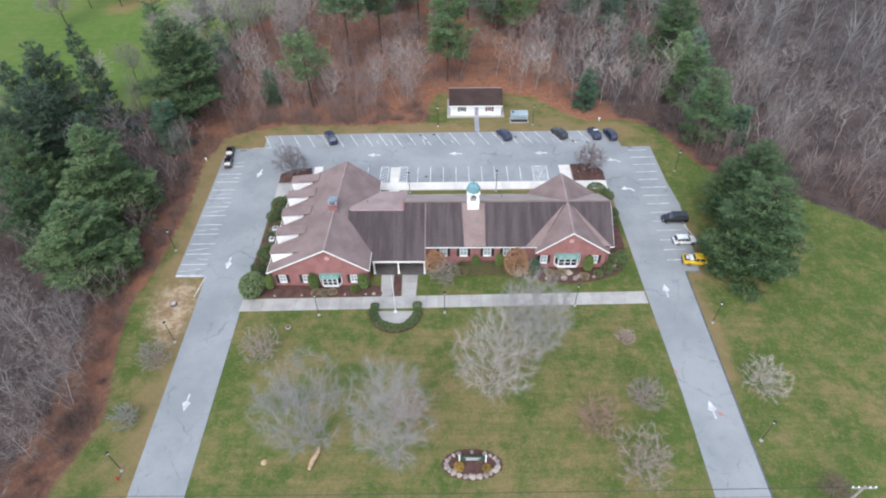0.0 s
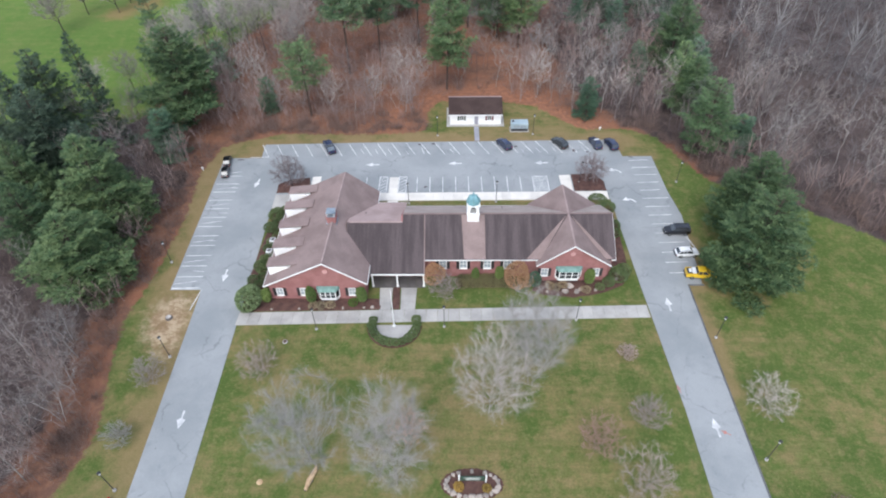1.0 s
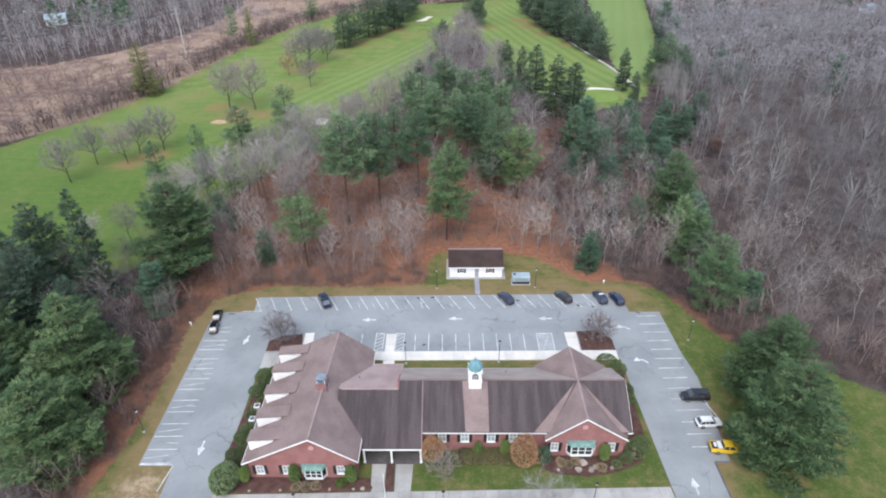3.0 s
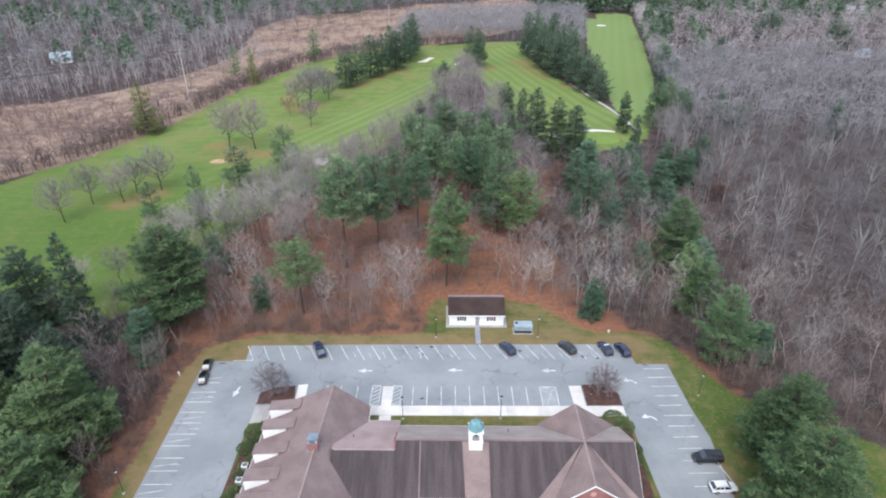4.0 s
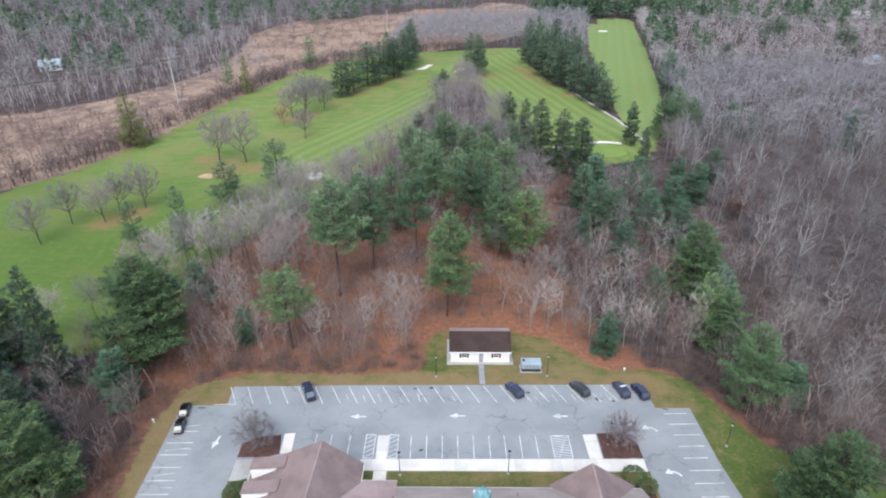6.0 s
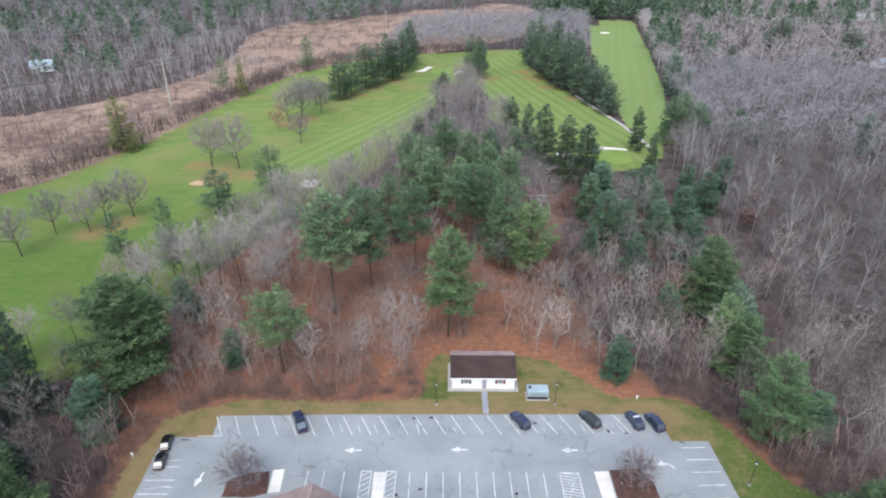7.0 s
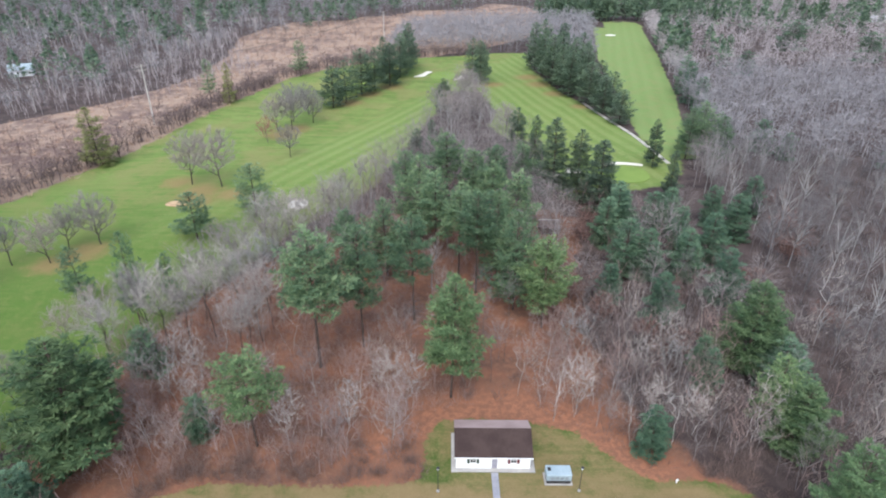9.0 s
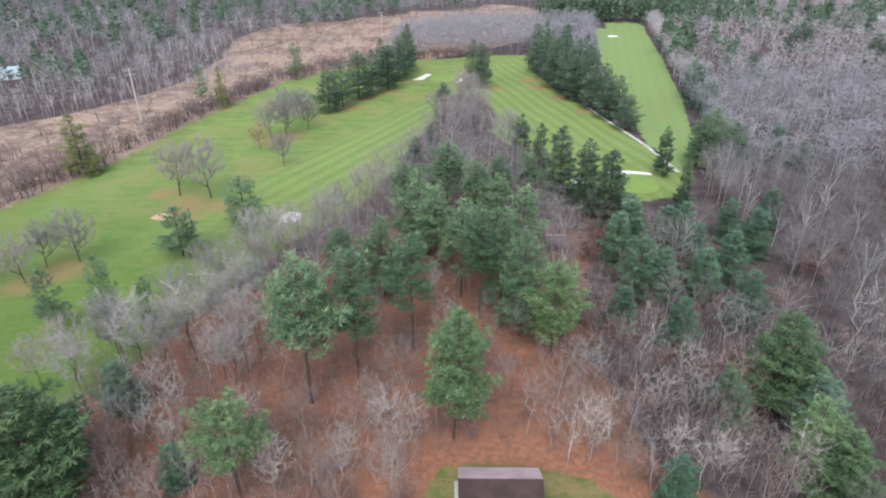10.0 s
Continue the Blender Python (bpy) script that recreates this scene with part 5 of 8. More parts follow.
# dark patches and drains in the car park
for x, y, w, h in ((-7.6, 114.2, 1.4, 0.5), (-4.6, 114.4, 1.1, 0.6), (-6.2, 112.0, 0.7, 0.5), (13.6, 113.2, 1.0, 0.5), (26.2, 111.6, 0.8, 1.4), (29.0, 111.0, 0.8, 0.5), (-6.0, 99.0, 0.8, 0.5), (-46.5, 108.7, 2.0, 0.35), (38.0, 109.0, 1.2, 0.3)):
    bm = bmesh.new()
    rr = random.Random(int(x * 13))
    f = bm.faces.new([bm.verts.new((w / 2 * math.cos(a) * rr.uniform(0.7, 1.1), h / 2 * math.sin(a) * rr.uniform(0.7, 1.1), 0)) for a in [2 * math.pi * k / 10 for k in range(10)]])
    o = part("asphalt_patch", bm, stained_shingle, parking, "dark patch in the asphalt")
    o.matrix_basis = pose(x, y, 0.034, 0, 0, rr.uniform(-30, 30))


# ---- lamps, pole, sign ----
def lamp_post(x, y, h=4.6):
    post = thing("lamp_post", "slim dark steel lamp post with a lantern head", "lamp post", pose(x, y, 0), "lamp posts of the site")
    bm = bmesh.new()
    tube(bm, (0, 0, 0), (0, 0, h), 0.062, 0.045, 8)
    part("pole", bm, steel, post)
    bm = bmesh.new()
    tube(bm, (0, 0, 0), (0, 0, 0.25), 0.24, 0.22, 10)
    part("footing", bm, old_concrete, post, "grey concrete footing")
    bm = bmesh.new()
    lathe(bm, [(0.07, 0), (0.14, 0.08), (0.2, 0.45)], (0, 0, h), 8)
    part("lantern", bm, lamp_glass, post)
    bm = bmesh.new()
    lathe(bm, [(0.27, 0), (0.2, 0.1), (0.06, 0.2)], (0, 0, h + 0.45), 8)
    part("cap", bm, steel, post)


for x, y in ((-1.8, 63.0), (-22.4, 62.5), (19.6, 64.4), (-51.1, 77.6), (-44.4, 57.1), (41.0, 60.8), (41.3, 40.7), (-44.5, 36.2), (-9.1, 93.8), (8.2, 94.2), (25.6, 100.3), (45.4, 100.3), (-3.8, 117.6), (17.8, 117.9)):
    lamp_post(x, y)

flag = thing("flagpole", "tall white flagpole in the middle of the plaza", "flagpole", pose(-9.9, 63.2, 0.05))
bm = bmesh.new()
tube(bm, (0, 0, 0), (0, 0, 8.6), 0.09, 0.05, 10)
part("pole", bm, white_steel, flag)
bm = bmesh.new()
lathe(bm, [(0.05, 0), (0.13, 0.08), (0.13, 0.18), (0.04, 0.26)], (0, 0, 8.6), 10)
part("ball", bm, alloy, flag)
bm = bmesh.new()
lathe(bm, [(0.3, 0), (0.28, 0.06), (0.12, 0.14)], (0, 0, 0), 12)
part("collar", bm, white_steel, flag)

sign = thing("site_sign", "dark green board sign between two white posts", "sign", pose(2.1, 37.5, 0.08))
for s in (-1, 1):
    bm = boxes((s * 1.75 - 0.09, -0.09, 0, s * 1.75 + 0.09, 0.09, 1.75))
    lathe(bm, [(0.14, 0), (0.14, 0.06), (0.05, 0.16)], (s * 1.75, 0, 1.75), 8)
    part("post", bm, white_paint, sign, "white square sign post")
board = part("board", boxes((-1.6, -0.05, 0.45, 1.6, 0.05, 1.5), (-1.66, -0.06, 1.5, 1.66, 0.06, 1.58)), gloss("dark_green_sign_paint", (0.035, 0.07, 0.05), 0.5, 0.0), sign, "dark green sign board")
for k, w in enumerate((1.1, 0.8, 0.9)):
    part("text_bar", boxes((-w, -0.062, 1.22 - 0.26 * k, w, -0.052, 1.32 - 0.26 * k)), white_paint, board)


def boulder(x, y, r, seed, squash=0.6):
    rr = random.Random(seed)
    bm = bmesh.new()
    bmesh.ops.create_icosphere(bm, subdivisions=2, radius=1.0)
    ph = [rr.uniform(0, 6) for _ in range(3)]
    for v in bm.verts:
        c = v.co
        k = 1 + 0.16 * math.sin(3 * c.x + ph[0]) + 0.14 * math.sin(4 * c.y + ph[1]) + 0.1 * math.sin(5 * c.z + ph[2])
        v.co = Vector((c.x * k * r, c.y * k * r * 0.85, max(c.z, -0.35) * k * r * squash))
    o = link_mesh("boulder", bm, stone)
    o.matrix_basis = pose(x, y, 0.05 + 0.3 * r * squash, 0, 0, rr.uniform(0, 360))
    return tagged(o, "rounded tan field stone edging a bed", "boulder", "boulders round the beds")


for k in range(24):
    a = 2 * math.pi * k / 24
    if math.sin(a) > 0.85 and k % 2:
        continue
    big = 0.44 if math.sin(a) < -0.2 else 0.32
    boulder(2.05 + 3.45 * math.cos(a), 37.2 + 1.72 * math.sin(a), big * (0.8 + 0.35 * ((k * 5) % 7) / 6), k)
for k, (x, y, r) in enumerate(((-30.6, 66.6, 0.22), (-26.0, 66.7, 0.24), (-18.7, 66.8, 0.25), (-15.2, 66.9, 0.25), (-13.8, 67.0, 0.35), (18.6, 70.4, 0.6), (19.6, 71.6, 0.7), (20.6, 70.3, 0.5), (21.3, 70.8, 0.4), (27.6, 73.2, 0.5), (28.3, 74.6, 0.6), (15.6, 70.4, 0.3), (23.8, 70.7, 0.3))):
    boulder(x, y, r, 60 + k, 0.75)

# stump and sawdust on the felled-tree patch, split trunk on the lawn
bm = bmesh.new()
lathe(bm, [(0.62, 0), (0.52, 0.12), (0.46, 0.35), (0.44, 0.36)], (0, 0, 0), 14)
stump = thing("tree_stump", "pale fresh-cut tree stump on bare sandy ground", "stump", pose(-47.2, 64.8, 0))
part("bole", bm, bark, stump)
bm = bmesh.new()
lathe(bm, [(0.43, 0), (0.42, 0.012)], (0, 0, 0.36), 14)
part("cut_face", bm, birch_bark, stump, "pale cut face")
log = thing("split_trunk", "torn tan trunk lying beside a bare tree", "log", pose(-19.0, 37.9, 0.0, 0, 0, 72))
bm = bmesh.new()
for (p, q, r0, r1) in (((-1.7, 0, 0.25), (-0.4, 0.1, 0.32), 0.22, 0.36), ((-0.4, 0.1, 0.32), (1.0, -0.05, 0.35), 0.36, 0.28), ((1.0, -0.05, 0.35), (1.7, 0.1, 0.6), 0.28, 0.07)):
    tube(bm, p, q, r0, r1, 9)
part("torn_wood", bm, cut_wood, log, "orange-tan torn wood")
bm = bmesh.new()
tube(bm, (-1.8, 0.1, 0.12), (-0.2, -0.2, 0.16), 0.12, 0.16, 8)
part("slab_of_bark", bm, bark, log)
for x, y, r in ((-25.8, 37.4, 0.42),):
    bm = bmesh.new()
    lathe(bm, [(r, 0), (r * 0.8, 0.05), (r * 0.3, 0.09)], (0, 0, 0), 12)
    o = link_mesh("sawdust_pile", bm, sawdust)
    o.matrix_basis = pose(x, y, -0.01)
    tagged(o, "small pale sawdust pile on the grass", "sawdust")
bm = bmesh.new()
lathe(bm, [(0.42, 0.0), (0.40, 0.10), (0.30, 0.14)], (0, 0, 0), 14)
drain = thing("drain_cover", "rusty round drain cover on a low rim in the lawn", "drain cover", pose(-27.0, 60.0, 0))
part("rim", bm, old_concrete, drain)
bm = bmesh.new()
lathe(bm, [(0.29, 0.0), (0.27, 0.02)], (0, 0, 0.14), 14)
part("lid", bm, mulch, drain, "brown rusted lid")
for x, y in ((-53.6, 105.0), (33.2, 119.5)):
    post = thing("marker_post", "short white marker post at the wood's edge", "marker post", pose(x, y, 0), "marker posts")
    part("stake", boxes((-0.06, -0.06, 0, 0.06, 0.06, 0.9)), white_paint, post)
    part("plate", boxes((-0.22, -0.09, 0.55, 0.22, -0.061, 0.95)), white_paint, post)

hyd = thing("fire_hydrant", "small red fire hydrant in the verge", "hydrant", pose(-44.6, 35.0, 0))
bm = bmesh.new()
lathe(bm, [(0.17, 0), (0.17, 0.06), (0.11, 0.08), (0.11, 0.52), (0.15, 0.55), (0.12, 0.68), (0.04, 0.78)], (0, 0, 0), 10)
part("barrel", bm, red_glass, hyd)
bm = bmesh.new()
tube(bm, (-0.2, 0, 0.42), (0.2, 0, 0.42), 0.06, 0.06, 8)
part("nozzle", bm, red_glass, hyd)

# utility pole and wires by the front road
upole = thing("utility_pole", "weathered wooden utility pole with pale insulators", "utility pole", pose(42.8, 28.6, 0))
bm = bmesh.new()
tube(bm, (0, 0, 0), (0, 0, 13.6), 0.19, 0.13, 10)
part("pole", bm, pole_wood, upole)
part("crossarm", boxes((-1.3, -0.08, 13.1, 1.3, 0.08, 13.3)), pole_wood, upole)
for x in (-1.2, -0.6, 0.6, 1.2):
    bm = bmesh.new()
    lathe(bm, [(0.06, 0), (0.1, 0.06), (0.05, 0.12), (0.09, 0.18), (0.03, 0.24)], (x, 0, 13.3), 8)
    part("insulator", bm, white_steel, upole, "pale porcelain insulator")
for k, (dx, z) in enumerate(((-1.2, 13.5), (0.6, 13.5), (0, 11.4))):
    bm = bmesh.new()
    prev = None
    for s in range(13):
        u = s / 12
        q = (42.8 + dx - 95 * u, 28.6 - 1.5 * u, z - 0.5 * 4 * u * (1 - u))
        if prev:
            tube(bm, prev, q, 0.016, 0.016, 5, False)
        prev = q
    part("wire", bm, steel, upole).matrix_parent_inverse = upole.matrix_basis.inverted()

# condensers at the west wall
for y in (82.3, 79.4):
    ac = thing("air_conditioner", "white outdoor air-conditioning unit on a pad", "air conditioner", pose(-33.6, y, 0.02), "condensers at the west wall")
    part("pad", boxes((-0.7, -0.7, 0, 0.7, 0.7, 0.1)), old_concrete, ac)
    part("casing", rounded(boxes((-0.5, -0.5, 0.1, 0.5, 0.5, 1.25)), 0.04), white_steel, ac)
    bm = bmesh.new()
    lathe(bm, [(0.38, 0), (0.36, 0.03)], (0, 0, 1.252), 16)
    grille = part("grille", bm, steel, ac, "dark round fan grille")
    for k in range(3):
        bm = bmesh.new()
        a = k * math.pi / 3
        tube(bm, (-0.36 * math.cos(a), -0.36 * math.sin(a), 1.29), (0.36 * math.cos(a), 0.36 * math.sin(a), 1.29), 0.012, 0.012, 5)
        part("bar", bm, white_steel, grille)
    for k in range(6):
        part("louvre", boxes((-0.44, -0.515, 0.25 + 0.15 * k, 0.44, -0.502, 0.31 + 0.15 * k)), zinc, ac)


# ---- vehicles ----
def loft(bm, stations):
    """Skin over cross-sections; each is a list of points of equal number."""
    rings = [[bm.verts.new(p) for p in s] for s in stations]
    k = len(rings[0])
    for a, b in zip(rings, rings[1:]):
        for i in range(k):
            j = (i + 1) % k
            bm.faces.new((a[i], a[j], b[j], b[i]))
    bm.faces.new(rings[0][::-1])
    bm.faces.new(rings[-1])
    bmesh.ops.recalc_face_normals(bm, faces=bm.faces[:])


def body_section(x, w, z0, z1):
    """Cross-section of a car body at x: rounded shoulders, tucked sills."""
    return [(x, -w * 0.90, z0), (x, -w, z0 + 0.16), (x, -w, z0 + (z1 - z0) * 0.62), (x, -w * 0.93, z1 - 0.04), (x, -w * 0.80, z1),
            (x, w * 0.80, z1), (x, w * 0.93, z1 - 0.04), (x, w, z0 + (z1 - z0) * 0.62), (x, w, z0 + 0.16), (x, w * 0.90, z0)]


PROFILES = {  # half length, half width, bonnet height, belt height, roof height, cabin: windscreen foot, roof front, roof back, rear foot
    "suv": (2.42, 0.96, 1.02, 1.12, 1.74, (1.15, 0.45, -1.75, -2.25)),
    "van": (2.60, 1.00, 1.10, 1.18, 1.92, (1.35, 0.60, -2.25, -2.50)),
    "small": (2.0, 0.86, 0.90, 0.98, 1.46, (0.95, 0.30, -1.05, -1.7)),
    "hatch": (2.25, 0.92, 0.98, 1.05, 1.62, (1.15, 0.40, -1.55, -2.10)),
    "pickup": (2.85, 0.99, 1.12, 1.20, 1.88, (1.35, 0.75, -0.65, -0.95)),
}


def vehicle(kind, paint, x, y, turn, label, name="parked_car", category="car", extra=""):
    L, W, zb, zbelt, zr, (a, b, c, d) = PROFILES[kind]
    car = thing(name, label, category, pose(x, y, 0.03, 0, 0, turn) @ Matrix.Scale(0.91, 4), "vehicles in the car park")
    bm = bmesh.new()
    st = [(-L, W * 0.86, 0.42, zbelt * 0.86), (-L + 0.15, W * 0.95, 0.30, zbelt * 0.97), (-L * 0.5, W, 0.26, zbelt), (0, W, 0.26, zbelt), (a, W, 0.26, zbelt * 0.99),
          (L * 0.75, W * 0.98, 0.28, zb), (L - 0.15, W * 0.92, 0.30, zb * 0.88), (L, W * 0.80, 0.42, zb * 0.74)]
    if kind == "pickup":
        st = [(-L, W * 0.95, 0.45, zbelt * 0.95), (-L + 0.1, W * 0.98, 0.36, zbelt), (-L * 0.5, W, 0.34, zbelt)] + st[3:]
    loft(bm, [body_section(px, w, z0, z1) for px, w, z0, z1 in st])
    part("body", bm, paint, car)
    # glass house, then roof and pillars over it
    k = 0.80
    bm = bmesh.new()
    loft(bm, [[(a, -W * 0.9, zbelt - 0.05), (a, W * 0.9, zbelt - 0.05), (b, W * k, zr - 0.04), (b, -W * k, zr - 0.04)],
              [(d, -W * 0.9, zbelt - 0.05), (d, W * 0.9, zbelt - 0.05), (c, W * k, zr - 0.04), (c, -W * k, zr - 0.04)]])
    cabin = part("glasshouse", bm, car_glass, car, "dark tinted windows")
    bm = bmesh.new()
    loft(bm, [[(b + 0.10, -W * k * 0.96, zr - 0.06), (b + 0.10, W * k * 0.96, zr - 0.06), (b, W * k * 0.88, zr - 0.01), (b, -W * k * 0.88, zr - 0.01)],
              [((b + c) / 2, -W * k * 1.01, zr - 0.06), ((b + c) / 2, W * k * 1.01, zr - 0.06), ((b + c) / 2, W * k * 0.9, zr + 0.04), ((b + c) / 2, -W * k * 0.9, zr + 0.04)],
              [(c - 0.08, -W * k * 0.97, zr - 0.06), (c - 0.08, W * k * 0.97, zr - 0.06), (c, W * k * 0.86, zr), (c, -W * k * 0.86, zr)]])
    part("roof", bm, paint, cabin)
    mid = [(b + c) / 2] if kind in ("small", "pickup") else [b - (b - c) * 0.36, b - (b - c) * 0.72]
    for s in (-1, 1):
        for p0, p1 in [((a, s * W * 0.91, zbelt - 0.04), (b + 0.02, s * W * k, zr - 0.05)), ((d, s * W * 0.91, zbelt - 0.04), (c - 0.02, s * W * k, zr - 0.05))] + [((m_, s * W * 0.915, zbelt - 0.04), (m_, s * W * k * 1.005, zr - 0.05)) for m_ in mid]:
            bm = bmesh.new()
            tube(bm, p0, p1, 0.05, 0.045, 5)
            part("pillar", bm, paint, cabin)
        bm = bmesh.new()
        box(bm, a - 0.25, s * (W + 0.02) - 0.10, zbelt - 0.04, a - 0.08, s * (W + 0.02) + 0.10, zbelt + 0.12)
        part("mirror", rounded(bm, 0.02), paint, car)
        bm = bmesh.new()
        box(bm, L - 0.22, s * W * 0.62 - 0.20, zb * 0.62, L - 0.02, s * W * 0.62 + 0.20, zb * 0.78)
        part("headlight", rounded(bm, 0.02), lamp_glass, car)
        bm = bmesh.new()
        box(bm, -L - 0.01, s * W * 0.76 - 0.10, zbelt * 0.62, -L + 0.16, s * W * 0.76 + 0.10, zbelt * 0.84)
        part("tail_light", rounded(bm, 0.02), red_glass, car)
    part("bumper", rounded(boxes((L - 0.12, -W * 0.78, 0.34, L + 0.06, W * 0.78, 0.56)), 0.03), black_paint, car)
    part("bumper", rounded(boxes((-L - 0.06, -W * 0.82, 0.36, -L + 0.1, W * 0.82, 0.58)), 0.03), black_paint, car)
    for px in (L * 0.62, -L * 0.60):
        for s in (-1, 1):
            bm = bmesh.new()
            tube(bm, (px, s * (W - 0.24), 0.34), (px, s * (W + 0.015), 0.34), 0.36, 0.36, 16)
            wheel = part("wheel", bm, rubber, car, "black tyre with an alloy rim")
            bm = bmesh.new()
            tube(bm, (px, s * (W - 0.1), 0.34), (px, s * (W + 0.022), 0.34), 0.22, 0.20, 12)
            part("rim", bm, alloy, wheel)
    if kind == "pickup":
        part("bed_floor", boxes((-L + 0.14, -W * 0.80, zbelt + 0.003, -1.02, W * 0.80, zbelt + 0.02)), zinc if extra == "cover" else black_paint, car, "grey load-bed cover" if extra == "cover" else "dark open load bed")
        for s in (-1, 1):
            part("bed_rail", boxes((-L + 0.1, s * W * 0.88 - 0.07, zbelt + 0.002, -1.0, s * W * 0.88 + 0.07, zbelt + 0.10)), paint, car)
        part("tailgate", boxes((-L + 0.02, -W * 0.8, zbelt * 0.62, -L + 0.12, W * 0.8, zbelt + 0.09)), paint, car)
    if extra == "toolbox":
        part("toolbox", rounded(boxes((-1.75, -0.7, zbelt + 0.021, -1.05, 0.7, zbelt + 0.36)), 0.03), white_steel, car, "white toolbox in the bed")
        part("load", rounded(boxes((-2.3, -0.35, zbelt + 0.021, -1.9, 0.45, zbelt + 0.28)), 0.03), white_steel, car, "white bundle in the bed")
    if extra == "bar":
        part("light_bar", rounded(boxes((-0.45, -0.6, zr + 0.06, -0.1, 0.6, zr + 0.2)), 0.03), lamp_glass, car, "pale roof light bar")
    if extra in ("bar", "rack", ""):
        if kind in ("suv", "van", "hatch"):
            for s in (-1, 1):
                bm = bmesh.new()
                tube(bm, (b - 0.2, s * W * 0.66, zr + 0.09), (c + 0.2, s * W * 0.66, zr + 0.09), 0.022, 0.022, 6)
                for px in (b - 0.25, (b + c) / 2, c + 0.25):
                    tube(bm, (px, s * W * 0.66, zr - 0.01), (px, s * W * 0.66, zr + 0.09), 0.02, 0.02, 5)
                part("roof_rail", bm, black_paint, car)
    return car


navy = gloss("navy_car_paint", (0.014, 0.022, 0.062), 0.18, 0.8)
black_car = gloss("black_car_paint", (0.008, 0.008, 0.011), 0.18, 0.8)
char_car = gloss("charcoal_car_paint", (0.020, 0.022, 0.022), 0.18, 0.8)
white_car = gloss("white_car_paint", (0.72, 0.73, 0.74), 0.25, 0.7)
yellow_car = gloss("yellow_truck_paint", (0.62, 0.40, 0.02), 0.3, 0.6)
vehicle("pickup", navy, -27.7, 112.6, 115, "dark navy pickup with a grey bed cover parked nose in", "pickup_truck", "pickup truck", "cover")
vehicle("suv", navy, 11.0, 113.3, 121, "dark blue estate car parked in an angled bay")
vehicle("suv", char_car, 23.3, 113.7, 122, "charcoal sport-utility car parked in an angled bay")
vehicle("suv", navy, 31.1, 113.5, 105, "navy sport-utility car with a pale roof bar", extra="bar")
vehicle("suv", navy, 34.5, 113.1, 106, "navy sport-utility car with roof rails")
vehicle("small", black_car, -48.4, 103.7, 100, "small black saloon car at the edge of the bays")
vehicle("small", black_car, -49.05, 107.6, 100, "black saloon car half on the grass verge")
vehicle("van", black_car, 41.3, 85.1, 180, "long black van-bodied car parked beside the pine", category="van", name="parked_van")
vehicle("hatch", white_car, 41.5, 79.3, 3, "white hatchback with a black roof rail parked by the pine")
vehicle("pickup", yellow_car, 42.4, 74.1, -4, "yellow pickup with a dark load bed", "pickup_truck", "pickup truck", "toolbox")


# ---- outbuildings ----
garage = thing("white_garage", "low white clapboard garage with a dark brown roof", "garage")
GX0, GX1, GY0, GY1 = -1.0, 10.8, 122.0, 129.0
part("pad", boxes((GX0 - 0.75, GY0 - 0.75, 0, GX1 + 0.75, GY1 + 0.5, 0.10)), old_concrete, garage, "grey concrete apron")


def clad_wall(x0, x1, z1, y, holes):
    bm = bmesh.new()
    xs = sorted({x0, x1, *[h[0] for h in holes], *[h[2] for h in holes]})
    for a, b in zip(xs, xs[1:]):
        zs = [0.1]
        for h in sorted((h for h in holes if h[0] <= a and h[2] >= b), key=lambda h: h[1]):
            box(bm, a, y, zs[-1], b, y + 0.2, h[1])
            zs.append(h[3])
        box(bm, a, y, zs[-1], b, y + 0.2, z1)
    return part("wall", bm, white_paint, garage, "white clapboard wall")


GW = [(1.2, 1.25, 2.2, 2.45), (4.6, 0.1, 5.6, 2.35), (7.6, 1.25, 8.6, 2.45)]
clad_wall(GX0, GX1, 2.9, GY0, GW)
clad_wall(GX0, GX1, 2.9, GY1 - 0.2, [])
for x in (GX0, GX1 - 0.2):
    bm = bmesh.new()
    a = [bm.verts.new((x + d, y, z)) for d in (0, 0.2) for y, z in ((GY0 + 0.2, 0.1), (GY1 - 0.2, 0.1), (GY1 - 0.2, 2.9), (125.8, 4.75), (GY0 + 0.2, 2.9))]
    bm.faces.new(a[:5])
    bm.faces.new(a[5:][::-1])
    for i in range(5):
        bm.faces.new((a[i], a[5 + i], a[5 + (i + 1) % 5], a[(i + 1) % 5]))
    bmesh.ops.recalc_face_normals(bm, faces=bm.faces[:])
    part("wall", bm, white_paint, garage, "white gable wall")
for k in range(12):
    z = 0.25 + 0.22 * k
    for xa, xb in ((GX0, 1.18), (2.22, 4.5), (5.7, 7.58), (8.62, GX1)):
        part("clapboard", boxes((xa, GY0 - 0.018, z, xb, GY0 - 0.002, z + 0.03)), white_paint, garage)
dark_roof = surface("dark_brown_shingle", (0.045, 0.030, 0.028), (0.062, 0.042, 0.038), 0.4, 5.0, 0.95, 0.28, 0.015)
bm = bmesh.new()
slab(bm, [(GX0 - 0.3, 121.5, 2.95), (GX1 + 0.3, 121.5, 2.95), (GX1 + 0.3, 125.8, 5.0), (GX0 - 0.3, 125.8, 5.0)], 0.14)
part("roof", bm, dark_roof, garage, "dark brown front roof slope")
bm = bmesh.new()
slab(bm, [(GX0 - 0.3, 125.8, 5.0), (GX1 + 0.3, 125.8, 5.0), (GX1 + 0.3, 129.5, 3.15), (GX0 - 0.3, 129.5, 3.15)], 0.14)
part("roof", bm, pink_shingle, garage, "pale pink-brown back roof slope")
part("fascia", boxes((GX0 - 0.3, 121.44, 2.72, GX1 + 0.3, 121.498, 2.97)), white_paint, garage)
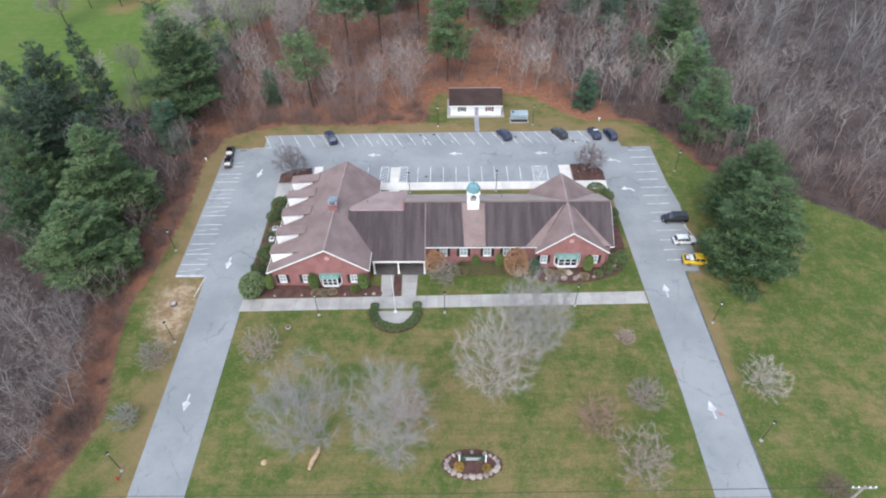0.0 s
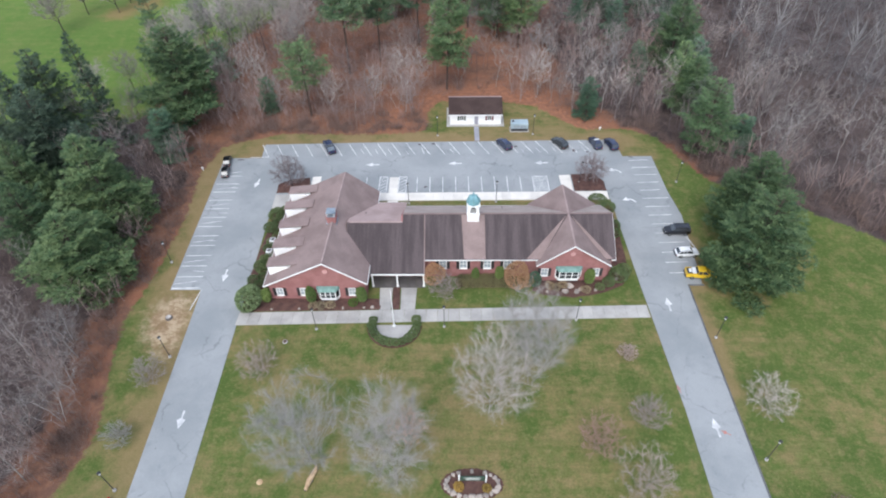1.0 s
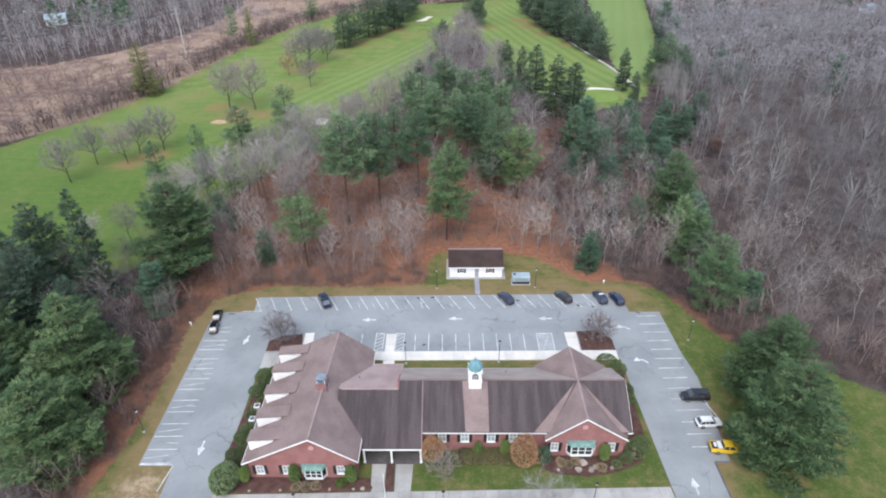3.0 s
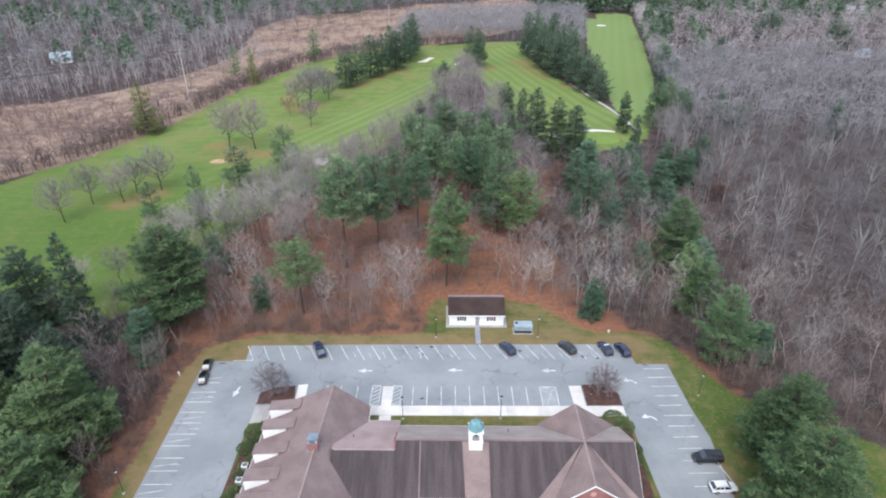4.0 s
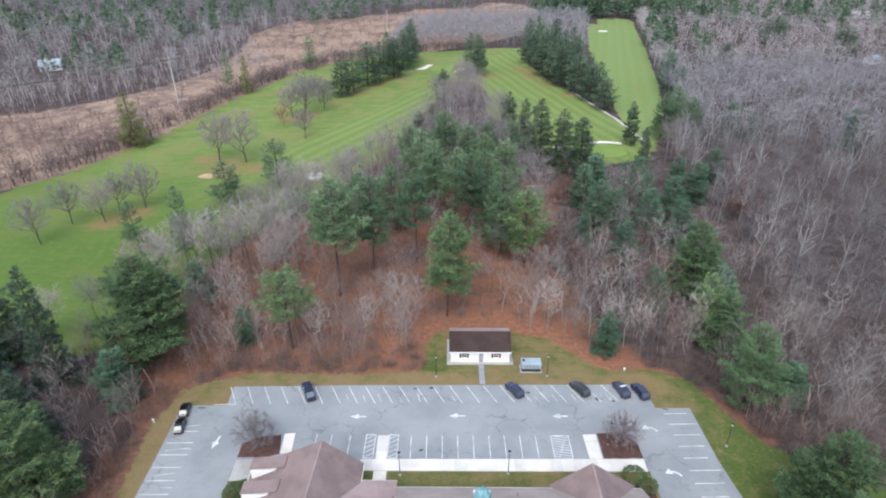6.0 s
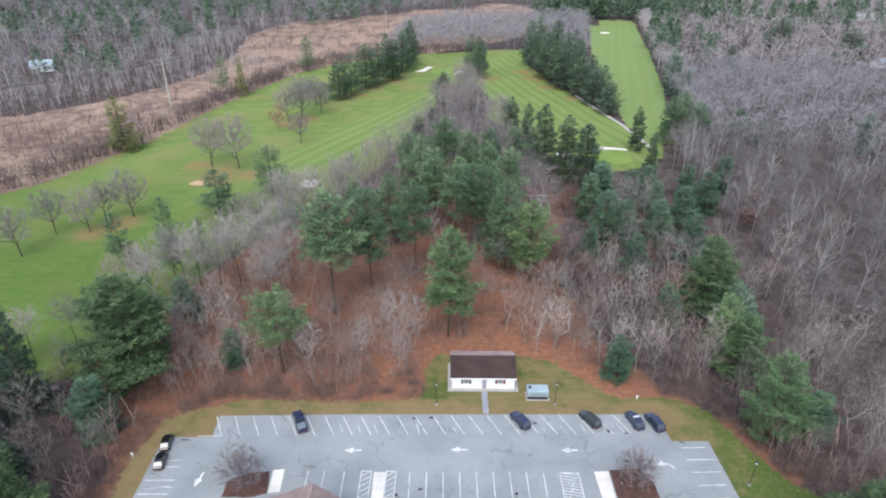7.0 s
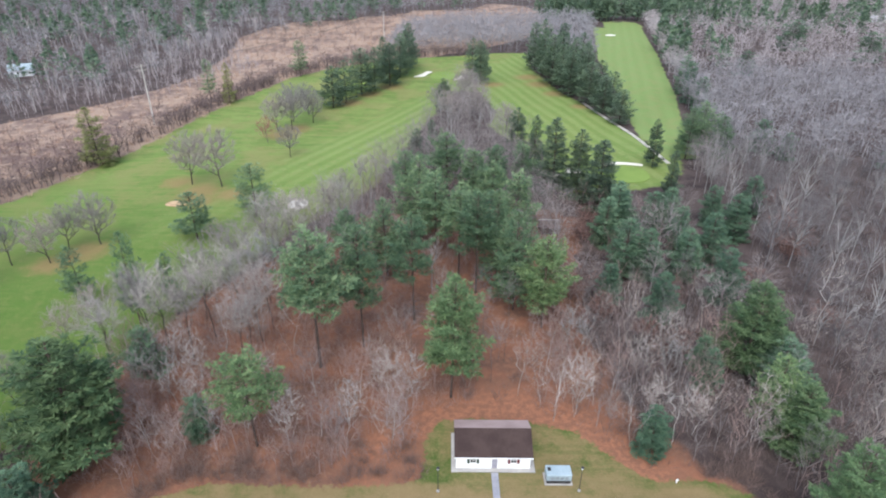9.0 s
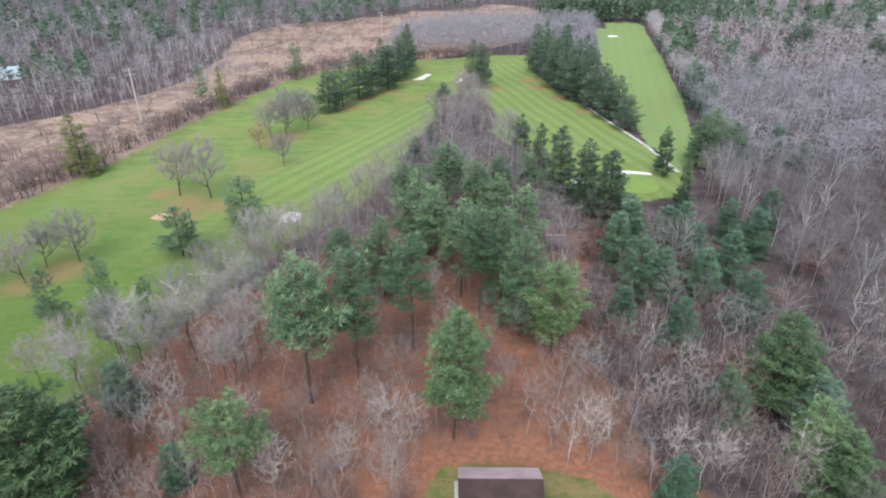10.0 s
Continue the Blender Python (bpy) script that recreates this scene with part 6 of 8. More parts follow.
for i, (a, b, c, d) in enumerate((GW[0], GW[2])):
    x, w, h = (a + c) / 2, c - a, d - b
    bm = boxes((a, GY0 - 0.03, b, a + 0.08, GY0 + 0.1, d), (c - 0.08, GY0 - 0.03, b, c, GY0 + 0.1, d), (a, GY0 - 0.03, b, c, GY0 + 0.1, b + 0.08), (a, GY0 - 0.03, d - 0.08, c, GY0 + 0.1, d), (x - 0.03, GY0, b, x + 0.03, GY0 + 0.08, d),
               (a, GY0, (b + d) / 2 - 0.03, c, GY0 + 0.08, (b + d) / 2 + 0.03))
    win = part("window", bm, white_paint, garage, "white four-pane window")
    for ka in (0, 1):
        for kb in (0, 1):
            part("pane", boxes((a + ka * w / 2 + 0.02, GY0 + 0.04, b + kb * h / 2 + 0.02, a + (ka + 1) * w / 2 - 0.02, GY0 + 0.06, b + (kb + 1) * h / 2 - 0.02)), glass, win)
    colour = gloss("dark_green_shutter_paint", (0.05, 0.075, 0.06), 0.6, 0.0) if i == 0 else gloss("maroon_shutter_paint", (0.14, 0.03, 0.04), 0.6, 0.0)
    for s in (-1, 1):
        part("shutter", boxes((x + s * (w / 2 + 0.24) - 0.2, GY0 - 0.08, b - 0.02, x + s * (w / 2 + 0.24) + 0.2, GY0 - 0.022, d + 0.02)), colour, win, "dark painted shutter")
gdoor = part("door", boxes((4.68, GY0 + 0.03, 0.12, 5.52, GY0 + 0.09, 2.27)), surface("grey_door_paint", (0.32, 0.31, 0.36), (0.27, 0.26, 0.3), 1.0, 6.0, 0.6, 0.1, 0.0), garage, "grey panelled door")
part("door_frame", boxes((4.6, GY0 - 0.03, 0.1, 4.68, GY0 + 0.12, 2.35), (5.52, GY0 - 0.03, 0.1, 5.6, GY0 + 0.12, 2.35), (4.6, GY0 - 0.03, 2.27, 5.6, GY0 + 0.12, 2.35)), white_paint, garage)
bm = bmesh.new()
tube(bm, (5.42, GY0 - 0.02, 1.05), (5.42, GY0 + 0.03, 1.05), 0.04, 0.03, 8)
part("handle", bm, alloy, gdoor)
slabs("pavement_garage", [(4.6, 115.5), (4.55, 121.2)], [(5.65, 115.5), (5.65, 121.2)], 4, 0.05, surface("blue_grey_flagstone", (0.24, 0.245, 0.28), (0.3, 0.3, 0.33), 0.6, 6.0, 0.9, 0.2, 0.0, vary=0.08), "grey flagstone path to the garage door")
# green sheet and a chair-sized frame behind the garage
heap = thing("green_tank", "small dark green tank behind the garage", "tank", pose(7.4, 130.6, 0))
bm = bmesh.new()
tube(bm, (-0.9, 0, 0.95), (0.9, 0, 0.95), 0.55, 0.55, 14)
part("shell", rounded(bm, 0.08), gloss("tank_green_paint", (0.03, 0.10, 0.08), 0.5, 0.0), heap)
for x in (-0.6, 0.6):
    part("leg", boxes((x - 0.08, -0.4, 0, x + 0.08, 0.4, 0.5)), steel, heap)

gen = thing("generator", "pale blue-grey generator housing on a concrete pad", "generator", pose(14.85, 120.0, 0))
part("pad", boxes((-2.15, -1.15, 0, 2.15, 1.3, 0.09)), old_concrete, gen, "pale concrete pad")
part("base_frame", boxes((-1.85, -0.85, 0.09, 1.85, 0.95, 0.75)), black_paint, gen, "dark open base")
hood = part("housing", rounded(boxes((-1.95, -0.95, 0.75, 1.95, 1.05, 2.05)), 0.12, 2), tarp, gen, "pale blue-grey sheet-metal housing")
for k in range(4):
    part("vent_slot", boxes((-1.3 + 0.75 * k, -0.963, 1.0, -0.8 + 0.75 * k, -0.952, 1.6)), zinc, hood)
part("exhaust_hatch", boxes((-1.7, -0.1, 2.052, -1.2, 0.5, 2.16)), steel, hood)


hut = thing("woodland_shed", "low brown shed with a weathered roof among the pines", "shed", pose(26.2, 206.0, rise(26.2, 206.0)))
hut_wall = surface("brown_board_wall", (0.10, 0.075, 0.068), (0.14, 0.105, 0.095), 0.6, 5.0, 0.9, 0.2, 0.02)
hut_roof = surface("weathered_brown_shingle", (0.12, 0.088, 0.085), (0.17, 0.13, 0.122), 0.5, 4.0, 0.95, 0.25, 0.02)
for y in (-1.6, 3.4):
    part("wall", boxes((-2.6, y, 0, 2.6, y + 0.15, 2.1)), hut_wall, hut)
for x in (-2.6, 2.45):
    part("wall", boxes((x, -1.45, 0, x + 0.15, 3.4, 2.1)), hut_wall, hut)
for ya, yb in ((-2.0, 1.0), (4.0, 1.0)):
    bm = bmesh.new()
    slab(bm, [(-2.85, ya, 2.1), (2.85, ya, 2.1), (2.85, yb, 3.3), (-2.85, yb, 3.3)] if ya < yb else [(2.85, ya, 2.1), (-2.85, ya, 2.1), (-2.85, yb, 3.3), (2.85, yb, 3.3)], 0.1)
    part("roof", bm, hut_roof, hut, "weathered grey-brown roof slope")
part("ridge_board", boxes((-2.9, 0.75, 3.29, 2.9, 1.25, 3.42)), old_concrete, hut, "pale ridge board")
part("door", boxes((-0.45, -1.65, 0.05, 0.45, -1.604, 1.95)), black_paint, hut, "dark door")


# ---- the woods ----
PH, PW = 22.0, 12.0
fresh = [pine_meshes(15, PH, PW, 0.30, fresh_needles, 1.2, 15), pine_meshes(16, PH, PW, 0.48, fresh_needles, 1.0, 10)]
pines = [pine_meshes(11, PH, PW, 0.48, needles, 1.3, 11, 0.0, 1.05), pine_meshes(12, PH, PW, 0.42, needles, 1.3, 12, 0.0, 1.05), pine_meshes(13, PH, PW, 0.50, needles, 1.3, 10, 0.0, 1.05), pine_meshes(14, PH, PW, 0.16, layers=16)]
spruces = [pine_meshes(21, PH, PW, 0.05, dark_needles, 1.4, 20, 0.7), pine_meshes(22, PH, PW, 0.06, dark_needles, 1.4, 19, 0.5)]
blues = [pine_meshes(31, PH, PW, 0.04, blue_needles, 1.25, 15, 0.4, 1.2), pine_meshes(32, PH, PW, 0.22, needles, 0.7, 10, 0.0, 1.3)]
edge_pines = [pine_meshes(33, PH, PW, 0.06, edge_needles, 1.6, 19), pine_meshes(34, PH, PW, 0.14, fresh_needles, 1.0, 14)]
great = [pine_meshes(35, PH, PW, 0.04, dark_pine, 1.6, 21, 0.0, 0.85), pine_meshes(36, PH, PW, 0.05, dark_pine, 1.4, 19, 0.0, 0.95), pine_meshes(40, PH, PW, 0.10, dark_pine, 1.5, 17, 0.0, 1.05)]
masses = [pine_meshes(37, PH, PW, 0.08, course_needles, 0.9, 15, 0.0, 1.25), pine_meshes(38, PH, PW, 0.12, course_needles, 0.9, 14, 0.0, 1.25)]
lime = [pine_meshes(39, PH, PW, 0.05, lime_needles, 1.0, 15, 0.6, 1.2)]


CONIFERS = []


def stand(kind, meshes, places, label, category="pine tree", group="", slim=0.86):
    """places: x, y, height, width; slim: mean over widest reach of the crown."""
    CONIFERS.extend(places)
    for k, (tr, cr) in enumerate(meshes):
        mine = [q for i, q in enumerate(places) if i % len(meshes) == k]
        if not mine:
            continue
        root = plant(kind, label, category, tr, cr, group=group)
        copies(root, [(x, y, (x * 37 + y * 53) % 360, slim * w / PW, (h / PH) / (slim * w / PW)) for x, y, h, w in mine])


stand("pine_tree", pines, [(-27.3, 146.6, 29, 15.0), (-19.7, 153.3, 27.5, 10.5), (-9.8, 162.4, 25.2, 10.0), (12.2, 166.7, 23.5, 11.0), (4.1, 173.2, 25, 11.6), (14.7, 188.3, 24, 10.5),
      (-5.6, 189.8, 24, 11.6), (-10.5, 201.2, 24, 12.4), (-2.9, 221.5, 24, 13.0), (4.5, 210.6, 23, 11.0), (0.2, 181.5, 24, 10.6), (-17.4, 181.9, 20, 10.8), (-26.9, 182.8, 17, 8.0), (20.8, 232.3, 18, 9.0),
      (9.4, 202.8, 22, 9.4), (9.2, 176.5, 24, 10.0), (-14.5, 213.0, 21, 10.0), (11.5, 221.0, 21, 9.5)], "tall white pine with a bare lower trunk", group="pines of the middle wood", slim=0.96)
stand("pine_tree", [fresh[0]], [(-1.8, 138.3, 25.6, 12), (17.8, 160.1, 21.5, 11)], "upright pine with pale new growth and a bare trunk", group="pines of the middle wood")
stand("pine_tree", [fresh[1]], [(-34, 126.3, 18, 11)], "single young pine with a high yellow-green crown", group="pines of the middle wood")
stand("pine_tree", [blues[1]], [(-60.0, 216.2, 16, 13.5), (-72.3, 201.4, 14, 12.5), (-69.3, 160.6, 22, 7.5), (-63.0, 164.9, 15, 6), (-85.2, 168.1, 15, 8), (-90, 411, 20, 12), (-122, 352, 20, 9)], "open-crowned pine on the golf turf", group="pines round the course")
stand("pine_tree", [great[0]], [(48.6, 72.4, 19.5, 15.8), (53.0, 85.5, 17.0, 13)], "great dense white pine beside the parked cars", group="pines beside the driveways")
stand("pine_tree", [great[1]], [(-64.2, 88.0, 20, 16.0), (-62.5, 73.0, 15.5, 16.0), (-73.7, 79.6, 16, 12), (-80.1, 90.7, 17, 11)], "broad dark green white pine at the wood's edge", group="pines beside the driveways")
stand("pine_tree", [great[2]], [(-61.5, 123.5, 23, 19.5)], "big dark green pine with dense layered boughs", group="pines beside the driveways")
stand("pine_tree", edge_pines, [(55.5, 147.0, 19.5, 13.5), (52.6, 131.4, 15, 9.5), (54.2, 126.0, 14, 10), (52.6, 110.5, 17, 12)], "bushy green pine among the bare trees", group="pines beside the driveways")
stand("spruce_tree", spruces, [(-76.4, 115.5, 25, 9.5), (-90.5, 122.0, 19, 12), (-91.2, 112.2, 19, 11), (-83.0, 105.0, 20, 12), (-72.0, 100, 15, 10), (-88, 98, 18, 13), (31.9, 236.0, 24.5, 16), (39.6, 235.8, 21, 11), (44.5, 226.0, 20, 16.5), (22.8, 265, 20, 10), (28.8, 260.2, 19, 10),
      (71.3, 258.7, 17, 7), (67.7, 229.8, 16, 8), (-14.2, 261, 14, 7), (-8.5, 272.1, 14, 7.5), (-4.1, 332.7, 15, 9)], "dark narrow spruce with drooping boughs", "spruce tree", "spruces round the course", 1.0)
stand("young_conifer", [blues[0]], [(45.2, 206, 14, 11.5), (41, 183.7, 15, 9.5), (46.1, 181.9, 13, 8.5), (59, 195.9, 13, 7.5), (55.2, 182, 13, 9.5), (63.7, 189, 14, 9.5), (77.1, 203, 13, 9.5), (61.1, 171.6, 13, 9), (39.6, 198.6, 14, 8.5), (44, 163.3, 11.5, 8), (58.7, 206.1, 14, 8), (45.7, 141, 9, 5.5), (46.4, 146.5, 8, 5.5), (59.6, 141.8, 11, 11), (61.3, 112, 8.0, 7.5), (30.9, 125.6, 9.5, 6),
      (47, 212, 13, 9), (55, 208, 12, 9), (74, 212, 12, 8), (88, 219, 12, 8), (118.5, 277.6, 12.6, 10.3), (123.3, 268.2, 10.3, 8.0), (159, 259.7, 14.9, 10.3), (175, 419, 13.8, 13.8), (247, 508, 20.7, 23.0), (276, 464, 18.4, 20.7), (117, 352, 19.5, 10.3), (121, 372, 19.5, 10.3), (116, 335, 16.1, 9.2),
      (-61.8, 111.0, 11, 8.4), (-60.4, 145.1, 10, 8), (-44, 128, 9, 5.5), (35, 172, 9, 7)],
      "small blue-green conifer among bare trees", "conifer", "young conifers of the woods", 1.05)
stand("conifer", lime, [(-130.5, 261, 21, 16), (-110.4, 346.3, 19, 9)], "yellow-green conifer at the marsh edge", "conifer", "conifers at the marsh")
stand("pine_tree", [pines[3]], [(92.5, 272.9, 20, 15), (86.5, 268, 19, 12), (97.5, 266, 17, 12)], "big dark pine at the corner of the green", group="pines round the course")
COURSE = [(-58.6, 342, 19, 13), (-54, 352, 20, 12), (-48.1, 367.1, 23, 15), (-42, 376, 22, 13), (-34.9, 386.7, 22, 14), (-39, 398, 24, 13), (-31, 410, 24, 13), (-28, 424, 24, 13), (-27.5, 440, 26, 12), (11.2, 406, 23, 10), (15.6, 394.4, 23, 11), (17, 402, 20, 9),
          (50.5, 430.5, 27, 13), (53, 412, 26, 13), (55.2, 392, 26, 14), (58, 378, 24, 13), (60.1, 366.2, 22, 13), (66.9, 349, 20, 13), (62, 402, 26, 13), (66, 385, 26, 13), (70, 372, 24, 12), (73, 355, 20, 12), (70.4, 333.4, 17, 12), (76, 340, 18, 11), (74.1, 316.5, 15, 11), (58, 445, 27, 13), (66, 425, 27, 14), (73, 400, 26, 13)]
COURSE = [(x, y, h, w * 1.15) for x, y, h, w in COURSE]
stand("pine_tree", masses, COURSE, "dense dark pine standing between the fairways", group="pines round the course")

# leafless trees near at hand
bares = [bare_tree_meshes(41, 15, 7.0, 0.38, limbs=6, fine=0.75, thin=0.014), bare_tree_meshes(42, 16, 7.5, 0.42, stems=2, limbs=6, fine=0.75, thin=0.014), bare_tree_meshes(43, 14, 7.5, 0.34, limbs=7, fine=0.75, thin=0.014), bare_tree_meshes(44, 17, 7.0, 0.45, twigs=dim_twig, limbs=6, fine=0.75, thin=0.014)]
birches = [bare_tree_meshes(51, 16, 8.5, 0.34, birch_bark, pale_twig, stems=2, fine=0.5, lean=0.1, limbs=6, thin=0.012), bare_tree_meshes(52, 17, 8, 0.40, birch_bark, pale_twig, fine=0.5, lean=0.14, limbs=6, thin=0.012)]
MID_WOOD = [(-57, 118.5), (-40, 120.5), (-8.5, 121), (-8, 135), (14, 135.5), (31, 122), (47, 122), (58, 101), (70, 94), (78, 140), (66, 205), (52, 236), (20, 250), (-30, 250), (-48, 210), (-64, 180), (-84, 163), (-84, 148), (-91, 134), (-74, 118)]
EAST_WOOD = [(62, 99), (80, 85.5), (110, 70), (200, 55), (230, 210), (112, 262), (92, 262), (80, 225), (70, 140)]
WEST_WOOD = [(-57, -20), (-55.5, 30), (-53, 44), (-57, 60), (-56, 78), (-56, 112), (-75, 125), (-105, 120), (-150, 90), (-150, -20)]
GRACE = [(-1.8, 136.3), (-28.3, 148.4), (46.4, 71), (53, 75.5)]


def scatter(seed, poly, spacing, margin=1.0):
    """Random places inside a polygon, no two nearer than spacing."""
    rr = random.Random(seed)
    xs, ys = [q[0] for q in poly], [q[1] for q in poly]
    tries = int((max(xs) - min(xs)) * (max(ys) - min(ys)) / spacing ** 2 * 2.2)
    pts = np.array([(rr.uniform(min(xs), max(xs)), rr.uniform(min(ys), max(ys))) for _ in range(tries)])
    ok = (inside(pts[:, 0], pts[:, 1], poly) > margin)
    for other in (LAWN, GOLF, FAIRWAY):
        ok &= inside(pts[:, 0], pts[:, 1], other) < (2.0 if other is GOLF else -1.2)
    pts = pts[ok]
    cells, keep = {}, []
    for x, y in pts:
        c = (int(x // spacing), int(y // spacing))
        if all((x - a) ** 2 + (y - b) ** 2 > spacing ** 2 for i in (-1, 0, 1) for j in (-1, 0, 1) for a, b in cells.get((c[0] + i, c[1] + j), ())):
            cells.setdefault(c, []).append((x, y))
            keep.append((x, y))
    return keep


# the tall row at the turf's edge and the pale trees of the wood's rim: x, y, height
EDGE_ROW = [(-66, 143.3, 19), (-61.9, 151.9, 20), (-57.7, 149, 21), (-53.2, 149, 21), (-51.2, 156.1, 20), (-42.4, 147.4, 17), (-41.3, 148.6, 16), (-41.2, 155.1, 18), (-39.7, 158.8, 17), (-55.7, 163, 19), (-50.1, 164.9, 18), (-70, 150, 17), (-46, 168, 18), (-78, 133, 14), (-68, 160, 16), (-75, 146, 15), (-84, 128, 14), (-58, 183, 15), (-52, 200, 15), (-45.1, 180.5, 18), (-43, 168.8, 19), (-41.7, 204, 15), (-41.9, 191.5, 17), (-36.1, 207.4, 15), (-34.1, 214.6, 14), (-30.2, 235.3, 13), (-47.1, 200.6, 16), (-50.5, 174, 18), (-47, 161, 17), (-36, 223, 13)]
RIM = [(27.9, 127, 12), (34.8, 127, 13), (16.2, 132.7, 13), (48.4, 127.8, 15), (20.1, 133.8, 12), (10.6, 139.1, 12), (34.8, 156, 15), (51.3, 158.5, 16), (52.9, 151.8, 15), (76.1, 159.9, 17), (76.2, 151.5, 16), (14.3, 136.2, 11), (1.3, 141, 11), (-19.1, 127.3, 12), (-13.8, 129.4, 10), (-9.8, 128, 11),
       (60.5, 118, 14), (66, 127, 15), (72, 110, 15), (58, 135, 14)]
tall_row = bare_tree_meshes(46, 20, 10, 0.50, dark_bark, pale_twig, fine=2.6, thick=1.5, limbs=11, thin=0.016), bare_tree_meshes(47, 20, 9, 0.50, dark_bark, twig, fine=2.6, thick=1.5, limbs=11, thin=0.016)
for k in (0, 1):
    root = plant("bare_tree", "tall leafless tree with a dark trunk at the turf's edge", "bare tree", *tall_row[k], group="tall leafless row beside the course")
    copies(root, [(x, y, 70 * i, h / 20, 1.0) for i, (x, y, h) in enumerate(EDGE_ROW) if i % 2 == k])
for k in (0, 1):
    root = plant("bare_tree", "leafless pale-barked tree at the wood's rim", "bare tree", *birches[k], group="pale trees of the wood's rim")
    copies(root, [(x, y, 83 * i, h / 15, 1.0) for i, (x, y, h) in enumerate(RIM) if i % 2 == k])
# thin pale trees crowding the leaf-strewn slope below the pines
LEAF_SLOPE = [(-54, 124), (-11, 126), (-7, 136), (-19, 142), (-30, 138), (-44, 142), (-62, 148), (-68, 134)]
pale_slope = [(x, y, 9.5 + (x * 7.3 + y * 3.1) % 4.0) for x, y in scatter(73, LEAF_SLOPE, 4.4, 0.3) + scatter(77, [(15, 137), (30, 127), (49, 127), (50, 152), (22, 154), (14, 146)], 4.8, 0.3)]
slope_trees = bare_tree_meshes(64, 12, 6.5, 0.24, pale_bark, pale_twig, stems=2, fine=1.9, lean=0.08, limbs=8, thin=0.013), bare_tree_meshes(65, 12, 7, 0.22, birch_bark, thicket_twig, fine=1.9, lean=0.1, limbs=9, thin=0.013)
for k in (0, 1):
    root = plant("bare_tree", "thin leafless pale tree over red fallen leaves", "bare tree", *slope_trees[k], group="thin pale trees of the slope")
    copies(root, [(x, y, 71 * i, h / 12, 1.0) for i, (x, y, h) in enumerate(pale_slope) if i % 2 == k])
GRACE += [q[:2] for q in EDGE_ROW + RIM + pale_slope]
# broad grey crowns along the west lawn
WEST_RIM = [(-55.8, 46, 10), (-57.0, 37.5, 11), (-58, 32, 10), (-58.8, 57, 11), (-56.5, 51, 9), (-60, 28, 10), (-64, 37, 11), (-59.5, 44.5, 9), (-66, 48, 12), (-60.5, 52, 10), (-67, 57.5, 12), (-73, 42, 12), (-61, 60, 9), (-74, 53, 12), (-70, 31, 11), (-79, 47, 13), (-76, 61, 12), (-81, 37, 12), (-84, 55, 13), (-77, 25, 12), (-62, 20, 10), (-88, 45, 13), (-83, 66, 12)]
west_crowns = bare_tree_meshes(48, 12, 11, 0.2, birch_bark, twig, stems=2, fine=0.9, limbs=14, thin=0.013, thick=1.15), bare_tree_meshes(49, 12, 11.5, 0.18, pale_bark, twig, fine=0.9, thin=0.013, limbs=14, thick=1.15)
for k in (0, 1):
    root = plant("bare_tree", "leafless broad grey tree beside the west lawn", "bare tree", *west_crowns[k], group="leafless trees beside the west lawn")
    copies(root, [(x, y, 67 * i, h / 12, 1.0) for i, (x, y, h) in enumerate(WEST_RIM) if i % 2 == k])
GRACE += [q[:2] for q in WEST_RIM]

GAP = [(80, 230), (78, 240), (85, 258), (95, 263), (86, 228)]
near = [(x, y, 0) for x, y in scatter(1, MID_WOOD, 4.4) + scatter(5, GAP, 3.6, 0.2)] + [(x, y, 1) for x, y in scatter(2, EAST_WOOD, 5.0)] + [(x, y, 2) for x, y in scatter(3, WEST_WOOD, 5.0)]
near = [q for q in near if min((q[0] - a) ** 2 + (q[1] - b) ** 2 for a, b in GRACE) > 9]
near = [q for q in near if min(math.hypot(q[0] - c[0], q[1] - c[1]) - c[3] * 0.5 for c in CONIFERS) > 0.3]
GLADE = [(27, 209), (46, 209), (41, 184), (25, 178)]
rn = random.Random(8)
near = [q for q in near if inside(np.array([q[0]]), np.array([q[1]]), GLADE)[0] < 0 and (q[2] != 0 or q[0] < 24 or rn.random() < 0.5)]
near.sort(key=lambda q: max(0, abs(q[0]) - 52) + max(0, q[1] - 122) * 0.8 + max(0, 30 - q[1]) * 3 - 6 * (q[2] == 2))
rr = random.Random(9)
named, rest = near[:150], near[150:]
groups = {k: [] for k in range(6)}
for x, y, wood in named:
    pale = rr.random() < (0.10, 0.18, 0.25)[wood]
    k = 4 + rr.randint(0, 1) if pale else rr.randint(0, 3)
    tall = rr.uniform(0.62, 0.98) if wood != 1 else rr.uniform(0.75, 1.1)
    groups[k].append((x, y, rr.uniform(0, 360), tall * rr.uniform(0.9, 1.1), rr.uniform(0.9, 1.15)))
for k, meshes in enumerate(bares + birches):
    if groups[k]:
        root = plant("bare_tree", "leafless grey-brown woodland tree" if k < 4 else "leafless pale-barked woodland tree", "bare tree", *meshes, group="leafless trees of the woods")
        copies(root, groups[k])


